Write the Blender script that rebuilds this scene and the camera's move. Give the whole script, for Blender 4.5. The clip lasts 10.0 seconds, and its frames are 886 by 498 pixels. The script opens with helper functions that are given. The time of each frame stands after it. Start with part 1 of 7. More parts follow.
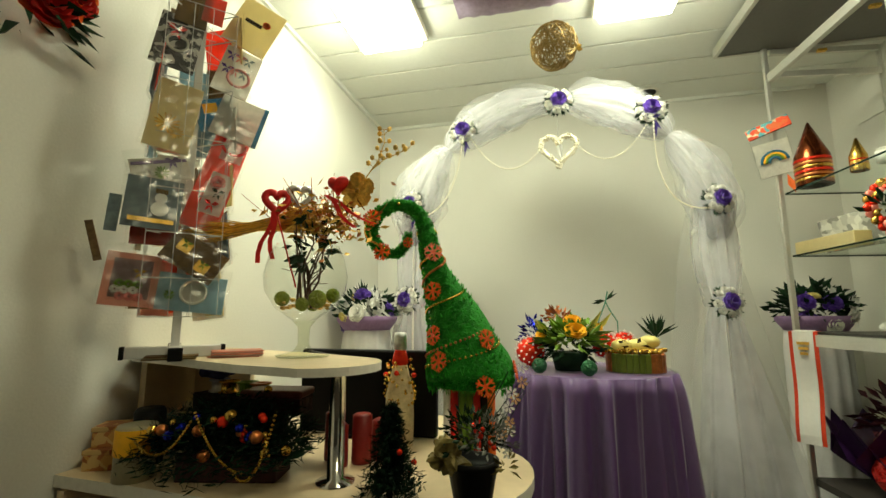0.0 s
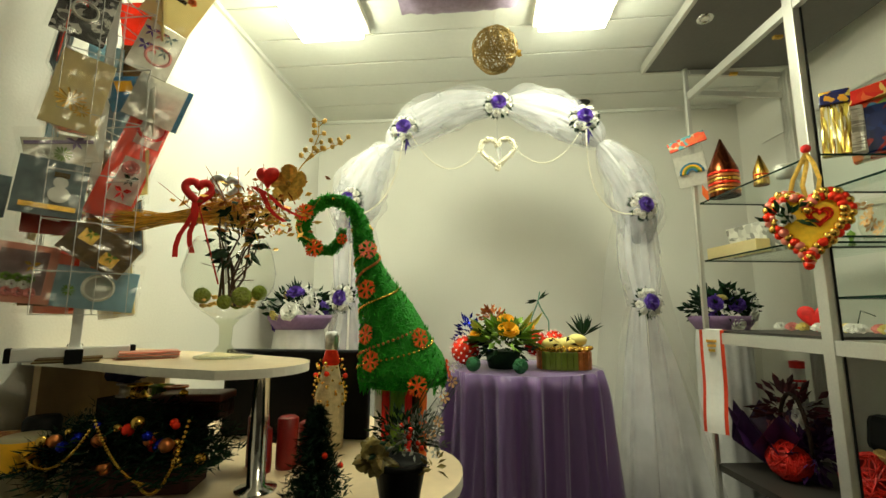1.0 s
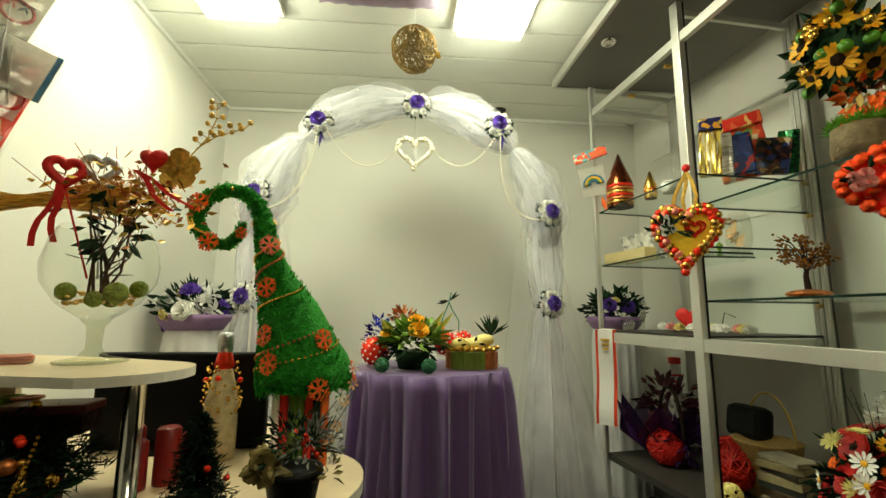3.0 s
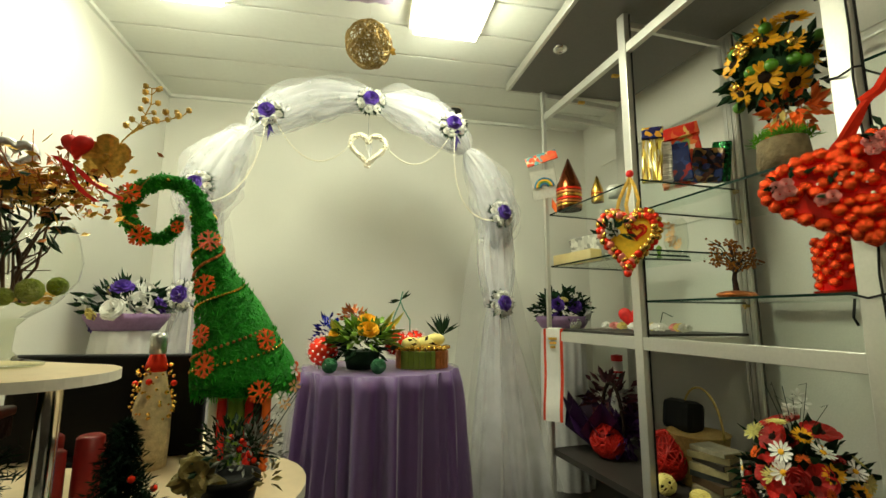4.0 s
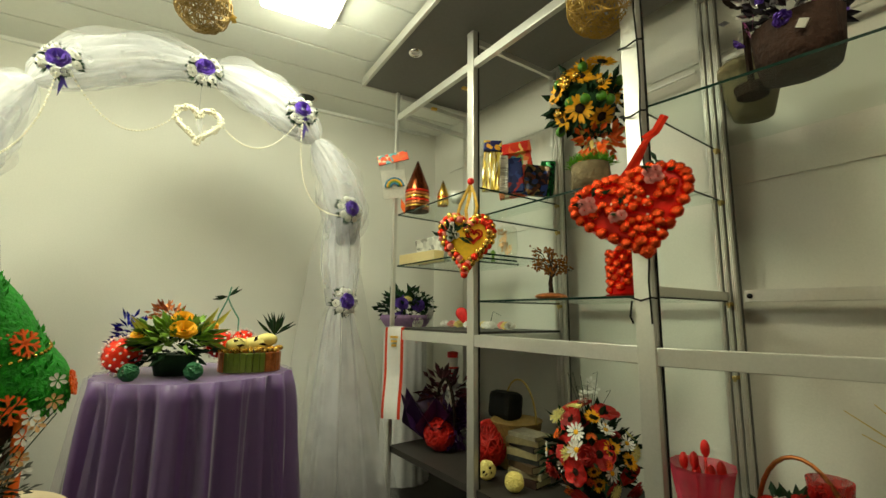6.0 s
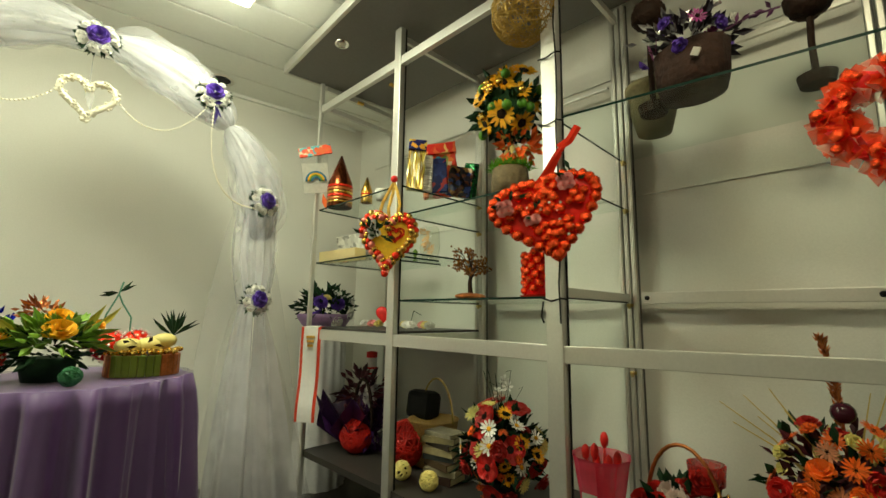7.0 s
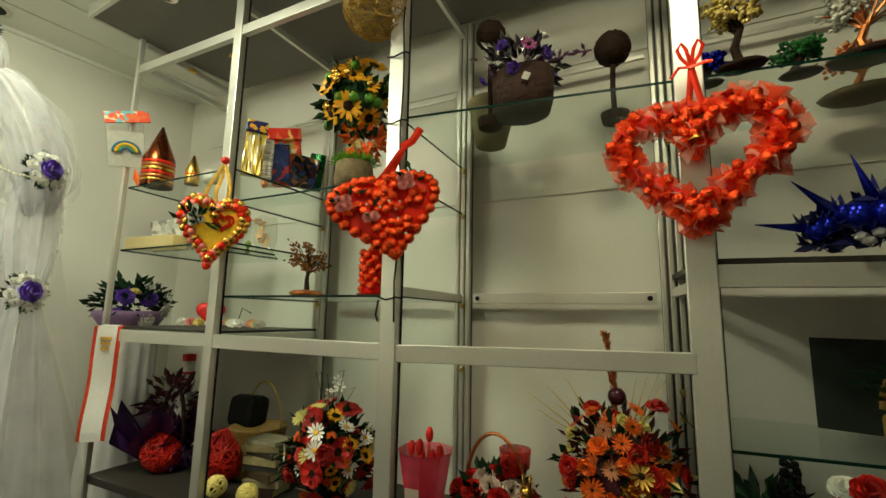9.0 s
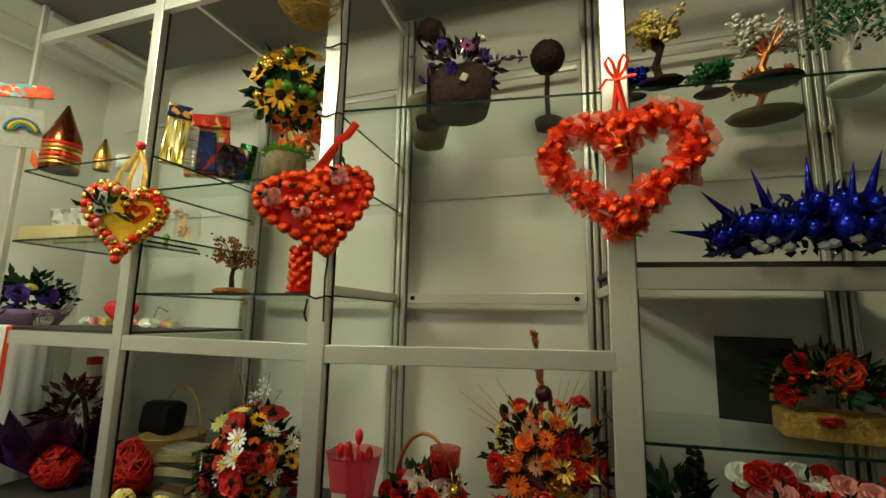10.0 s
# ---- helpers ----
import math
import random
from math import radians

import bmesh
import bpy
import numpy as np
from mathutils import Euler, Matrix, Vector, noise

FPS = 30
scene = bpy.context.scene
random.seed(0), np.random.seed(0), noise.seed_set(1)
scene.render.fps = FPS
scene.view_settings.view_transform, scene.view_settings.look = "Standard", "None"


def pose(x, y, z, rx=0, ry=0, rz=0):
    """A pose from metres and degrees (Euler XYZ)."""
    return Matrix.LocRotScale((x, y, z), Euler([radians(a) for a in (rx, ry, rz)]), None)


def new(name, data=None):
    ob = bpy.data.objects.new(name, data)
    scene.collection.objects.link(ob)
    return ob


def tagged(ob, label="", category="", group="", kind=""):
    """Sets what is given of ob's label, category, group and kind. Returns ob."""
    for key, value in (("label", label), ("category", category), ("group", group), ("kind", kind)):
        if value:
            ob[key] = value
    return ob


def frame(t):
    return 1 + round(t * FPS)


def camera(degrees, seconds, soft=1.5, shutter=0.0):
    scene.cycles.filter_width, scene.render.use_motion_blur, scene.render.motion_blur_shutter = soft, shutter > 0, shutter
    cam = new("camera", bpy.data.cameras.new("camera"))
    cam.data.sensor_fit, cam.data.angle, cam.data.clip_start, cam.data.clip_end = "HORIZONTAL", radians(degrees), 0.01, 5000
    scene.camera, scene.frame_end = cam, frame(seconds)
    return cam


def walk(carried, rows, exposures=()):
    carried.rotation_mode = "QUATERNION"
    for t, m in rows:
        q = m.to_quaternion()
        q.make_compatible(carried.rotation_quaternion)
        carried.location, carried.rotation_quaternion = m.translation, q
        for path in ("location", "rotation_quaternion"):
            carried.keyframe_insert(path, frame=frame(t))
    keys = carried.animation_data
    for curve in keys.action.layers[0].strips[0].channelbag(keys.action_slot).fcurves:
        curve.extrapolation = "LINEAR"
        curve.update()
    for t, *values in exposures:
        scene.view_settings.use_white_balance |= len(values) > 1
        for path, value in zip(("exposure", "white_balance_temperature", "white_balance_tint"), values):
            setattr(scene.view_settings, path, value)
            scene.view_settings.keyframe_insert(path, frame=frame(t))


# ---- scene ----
cam = camera(90.2, 10.0, soft=1.5)
EYE = 1.0
ROWS = [
    (0.0, 0.0000, 0.0000, 13.43, 8.59, 0.06),
    (0.5, 0.0083, 0.0076, 9.66, 8.52, 0.01),
    (1.0, 0.0172, 0.0146, 5.83, 8.46, -0.13),
    (1.5, 0.0264, 0.0210, 2.05, 8.50, -0.22),
    (2.0, 0.0327, 0.0249, -0.46, 8.52, -0.28),
    (2.5, 0.0382, 0.0280, -2.58, 8.53, -0.35),
    (4.0, 0.0598, 0.0377, -10.57, 8.49, -0.36),
    (4.5, 0.0715, 0.0416, -14.72, 8.48, -0.50),
    (5.0, 0.0845, 0.0448, -19.24, 8.48, -0.59),
    (5.5, 0.0998, 0.0472, -24.48, 8.48, -0.61),
    (6.0, 0.1144, 0.0482, -29.40, 8.47, -0.55),
    (7.5, 0.1561, 0.0441, -43.57, 8.55, -0.89),
    (8.0, 0.1690, 0.0407, -48.06, 8.57, -0.90),
    (8.5, 0.1821, 0.0360, -52.78, 8.59, -1.02),
    (9.0, 0.1963, 0.0295, -58.02, 8.66, -1.09),
    (9.5, 0.2076, 0.0232, -62.39, 8.70, -1.20),
    (10.0, 0.2160, 0.0177, -65.77, 8.78, -1.19),
]
walk(cam, [(t, pose(x, y, EYE, 90 + pitch, roll, yaw)) for t, x, y, yaw, pitch, roll in ROWS],
     exposures=[(0.0, 0.0), (10.0, 0.0)])

# ---- light ----
world = bpy.data.worlds.new("world")
scene.world = world
world.use_nodes = True
world.node_tree.nodes["Background"].inputs[0].default_value = (0.8, 0.9, 0.75, 1)
world.node_tree.nodes["Background"].inputs[1].default_value = 0.0
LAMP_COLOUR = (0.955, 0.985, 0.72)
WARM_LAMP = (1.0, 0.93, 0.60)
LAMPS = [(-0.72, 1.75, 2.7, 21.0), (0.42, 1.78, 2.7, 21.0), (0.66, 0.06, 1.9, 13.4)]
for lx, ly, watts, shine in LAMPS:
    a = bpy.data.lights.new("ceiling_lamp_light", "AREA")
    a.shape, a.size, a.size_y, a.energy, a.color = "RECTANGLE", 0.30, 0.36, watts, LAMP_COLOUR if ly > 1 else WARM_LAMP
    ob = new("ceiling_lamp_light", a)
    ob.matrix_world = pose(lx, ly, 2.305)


# ---- materials ----
def mat(name, colour, rough=0.5, metal=0.0, vary=0.12, scale=8.0, bump=0.0, fine=60.0, spec=0.5, sheen=0.0, rand=0.0, alpha=1.0, trans=0.0, ior=1.45, coat=0.0, subs=0.0, through_light=0.0):
    """A procedural surface: colour broken at two scales, roughness and relief from noise."""
    m = bpy.data.materials.new(name)
    m.use_nodes = True
    nt = m.node_tree
    n, l = nt.nodes, nt.links
    b = n["Principled BSDF"]
    b.inputs["Roughness"].default_value, b.inputs["Metallic"].default_value = rough, metal
    b.inputs["Specular IOR Level"].default_value = spec
    b.inputs["IOR"].default_value = ior
    b.inputs["Transmission Weight"].default_value = trans
    b.inputs["Alpha"].default_value = alpha
    b.inputs["Coat Weight"].default_value = coat
    b.inputs["Sheen Weight"].default_value = sheen
    b.inputs["Subsurface Weight"].default_value = subs
    tc = n.new("ShaderNodeTexCoord")
    big, small = n.new("ShaderNodeTexNoise"), n.new("ShaderNodeTexNoise")
    big.inputs["Scale"].default_value, small.inputs["Scale"].default_value = scale, fine
    big.inputs["Detail"].default_value, small.inputs["Detail"].default_value = 4, 3
    l.new(tc.outputs["Object"], big.inputs["Vector"])
    l.new(tc.outputs["Object"], small.inputs["Vector"])
    add = n.new("ShaderNodeMath")
    add.operation = "ADD"
    l.new(big.outputs["Fac"], add.inputs[0])
    l.new(small.outputs["Fac"], add.inputs[1])
    mr = n.new("ShaderNodeMapRange")
    mr.inputs["From Min"].default_value, mr.inputs["From Max"].default_value = 0.6, 1.4
    mr.inputs["To Min"].default_value, mr.inputs["To Max"].default_value = 1 - vary, 1 + vary
    l.new(add.outputs[0], mr.inputs["Value"])
    hsv = n.new("ShaderNodeHueSaturation")
    hsv.inputs["Color"].default_value = (*colour, 1)
    val = mr.outputs[0]
    if rand:
        geo = n.new("ShaderNodeNewGeometry")
        mr2 = n.new("ShaderNodeMapRange")
        mr2.inputs["To Min"].default_value, mr2.inputs["To Max"].default_value = 1 - rand, 1 + rand
        l.new(geo.outputs["Random Per Island"], mr2.inputs["Value"])
        mul = n.new("ShaderNodeMath")
        mul.operation = "MULTIPLY"
        l.new(val, mul.inputs[0])
        l.new(mr2.outputs[0], mul.inputs[1])
        val = mul.outputs[0]
    l.new(val, hsv.inputs["Value"])
    l.new(hsv.outputs["Color"], b.inputs["Base Color"])
    if through_light:
        tl, mx = n.new("ShaderNodeBsdfTranslucent"), n.new("ShaderNodeMixShader")
        mx.inputs[0].default_value = through_light
        l.new(hsv.outputs["Color"], tl.inputs["Color"])
        l.new(b.outputs[0], mx.inputs[1])
        l.new(tl.outputs[0], mx.inputs[2])
        l.new(mx.outputs[0], n["Material Output"].inputs["Surface"])
    if bump:
        bp = n.new("ShaderNodeBump")
        bp.inputs["Strength"].default_value, bp.inputs["Distance"].default_value = bump, 0.01
        l.new(small.outputs["Fac"], bp.inputs["Height"])
        l.new(bp.outputs["Normal"], b.inputs["Normal"])
    return m


def glow(name, colour, strength):
    m = bpy.data.materials.new(name)
    m.use_nodes = True
    b = m.node_tree.nodes["Principled BSDF"]
    b.inputs["Base Color"].default_value = (0.8, 0.8, 0.75, 1)
    b.inputs["Emission Color"].default_value = (*colour, 1)
    b.inputs["Emission Strength"].default_value = strength
    return m


def thin_glass(name, tint=(0.85, 0.95, 0.9), clear=0.88, gloss=0.7, least=0.04, rough=0.03):
    """Pane glass: mostly clear, glossier at a slant."""
    m = bpy.data.materials.new(name)
    m.use_nodes = True
    n, l = m.node_tree.nodes, m.node_tree.links
    n.remove(n["Principled BSDF"])
    tr, gl, mx, lw = n.new("ShaderNodeBsdfTransparent"), n.new("ShaderNodeBsdfGlossy"), n.new("ShaderNodeMixShader"), n.new("ShaderNodeLayerWeight")
    tr.inputs["Color"].default_value = (*[c * clear for c in tint], 1)
    gl.inputs["Roughness"].default_value = rough
    pw, mr = n.new("ShaderNodeMath"), n.new("ShaderNodeMapRange")
    pw.operation = "POWER"
    pw.inputs[1].default_value = 4.5
    mr.inputs["To Min"].default_value, mr.inputs["To Max"].default_value = least, gloss
    l.new(lw.outputs["Facing"], pw.inputs[0])
    l.new(pw.outputs[0], mr.inputs["Value"])
    l.new(mr.outputs[0], mx.inputs[0])
    l.new(tr.outputs[0], mx.inputs[1])
    l.new(gl.outputs[0], mx.inputs[2])
    l.new(mx.outputs[0], n["Material Output"].inputs["Surface"])
    return m


def gauze(name, colour, cover=0.35, stripes=30.0):
    """Tulle: a translucent weave that covers part of what lies behind it, denser in folds."""
    m = bpy.data.materials.new(name)
    m.use_nodes = True
    n, l = m.node_tree.nodes, m.node_tree.links
    n.remove(n["Principled BSDF"])
    tr, df, tl, mx, mx2 = n.new("ShaderNodeBsdfTransparent"), n.new("ShaderNodeBsdfDiffuse"), n.new("ShaderNodeBsdfTranslucent"), n.new("ShaderNodeMixShader"), n.new("ShaderNodeMixShader")
    df.inputs["Color"].default_value = tl.inputs["Color"].default_value = (*colour, 1)
    no, tc, mr = n.new("ShaderNodeTexNoise"), n.new("ShaderNodeTexCoord"), n.new("ShaderNodeMapRange")
    no.inputs["Scale"].default_value, no.inputs["Detail"].default_value = stripes, 3
    l.new(tc.outputs["Object"], no.inputs["Vector"])
    mr.inputs["From Min"].default_value, mr.inputs["From Max"].default_value = 0.3, 0.7
    mr.inputs["To Min"].default_value, mr.inputs["To Max"].default_value = cover * 0.8, min(1, cover * 1.2)
    l.new(no.outputs["Fac"], mr.inputs["Value"])
    mx2.inputs[0].default_value = 0.5
    l.new(df.outputs[0], mx2.inputs[1])
    l.new(tl.outputs[0], mx2.inputs[2])
    l.new(mr.outputs[0], mx.inputs[0])
    l.new(tr.outputs[0], mx.inputs[1])
    l.new(mx2.outputs[0], mx.inputs[2])
    l.new(mx.outputs[0], n["Material Output"].inputs["Surface"])
    return m


def printed(name, colours, size=40.0, rough=0.25, metal=0.1, stretch=(1, 1, 1)):
    """Printed packaging under shiny film: small uneven patches of a few inks."""
    m = bpy.data.materials.new(name)
    m.use_nodes = True
    n, l = m.node_tree.nodes, m.node_tree.links
    b = n["Principled BSDF"]
    b.inputs["Roughness"].default_value, b.inputs["Metallic"].default_value = rough, metal
    tc, mp, no, vo, rp, bp = (n.new("ShaderNode" + k) for k in ("TexCoord", "Mapping", "TexNoise", "TexVoronoi", "ValToRGB", "Bump"))
    mp.inputs["Scale"].default_value = stretch
    no.inputs["Scale"].default_value = size * 0.6
    vo.inputs["Scale"].default_value = size
    l.new(tc.outputs["Object"], mp.inputs["Vector"])
    mx = n.new("ShaderNodeVectorMath")
    mx.operation = "MULTIPLY_ADD"
    mx.inputs[1].default_value = (0.03, 0.03, 0.03)
    l.new(mp.outputs[0], no.inputs["Vector"])
    l.new(no.outputs["Color"], mx.inputs[0])
    l.new(mp.outputs[0], mx.inputs[2])
    l.new(mx.outputs[0], vo.inputs["Vector"])
    sp = n.new("ShaderNodeSeparateColor")
    l.new(vo.outputs["Color"], sp.inputs[0])
    rp.color_ramp.interpolation = "CONSTANT"
    while len(rp.color_ramp.elements) < len(colours):
        rp.color_ramp.elements.new(0.5)
    for k, e in enumerate(rp.color_ramp.elements):
        e.position = k / len(colours)
        e.color = (*colours[k], 1)
    l.new(sp.outputs[0], rp.inputs[0])
    l.new(rp.outputs[0], b.inputs["Base Color"])
    bp.inputs["Strength"].default_value, bp.inputs["Distance"].default_value = 0.5, 0.006
    l.new(no.outputs["Fac"], bp.inputs["Height"])
    l.new(bp.outputs[0], b.inputs["Normal"])
    return m


WALL = mat("wall_paint", (0.74, 0.73, 0.66), 0.75, vary=0.05, scale=1.5, bump=0.08, fine=140)
CEIL = mat("ceiling_plank", (0.78, 0.79, 0.73), 0.45, vary=0.03, scale=2, fine=40)
FLOOR = mat("floor_lino", (0.035, 0.028, 0.022), 0.5, vary=0.2, scale=3)
ALU = mat("brushed_aluminium", (0.66, 0.65, 0.60), 0.36, 0.7, vary=0.06, scale=6, fine=120)
GAP_SHADE = mat("shadow_gap", (0.10, 0.10, 0.09), 0.5, 0.3)
CANOPY = mat("grey_canopy_board", (0.16, 0.15, 0.135), 0.5, vary=0.08, scale=5)
GLASS = thin_glass("shelf_glass", (0.95, 0.985, 0.965), 0.99, 0.22)
GLASS_EDGE = mat("glass_edge", (0.004, 0.022, 0.015), 0.25, vary=0.05, spec=0.3)
CLEAR = thin_glass("clear_glass", (0.965, 0.975, 0.94), 0.975, 0.8)
FILM = thin_glass("plastic_film", (0.99, 0.99, 0.98), 0.985, 0.5, 0.07, 0.2)
MAPLE = mat("maple_laminate", (0.70, 0.56, 0.36), 0.4, vary=0.10, scale=4, fine=25)
EDGE = mat("white_edge_band", (0.75, 0.72, 0.64), 0.45)
CHROME = mat("chrome", (0.75, 0.73, 0.70), 0.12, 1.0, vary=0.02)
BLACK = mat("black_plastic", (0.005, 0.005, 0.005), 0.5, spec=0.2)
TULLE = gauze("white_tulle", (0.92, 0.92, 0.95), 0.28, 9)
TULLE_DENSE = gauze("gathered_white_tulle", (0.90, 0.90, 0.96), 0.42, 5)
TULLE_THIN = gauze("sheer_white_tulle", (0.92, 0.92, 0.95), 0.16, 6)
PURPLE_CLOTH = mat("purple_satin", (0.125, 0.060, 0.205), 0.34, vary=0.10, scale=6, fine=90, sheen=0.3)
PURPLE_TULLE = gauze("lilac_tulle", (0.62, 0.50, 0.78), 0.13, 18)
GREEN_FUR = mat("green_sisal", (0.022, 0.33, 0.014), 0.8, vary=0.35, scale=25, rand=0.4)
GREEN_BASE = mat("green_sisal_base", (0.012, 0.22, 0.010), 0.9, vary=0.45, scale=40, bump=0.8, fine=120)
ORANGE = mat("orange_glitter", (0.80, 0.11, 0.008), 0.4, vary=0.25, scale=90)
GOLD = mat("gold_foil", (0.80, 0.50, 0.10), 0.25, 1.0, vary=0.2, scale=40)
GOLD_DULL = mat("gold_glitter", (0.68, 0.42, 0.08), 0.38, 0.65, vary=0.3, scale=120, rand=0.35)
RED = mat("red_flock", (0.72, 0.016, 0.012), 0.55, vary=0.15, scale=60)
RED_FOIL = mat("red_foil", (0.85, 0.04, 0.015), 0.22, 0.6, vary=0.2, scale=50, rand=0.3)
WHITE = mat("white_petal", (0.82, 0.81, 0.76), 0.6, vary=0.06, rand=0.08)
VIOLET = mat("violet_petal", (0.10, 0.04, 0.36), 0.6, vary=0.15, rand=0.35)
LEAF = mat("dark_leaf", (0.009, 0.034, 0.012), 0.6, spec=0.2, vary=0.3, rand=0.45)
LEAF_LIGHT = mat("fresh_leaf", (0.16, 0.30, 0.025), 0.5, vary=0.25, rand=0.4)
YELLOW = mat("yellow_petal", (0.90, 0.46, 0.012), 0.55, vary=0.12, rand=0.2)
ORANGE_PETAL = mat("orange_petal", (0.86, 0.15, 0.012), 0.55, vary=0.15, rand=0.3)
RED_PETAL = mat("red_petal", (0.48, 0.010, 0.006), 0.55, vary=0.2, rand=0.35)
PINK = mat("pink_petal", (0.80, 0.32, 0.30), 0.55, vary=0.12, rand=0.15)
BROWN = mat("dark_brown", (0.021, 0.009, 0.0045), 0.75, spec=0.25, vary=0.35, scale=30, bump=0.6)
BARK = mat("bark", (0.16, 0.12, 0.06), 0.85, vary=0.45, scale=18, bump=1.0, fine=50)
RIBBON = mat("violet_ribbon", (0.025, 0.012, 0.13), 0.6, spec=0.2)
MOSS = mat("olive_moss", (0.21, 0.27, 0.02), 0.9, vary=0.5, scale=45, bump=1.0, fine=150)
PEARL = mat("pearl", (0.82, 0.77, 0.60), 0.22, vary=0.03, coat=0.4)
SILVER = mat("silver_glitter", (0.62, 0.62, 0.62), 0.3, 0.9, vary=0.25, scale=150)
BLUE_FOIL = mat("blue_foil", (0.008, 0.018, 0.42), 0.2, 0.75, vary=0.12, scale=20)
COPPER = mat("copper_wire", (0.55, 0.19, 0.06), 0.35, 0.9, vary=0.25, scale=60, rand=0.3)


# ---- shape helpers ----
STUFF = {"strand_weave", "bead_cluster", "leaves", "pearls", "gold_beads", "gold_sweets", "pebbles", "twigs", "straw_sheaf", "gold_leaves", "dark_leaves", "copper_leaves", "wire_curls", "fresh_leaves", "frosted_leaves", "silver_leaves", "pale_leaves", "burgundy_leaves", "orange_petals", "cream_petals", "blue_foil", "grass_tuft", "grass_stems", "violet_tissue"}


def part(name, bm, material, parent=None, label="", smooth=False):
    """Links a bmesh as one mesh object, under a thing where one is given."""
    me = bpy.data.meshes.new(name)
    bm.normal_update()
    if smooth:
        for fc in bm.faces:
            fc.smooth = True
    bm.to_mesh(me)
    bm.free()
    for mm in (material if isinstance(material, (list, tuple)) else [material]):
        me.materials.append(mm)
    ob = new(name, me)
    if parent is not None:
        ob.parent = parent
    if label:
        ob["label"] = label
    if name in STUFF:
        ob["kind"] = "stuff"
    return ob


def thing(name, loc, label, category, group="", rz=0.0):
    e = new(name)
    e.empty_display_size = 0.05
    e.matrix_world = pose(*loc, 0, 0, rz)
    return tagged(e, label, category, group)


def box(bm, c, s, m=None, bev=0.0):
    t = Matrix.Translation(c) @ (m or Matrix()) @ Matrix.Diagonal((*s, 1))
    r = bmesh.ops.create_cube(bm, size=1, matrix=t)
    if bev:
        es = list({e for v in r["verts"] for e in v.link_edges})
        bmesh.ops.bevel(bm, geom=es, offset=bev, segments=2, affect="EDGES", profile=0.5)
    return bm


def bar(bm, p, q, w, h, bev=0.0, up=(0, 0, 1)):
    """A rectangular bar from p to q; w across, h along up."""
    p, q = Vector(p), Vector(q)
    d = q - p
    z = d.normalized()
    u = Vector(up)
    if abs(z.dot(u)) > 0.95:
        u = Vector((0, 1, 0))
    x = u.cross(z).normalized()
    y = z.cross(x)
    m = Matrix((x, y, z)).transposed().to_4x4()
    return box(bm, (p + q) / 2, (w, h, d.length), m, bev)


def tube(bm, pts, r, n=6, r_end=None, closed=False):
    """A round tube along points, tapering to r_end."""
    pts = [Vector(p) for p in pts]
    k = len(pts)
    rings = []
    side = None
    for i, p in enumerate(pts):
        a = pts[(i - 1) % k] if closed else pts[max(i - 1, 0)]
        b = pts[(i + 1) % k] if closed else pts[min(i + 1, k - 1)]
        d = (b - a).normalized()
        if side is None:
            side = d.orthogonal().normalized()
        side = (side - d * side.dot(d)).normalized()
        o = d.cross(side)
        rr = r if r_end is None else r + (r_end - r) * i / max(k - 1, 1)
        rings.append([bm.verts.new(p + rr * (math.cos(2 * math.pi * j / n) * side + math.sin(2 * math.pi * j / n) * o)) for j in range(n)])
    for i in range(k if closed else k - 1):
        A, B = rings[i], rings[(i + 1) % k]
        for j in range(n):
            bm.faces.new((A[j], A[(j + 1) % n], B[(j + 1) % n], B[j]))
    if not closed:
        bm.faces.new(rings[0][::-1])
        bm.faces.new(rings[-1])
    return bm


def lathe(bm, prof, n=24, c=(0, 0, 0), m=None):
    """A turned body from (radius, height) pairs."""
    m = Matrix.Translation(c) @ (m or Matrix())
    rings = []
    for r, z in prof:
        if r < 1e-5:
            rings.append([bm.verts.new(m @ Vector((0, 0, z)))])
        else:
            rings.append([bm.verts.new(m @ Vector((r * math.cos(2 * math.pi * j / n), r * math.sin(2 * math.pi * j / n), z))) for j in range(n)])
    for A, B in zip(rings, rings[1:]):
        for j in range(n):
            k = (j + 1) % n
            if len(A) == 1 and len(B) == 1:
                continue
            if len(A) == 1:
                bm.faces.new((A[0], B[k], B[j]))
            elif len(B) == 1:
                bm.faces.new((A[j], A[k], B[0]))
            else:
                bm.faces.new((A[j], A[k], B[k], B[j]))
    return bm


def ball(bm, c, r, sub=1, squash=(1, 1, 1)):
    bmesh.ops.create_icosphere(bm, subdivisions=sub, radius=r, matrix=Matrix.Translation(c) @ Matrix.Diagonal((*squash, 1)))
    return bm


def blade(bm, base, d, length, width, cup=0.2, nrm=None):
    """A pointed leaf or petal from base along d, with a folded middle."""
    base, d = Vector(base), Vector(d).normalized()
    n = Vector(nrm) if nrm else d.orthogonal()
    s = d.cross(n)
    if s.length < 1e-4:
        s = d.orthogonal()
    s.normalize()
    n = s.cross(d)
    a = bm.verts.new(base)
    l1 = bm.verts.new(base + d * length * 0.5 + s * width / 2 + n * cup * width)
    r1 = bm.verts.new(base + d * length * 0.5 - s * width / 2 + n * cup * width)
    c1 = bm.verts.new(base + d * length * 0.55)
    t = bm.verts.new(base + d * length + n * cup * width * 0.5)
    for f in ((a, c1, l1), (a, r1, c1), (l1, c1, t), (c1, r1, t)):
        bm.faces.new(f)


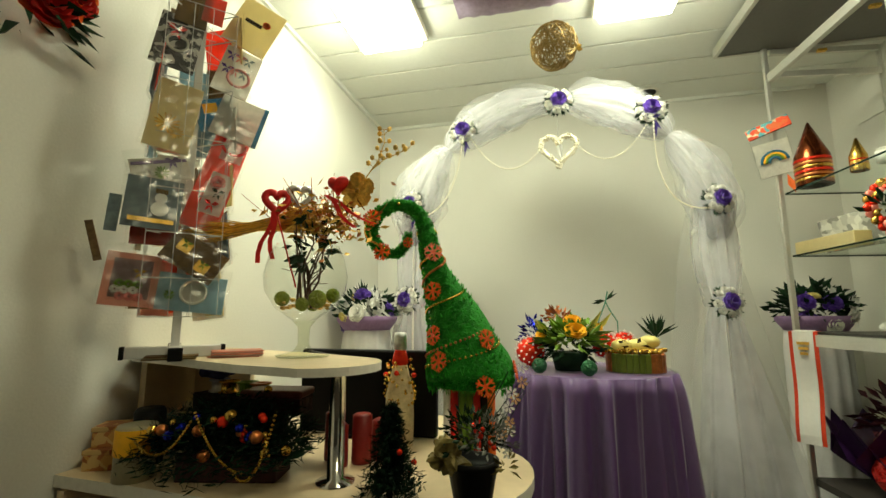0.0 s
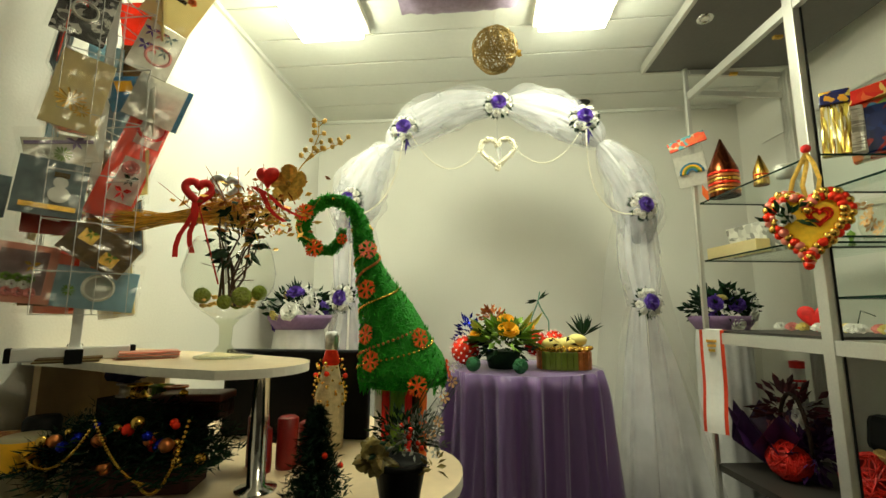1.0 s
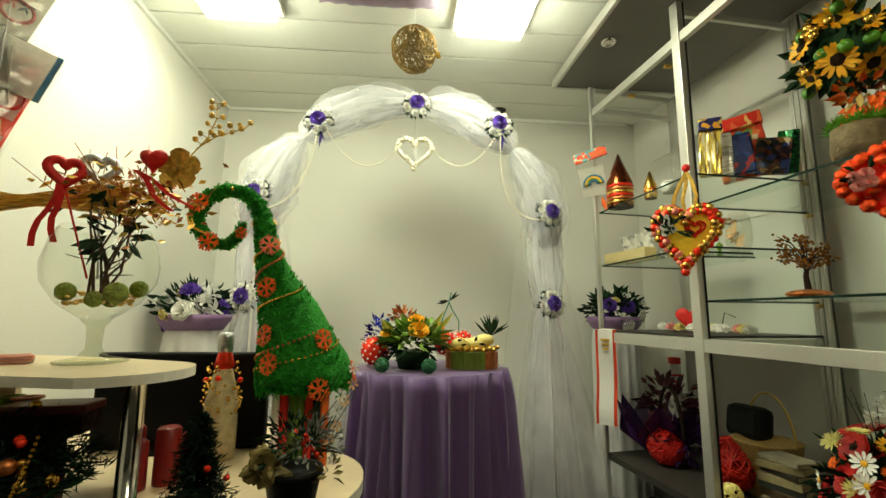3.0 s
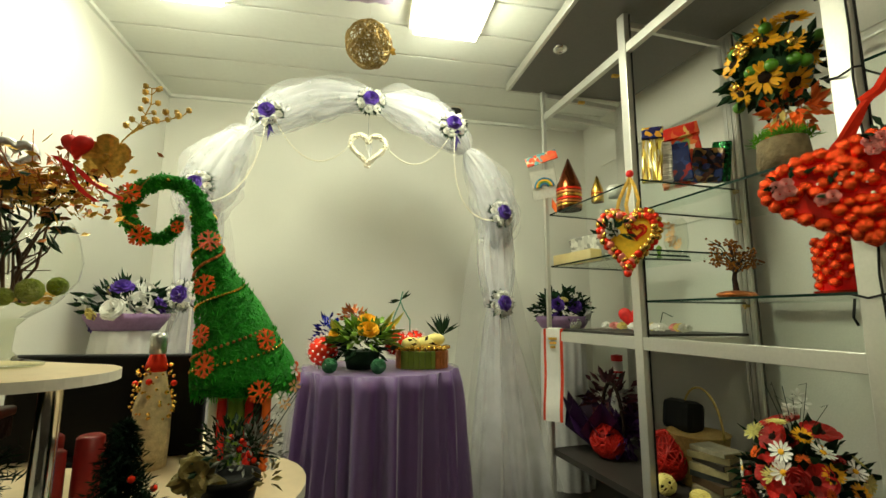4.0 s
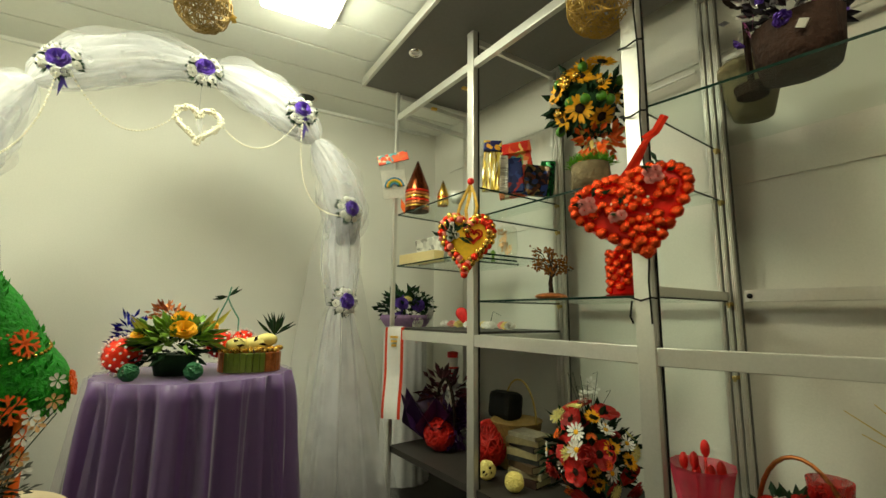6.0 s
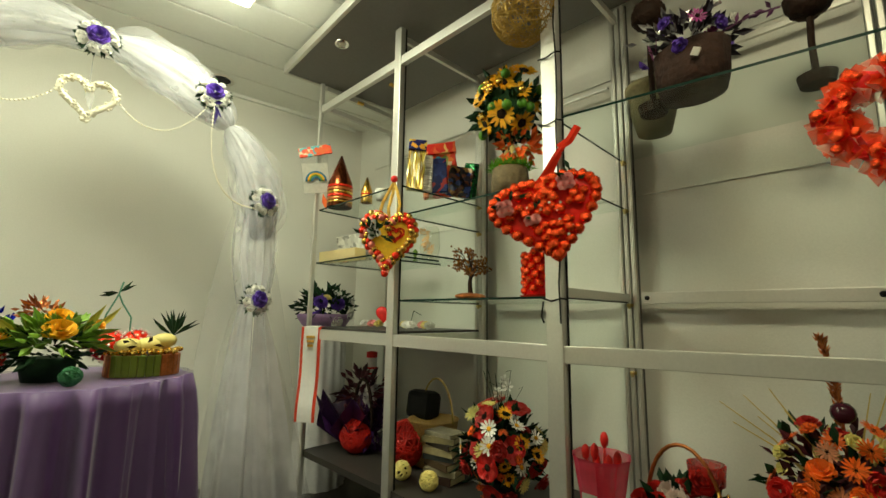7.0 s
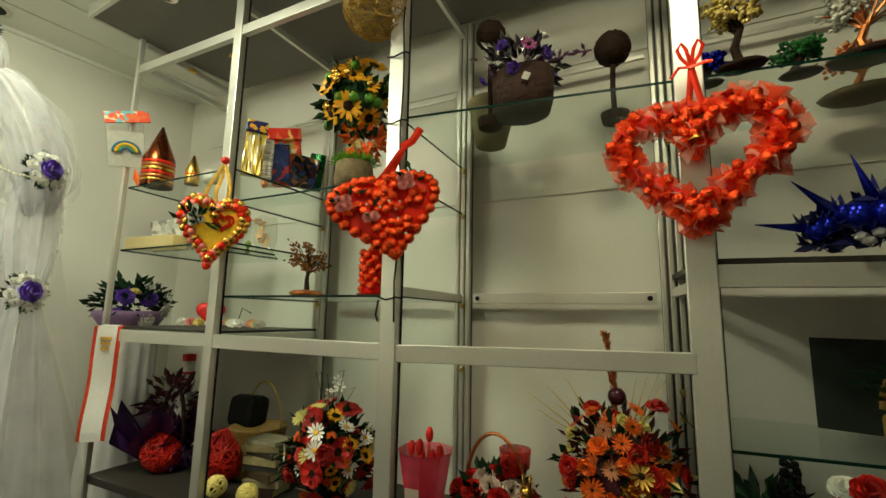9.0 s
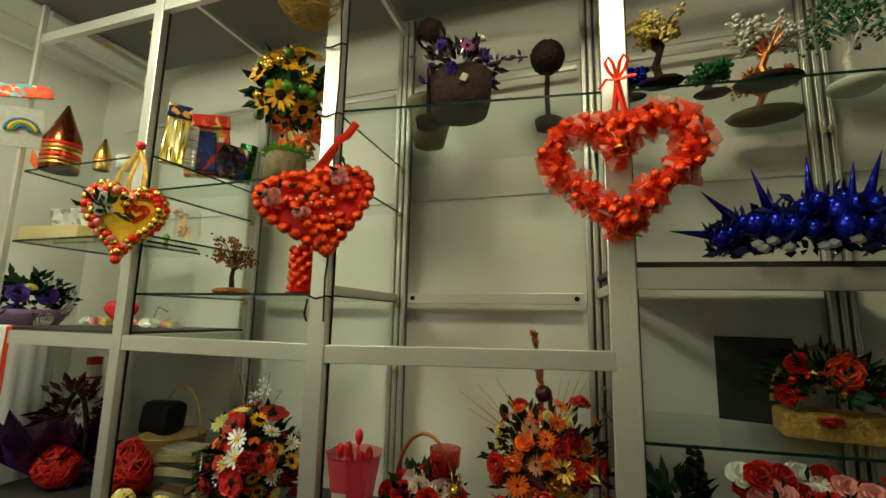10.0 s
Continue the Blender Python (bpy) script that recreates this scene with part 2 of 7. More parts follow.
def strip(bm, pts, w, nrm=(0, -1, 0)):
    """A flat ribbon of width w along points, lying square to nrm, a little thick."""
    pts, nrm = [Vector(p) for p in pts], Vector(nrm)
    prev = None
    for i, p in enumerate(pts):
        d = (pts[min(i + 1, len(pts) - 1)] - pts[max(i - 1, 0)]).normalized()
        sd = d.cross(nrm).normalized() * w / 2
        row = [bm.verts.new(p + sd), bm.verts.new(p + nrm * w * 0.12), bm.verts.new(p - sd)]
        if prev:
            for k in (0, 1):
                bm.faces.new((prev[k], prev[k + 1], row[k + 1], row[k]))
        prev = row


def rnd_dir(rng, zmin=-1.0):
    while True:
        v = Vector((rng.uniform(-1, 1), rng.uniform(-1, 1), rng.uniform(-1, 1)))
        if 0.1 < v.length < 1 and v.normalized().z >= zmin:
            return v.normalized()


def rose(bm, c, d, r, rng):
    """A bloom of cupped petals in four whorls facing d."""
    d = Vector(d).normalized()
    u = d.orthogonal().normalized()
    w = d.cross(u)
    c = Vector(c)
    for ring, (k, out, up) in enumerate(((6, 1.0, 0.05), (6, 0.85, 0.35), (5, 0.6, 0.6), (3, 0.35, 0.8))):
        for i in range(k):
            a = 2 * math.pi * (i + 0.5 * ring) / k + rng.uniform(-0.15, 0.15)
            q = math.cos(a) * u + math.sin(a) * w
            s = -math.sin(a) * u + math.cos(a) * w
            tip = c + r * (out * q + up * d * 0.8)
            base = c + r * 0.12 * q
            mid = c + r * (out * 0.72 * q + up * 0.75 * d - 0.1 * d)
            half = r * 0.5 * (0.5 + 0.5 * out)
            v0 = bm.verts.new(base)
            v1, v2 = bm.verts.new(mid + s * half), bm.verts.new(mid - s * half)
            v3, v4 = bm.verts.new(tip + s * half * 0.7 + d * 0.1 * r), bm.verts.new(tip - s * half * 0.7 + d * 0.1 * r)
            v5 = bm.verts.new(tip + q * 0.1 * r - d * 0.08 * r)
            for f in ((v0, v2, v1), (v1, v2, v4, v3), (v3, v4, v5)):
                bm.faces.new(f)


def petal(bm, base, d, length, width, nrm):
    """A round-tipped petal with a sunken middle line."""
    base, d = Vector(base), Vector(d).normalized()
    s = d.cross(Vector(nrm)).normalized()
    n = s.cross(d)
    mid = [bm.verts.new(base + d * length * u - n * width * k) for u, k in ((0.0, 0.0), (0.55, 0.12), (0.85, 0.10), (1.0, 0.02))]
    for sd in (1, -1):
        rim = [bm.verts.new(base + d * length * u + s * sd * width * k) for u, k in ((0.5, 0.46), (0.82, 0.44), (0.96, 0.2))]
        for f in ((mid[0], mid[1], rim[0]), (mid[1], mid[2], rim[1], rim[0]), (mid[2], mid[3], rim[2], rim[1])):
            bm.faces.new(f if sd < 0 else f[::-1])


def daisy(bm, c, d, r, rng, k=11, width=0.34):
    """A flat ring of petals facing d."""
    d = Vector(d).normalized()
    u = d.orthogonal().normalized()
    w = d.cross(u)
    for i in range(k):
        a = 2 * math.pi * i / k + rng.uniform(-0.1, 0.1)
        q = math.cos(a) * u + math.sin(a) * w
        petal(bm, Vector(c) + q * r * 0.12, q + d * 0.18, r * rng.uniform(0.85, 1.0), r * width, d)


def heart_xy(a):
    """A heart outline about 2 wide: (across, up)."""
    x = math.sin(a) ** 3
    z = (13 * math.cos(a) - 5 * math.cos(2 * a) - 2 * math.cos(3 * a) - math.cos(4 * a)) / 16
    return x, z


def plump(a):
    """A fuller heart outline with a shallow notch, about 2 wide."""
    s = math.sin(a)
    x = math.copysign(abs(s) ** 1.9, s)
    z = 0.70 * math.cos(a) + 0.20 * abs(s) ** 1.2 - 0.10 * math.cos(2 * a) - 0.18 * math.exp(-(a / 0.22) ** 2 if a < math.pi else -((2 * math.pi - a) / 0.22) ** 2)
    return x, 1.03 * z


def leaves(bm, c, r, n, rng, size, zmin=-0.3, squash=1.0):
    for _ in range(n):
        d = rnd_dir(rng, zmin)
        p = Vector(c) + Vector((d.x * r, d.y * r, d.z * r * squash)) * rng.uniform(0.35, 0.95)
        blade(bm, p, d + rnd_dir(rng) * 0.5, size * rng.uniform(0.7, 1.3), size * 0.45, 0.25)


# ---- the room ----
def wall(name, p, q, z0, z1, thick, label):
    bm = bmesh.new()
    p, q = Vector((*p, 0)), Vector((*q, 0))
    d = (q - p).normalized()
    n = Vector((-d.y, d.x, 0)) * thick / 2
    m = Matrix((d, n.normalized(), Vector((0, 0, 1)))).transposed().to_4x4()
    box(bm, (p + q) / 2 + n + Vector((0, 0, (z0 + z1) / 2)), ((q - p).length, thick, z1 - z0), m)
    return tagged(part(name, bm, SOUTH if name == "wall_south" else WALL), label, "wall", kind="structure")


HEIGHT = 2.40


def slab(bm, outline, z, th, edge_idx=1):
    fc = bm.faces.new([bm.verts.new((x, y, z - th)) for x, y in outline])
    ex = bmesh.ops.extrude_face_region(bm, geom=[fc])
    for v in ex["geom"]:
        if isinstance(v, bmesh.types.BMVert):
            v.co.z += th
    bmesh.ops.recalc_face_normals(bm, faces=bm.faces)
    for f in bm.faces:
        f.material_index = 0 if abs(f.normal.z) > 0.5 else edge_idx


wall("wall_north", (1.80, 3.0), (-1.32, 3.0), 0, 2.5, -0.12, "white painted wall behind the wedding arch")
wall("wall_west", (-1.20, 3.0), (-1.20, -2.3), 0, 2.5, -0.12, "white painted side wall behind the counter")
wall("wall_east", (2.18, -2.3), (1.695, 3.0), 0, 2.5, -0.12, "white panelled wall behind the display shelving")
# the unseen south wall is coloured dark to cut light bounced into the room
SOUTH = mat("low_bounce_wall", (0.07, 0.062, 0.052), 0.8, vary=0.06, scale=1.5)
wall("wall_south", (-1.32, -2.3), (2.24, -2.3), 0, 2.5, -0.12, "plain unseen wall behind the camera, darkened to cut bounced light")
bm = bmesh.new()
box(bm, (0.45, 0.35, -0.05), (3.8, 5.6, 0.1))
tagged(part("floor", bm, FLOOR), "worn brown linoleum floor", "floor", kind="structure")

# ceiling of white planks that run along the back wall
bm = bmesh.new()
PL = 0.245
y = 3.0
while y > -2.4:
    box(bm, (0.45, y - PL / 2, HEIGHT + 0.012), (3.9, PL - 0.010, 0.02), bev=0.003)
    y -= PL
box(bm, (0.45, 0.35, HEIGHT + 0.05), (3.9, 5.6, 0.04))
tagged(part("ceiling", bm, CEIL), "white plank ceiling with narrow joints", "ceiling", kind="structure")
bm = bmesh.new()
bar(bm, (-1.19, 2.99, HEIGHT - 0.008), (1.63, 2.99, HEIGHT - 0.008), 0.018, 0.02)
bar(bm, (-1.19, 2.98, HEIGHT - 0.008), (-1.19, -2.3, HEIGHT - 0.008), 0.018, 0.02)
tagged(part("trim", bm, CEIL), "white ceiling edge moulding", "trim", kind="structure")

for z in (1.50, 2.05):
    bm = bmesh.new()
    bar(bm, (2.0925, -1.4, z), (1.708, 2.8, z), 0.006, 0.007)
    tagged(part("trim", bm, WALL), "thin joint strip across the panelled wall", "trim", kind="structure")
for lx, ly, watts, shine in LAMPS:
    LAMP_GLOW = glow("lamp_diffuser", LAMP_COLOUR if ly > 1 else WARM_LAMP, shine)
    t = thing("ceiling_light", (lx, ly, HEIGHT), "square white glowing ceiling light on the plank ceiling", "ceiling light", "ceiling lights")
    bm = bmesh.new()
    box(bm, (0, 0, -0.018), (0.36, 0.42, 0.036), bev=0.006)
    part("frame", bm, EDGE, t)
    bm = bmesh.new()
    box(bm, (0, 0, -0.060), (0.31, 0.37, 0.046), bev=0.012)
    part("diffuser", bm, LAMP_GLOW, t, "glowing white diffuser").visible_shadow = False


# ---- display shelving ----
def front(y):
    """The front line of the shelving in plan."""
    return 1.10 + (2.39 - y) * 0.101 if y > 0.91 else 1.25 + (0.91 - y) * 0.235


P0, P1, P2, P3, P4 = (1.10, 2.38), (1.174, 1.667), (1.25, 0.875), (1.44, 0.065), (1.62, -0.79)
R0, R1, R2, R3, R4 = (1.65, 2.46), (1.74, 1.715), (1.815, 0.945), (1.89, 0.165), (1.965, -0.54)
TOP = 2.33
shelving = thing("display_shelving", (1.4, 1.2, 0), "tall aluminium display shelving with glass shelves along the wall", "shelving")
INV = Matrix.Translation((-1.4, -1.2, 0))


def spart(name, bm, m, label="", smooth=False):
    bm.transform(INV)
    return part(name, bm, m, shelving, label, smooth)


def post(p, w, deep, z1=TOP):
    bm = bmesh.new()
    box(bm, (p[0], p[1], z1 / 2), (deep, w, z1), pose(0, 0, 0, 0, 0, 6), 0.003)
    for k in (-1, 1) if w < 0.02 else ():
        box(bm, (p[0] - deep / 2 - 0.001, p[1] + k * w * 0.18, z1 / 2), (0.004, 0.004, z1 - 0.02), pose(0, 0, 0, 0, 0, 6))
    return spart("post", bm, ALU)


post(P0, 0.022, 0.022)
post(P1, 0.046, 0.03)
post(P2, 0.056, 0.03)
post(P3, 0.068, 0.03)
post(P4, 0.06, 0.03)
# thin black strips stand in for the shade on the posts' side faces
for p, w in ((P1, 0.046), (P2, 0.056), (P3, 0.068)):
    bm = bmesh.new()
    box(bm, (p[0] + 0.017, p[1] - w / 2 - 0.001, TOP / 2), (0.007, 0.004, TOP - 0.01), pose(0, 0, 0, 0, 0, 6), 0.001)
    spart("gasket", bm, BLACK, "thin black strip painting the shaded side of the post")
for r in (R0, R1, R2, R3, R4):
    for k in (-1, 0, 1):
        post((r[0], r[1] + k * 0.026), 0.018, 0.02, TOP)
# dark strips behind the rear profiles stand in for the shade between them
for r in (R1, R2, R3, R4):
    bm = bmesh.new()
    box(bm, (r[0] + 0.012, r[1], TOP / 2), (0.008, 0.075, TOP))
    spart("post_backing", bm, GAP_SHADE, "dark strip painting the shade between the rear profiles")


def rail(a, b, za, zb, h, w=0.025):
    bm = bmesh.new()
    bar(bm, (*a, za), (*b, zb), w, h, 0.002)
    return spart("rail", bm, ALU)


def rail_low(a, b, za, zb, h=0.05):
    return rail(a, b, za - h / 2, zb - h / 2, h)


def inset(a, b, d=0.024):
    a, b = Vector(a), Vector(b)
    u = (b - a).normalized() * d
    return tuple(a + u), tuple(b - u)


for a, b, za, zb in ((P0, P1, .917, .917), (P1, P2, .917, .917), (P2, P3, .915, .925)):
    rail_low(*inset(a, b), za, zb)
rail_low(*inset(P3, P4), 1.135, 1.135, 0.055)
for a, b in ((P0, P1), (P1, P2), (P2, P3), (P3, P4)):
    rail(*inset(a, b), 2.16 if a in (P0, P1) else 2.20, 2.16 if b in (P1, P2) else 2.2, 0.042)
for a, b, z in ((P0, R0, .90), (P1, R1, .90), (P2, R2, 1.075), (P3, R3, 1.09), (P0, R0, 2.19), (P2, R2, 2.26), (P3, R3, 2.26), (P0, R0, 2.31), (P1, R1, 2.29)):
    rail(*inset(a, b), z, z, 0.03, 0.018)
for a, b, z, h in ((R2, R3, 1.075, 0.042), (R0, R1, 2.02, 0.012), (R1, R2, 1.98, 0.012), (R2, R3, 1.98, 0.02), (R3, R4, 1.98, 0.02), (R1, R2, 1.075, 0.03)):
    rail(*inset(a, b, 0.05), z, z, h, 0.014)


def shelf(quad, z, edge=0.008, name="glass_shelf"):
    """A glass shelf with its dark green cut edge."""
    cx, cy = sum(p[0] for p in quad) / 4, sum(p[1] for p in quad) / 4
    bm = bmesh.new()
    vs = [bm.verts.new((p[0], p[1], z)) for p in quad]
    fc = bm.faces.new(vs)
    ex = bmesh.ops.extrude_face_region(bm, geom=[fc])
    for v in ex["geom"]:
        if isinstance(v, bmesh.types.BMVert):
            v.co.z += edge
    bmesh.ops.recalc_face_normals(bm, faces=bm.faces)
    for f in bm.faces:
        f.material_index = 0 if abs(f.normal.z) > 0.5 or f.normal.x > 0.5 else 1
    ob = spart(name, bm, [GLASS, GLASS_EDGE], "clear glass shelf with a dark green edge")
    return ob


def quad(a, b, ra, rb, fo=0.02, ro=0.01):
    return [(a[0] + fo, a[1]), (b[0] + fo, b[1]), (rb[0] - ro, rb[1]), (ra[0] - ro, ra[1])]


Z_TOP1, Z_LOW, Z_UP, Z_R = 1.57, 1.055, 1.63, 1.135
shelf(quad(P0, P1, R0, R1), Z_TOP1)
shelf(quad(P1, P2, R1, R2), 1.43)
shelf(quad(P0, P1, R0, R1), 1.27)
shelf(quad((1.16, 1.80), P1, (1.55, 1.80), (1.45, 1.69)), 1.25)
shelf(quad(P1, P2, R1, R2), Z_LOW)
shelf(quad(P2, P3, R2, R3), Z_UP)
shelf(quad(P3, P4, R3, R4), Z_UP)
shelf(quad(P3, P4, R3, R4), 0.70)
for q, z, th in ((quad(P3, P4, R3, R4), Z_R + 0.018, 0.016), (quad(P0, P1, R0, R1), 0.928, 0.010)):
    bm = bmesh.new()
    slab(bm, q, z, th, 0)
    spart("shelf_board", bm, mat("dark_shelf_board", (0.03, 0.027, 0.024), 0.45, vary=0.15, scale=10), "dark grey shelf board")
BRASS = mat("brass_clip", (0.55, 0.42, 0.16), 0.35, 0.8)
for r, z in ((R0, Z_TOP1), (R1, Z_TOP1), (R1, 1.43), (R2, 1.43), (R2, Z_UP), (R3, Z_UP), (R1, Z_LOW), (R2, Z_LOW), (R3, 0.70), (R2, 0.80), (R3, 0.78), (R4, Z_UP)):
    bm = bmesh.new()
    box(bm, (r[0] - 0.022, r[1] - 0.012, z - 0.008), (0.03, 0.016, 0.014), None, 0.003)
    tube(bm, [(r[0] - 0.030, r[1] - 0.012, z - 0.022), (r[0] - 0.030, r[1] - 0.012, z - 0.006)], 0.005, 8)
    spart("shelf_clip", bm, BRASS, "small brass shelf clip")
for u in (0.09, 0.91):
    bm = bmesh.new()
    c = Vector(R2).lerp(Vector(R3), u)
    tube(bm, [(c.x - 0.012, c.y, 1.075), (c.x - 0.004, c.y, 1.075)], 0.009, 12)
    spart("screw_cap", bm, BLACK, "black screw cap", True)
for a, b, ra, rb in ((P0, P1, R0, R1), (P1, P2, R1, R2), (P2, P3, R2, R3), (P3, P4, R3, R4)):
    bm = bmesh.new()
    q = quad(a, b, ra, rb, 0, 0)
    slab(bm, q, 0.30, 0.03, 0)
    spart("base_board", bm, mat("grey_base_board", (0.035, 0.03, 0.026), 0.5), "dark grey base board")

# canopy board with its lamps over the shelving
bm = bmesh.new()
for vs in ([(0.90, 2.40), (1.04, -0.9), (2.0, -0.9), (1.66, 2.40)],):
    slab(bm, vs, TOP + 0.035, 0.03, 0)
spart("canopy", bm, CANOPY, "dark grey canopy board")
bm = bmesh.new()
bar(bm, (0.89, 2.41, TOP + 0.025), (1.03, -0.9, TOP + 0.025), 0.02, 0.05, 0.003)
bar(bm, (0.885, 2.41, TOP + 0.025), (1.66, 2.415, TOP + 0.025), 0.02, 0.05, 0.003)
spart("canopy_edge", bm, ALU, "aluminium edge of the canopy")
for sx, sy in ((1.01, 1.95),):
    t = thing("spotlight", (sx, sy, TOP), "unlit round chrome spotlight set in the grey canopy", "spotlight")
    bm = bmesh.new()
    lathe(bm, [(0.018, 0.0), (0.02, -0.006), (0.030, -0.009), (0.036, -0.004), (0.037, 0.004)], 20)
    part("ring", bm, CHROME, t, smooth=True)
    bm = bmesh.new()
    lathe(bm, [(0.0, -0.003), (0.018, -0.003)], 16)
    part("bulb", bm, EDGE, t)


# ---- wedding arch ----
AY = 2.25
ACX, AR, ASP = 0.035, 0.735, 1.42


def arch_pt(s, rx=AR, rz=0.70):
    """Along the arch: s from 0 (left foot) to 1 (right foot)."""
    if s < 0.28:
        return Vector((ACX - rx, AY, ASP * s / 0.28))
    if s > 0.72:
        return Vector((ACX + rx, AY, ASP * (1 - s) / 0.28))
    a = math.pi * (1 - (s - 0.28) / 0.44)
    return Vector((ACX + rx * math.cos(a), AY, ASP + rz * math.sin(a)))


arch = thing("wedding_arch", (ACX, AY, 0), "wedding arch wrapped in puffed white tulle before the wall", "arch")
AINV = Matrix.Translation((-ACX, -AY, 0))
bm = bmesh.new()
tube(bm, [arch_pt(i / 60) for i in range(61)], 0.006, 8)
bm.transform(AINV)
part("arch_frame", bm, WHITE, arch, "thin white metal hoop", True)
TIES = [0.0, 0.17, 0.27, 0.385, 0.515, 0.622, 0.735, 0.83, 1.0]


def tulle_puff(s0, s1, rad, seed, m):
    """One gathered length of tulle: a tube that swells between its ties and is creased lengthwise."""
    rng = random.Random(seed)
    bm = bmesh.new()
    n, k = 64, 34
    ph = [rng.uniform(0, 6.3) for _ in range(5)]
    rows = []
    for i in range(k + 1):
        u = i / k
        s = s0 + (s1 - s0) * u
        p = arch_pt(s)
        d = (arch_pt(min(s + 0.005, 1)) - arch_pt(max(s - 0.005, 0))).normalized()
        o = Vector((d.z, 0, -d.x))
        r = rad * (0.24 + 0.76 * math.sin(math.pi * u) ** 0.6) * (1 + 0.10 * math.sin(5 * u + ph[0]))
        row = []
        for j in range(n):
            a = 2 * math.pi * j / n
            cr = 1 + 0.13 * math.sin(5 * a + ph[0] + 2 * u) + 0.10 * math.sin(9 * a + ph[1] - 5 * u) + 0.09 * math.sin(15 * a + ph[2] + 9 * u) + 0.05 * math.sin(23 * a + ph[3] - 14 * u) + 0.06 * math.sin(17 * u + 3 * a + ph[4])
            row.append(bm.verts.new(p + r * cr * (math.cos(a) * o + 0.75 * math.sin(a) * Vector((0, 1, 0)))))
        rows.append(row)
    for A, B in zip(rows, rows[1:]):
        for j in range(n):
            bm.faces.new((A[j], A[(j + 1) % n], B[(j + 1) % n], B[j]))
    bm.transform(AINV)
    return part("tulle_puff", bm, m, arch, "", True)


for i, (a, b) in enumerate(zip(TIES, TIES[1:])):
    if 1 < i < 6:
        rad = (0, 0, 0.108, 0.098, 0.098, 0.100)[i]
        tulle_puff(a, b, rad * 1.12, i, TULLE_THIN)
        tulle_puff(a, b, rad * 0.85, i + 20, TULLE)
        tulle_puff(a, b, rad * 0.55, i + 40, TULLE)


def drape(x, z0, w0, w1, shift, seed, m, y=AY, label="", foot=0.012):
    """A hanging length of tulle, gathered at its top and spread in folds at the floor."""
    rg = random.Random(seed)
    b = bmesh.new()
    n, k = 70, 18
    ph = [rg.uniform(0, 6.3) for _ in range(4)]
    prev = None
    for i in range(k + 1):
        u = i / k
        w = w0 + (w1 - w0) * u ** 0.75 + (0.07 * math.sin(math.pi * u) if foot > 0.5 else 0)
        row = []
        for j in range(n + 1):
            q = j / n - 0.5
            fold = math.sin(q * 17 + ph[0] + 1.2 * u) * 0.5 + math.sin(q * 29 + ph[1] - 1.5 * u) * 0.22 + math.sin(q * 9 + ph[2]) * 0.5
            row.append(b.verts.new((x + shift * u + q * w, y + fold * (0.012 + 0.045 * u), z0 + (foot - z0) * u)))
        if prev:
            for j in range(n):
                b.faces.new((prev[j], prev[j + 1], row[j + 1], row[j]))
        prev = row
    b.transform(AINV)
    return part("tulle_drape", b, m, arch, label, True)


for sx in (-1, 1):
    xx = ACX + sx * AR
    for q in range(3):
        drape(xx - sx * 0.01, 1.54, 0.10 + 0.03 * q, 0.09 + 0.02 * q, sx * 0.01, 80 + q * 3 + sx, TULLE if q else TULLE_DENSE, AY - 0.02 + 0.03 * q, "", 1.04)
    drape(xx, 1.06, 0.08, 0.32, sx * 0.02, 61 + sx, TULLE_DENSE)
    drape(xx, 1.06, 0.09, 0.46, sx * 0.07, 64 + sx, TULLE_DENSE, AY + 0.04)
    drape(xx, 1.06, 0.10, 0.60, sx * 0.10, 67 + sx, TULLE_THIN, AY + 0.09)
    drape(xx - sx * 0.02, 1.5, 0.14, 0.62, sx * 0.06, 70 + sx, TULLE_THIN, AY + 0.13)


def posy(loc, d, r, seed, ribbon=False):
    """A violet rose ringed with small white roses and leaves."""
    rng = random.Random(seed)
    t = thing("flower_posy", loc, "posy of a violet rose with small white roses on the arch", "flowers", "posies on the arch")
    d = Vector(d).normalized()
    bm = bmesh.new()
    rose(bm, d * 0.02, d, r * 0.56, rng)
    part("rose", bm, VIOLET, t, "violet rose")
    u = d.orthogonal().normalized()
    w = d.cross(u)
    lf = bmesh.new()
    for i in range(9):
        a = 2 * math.pi * i / 9 + rng.uniform(-.2, .2)
        q = math.cos(a) * u + math.sin(a) * w
        bm = bmesh.new()
        rose(bm, q * r * 0.82 + d * 0.005, d + q * 0.6, r * 0.26, rng)
        part("small_rose", bm, WHITE, t, "small white rose")
        for _ in range(5):
            blade(lf, q * r * 0.55 - d * 0.01, q + rnd_dir(rng) * 0.6 - d * 0.1, r * 0.7, r * 0.28, 0.2)
    part("leaves", lf, LEAF, t)
    if ribbon:
        bm = bmesh.new()
        for k in range(2):
            blade(bm, (0.02 * k, 0, -r * 0.7), (0.35 * (1 - 2 * k) + 0.25, -0.1, -1), 0.075 + 0.03 * k, 0.014, 0.2, (0, -1, 0))
        for k in (-1, 1):
            blade(bm, (0, -0.01, -r * 0.75), (k, -0.2, 0.3), 0.04, 0.02, 0.3, (0, -1, 0))
        part("ribbon", bm, RIBBON, t, "dark violet ribbon")
    return t


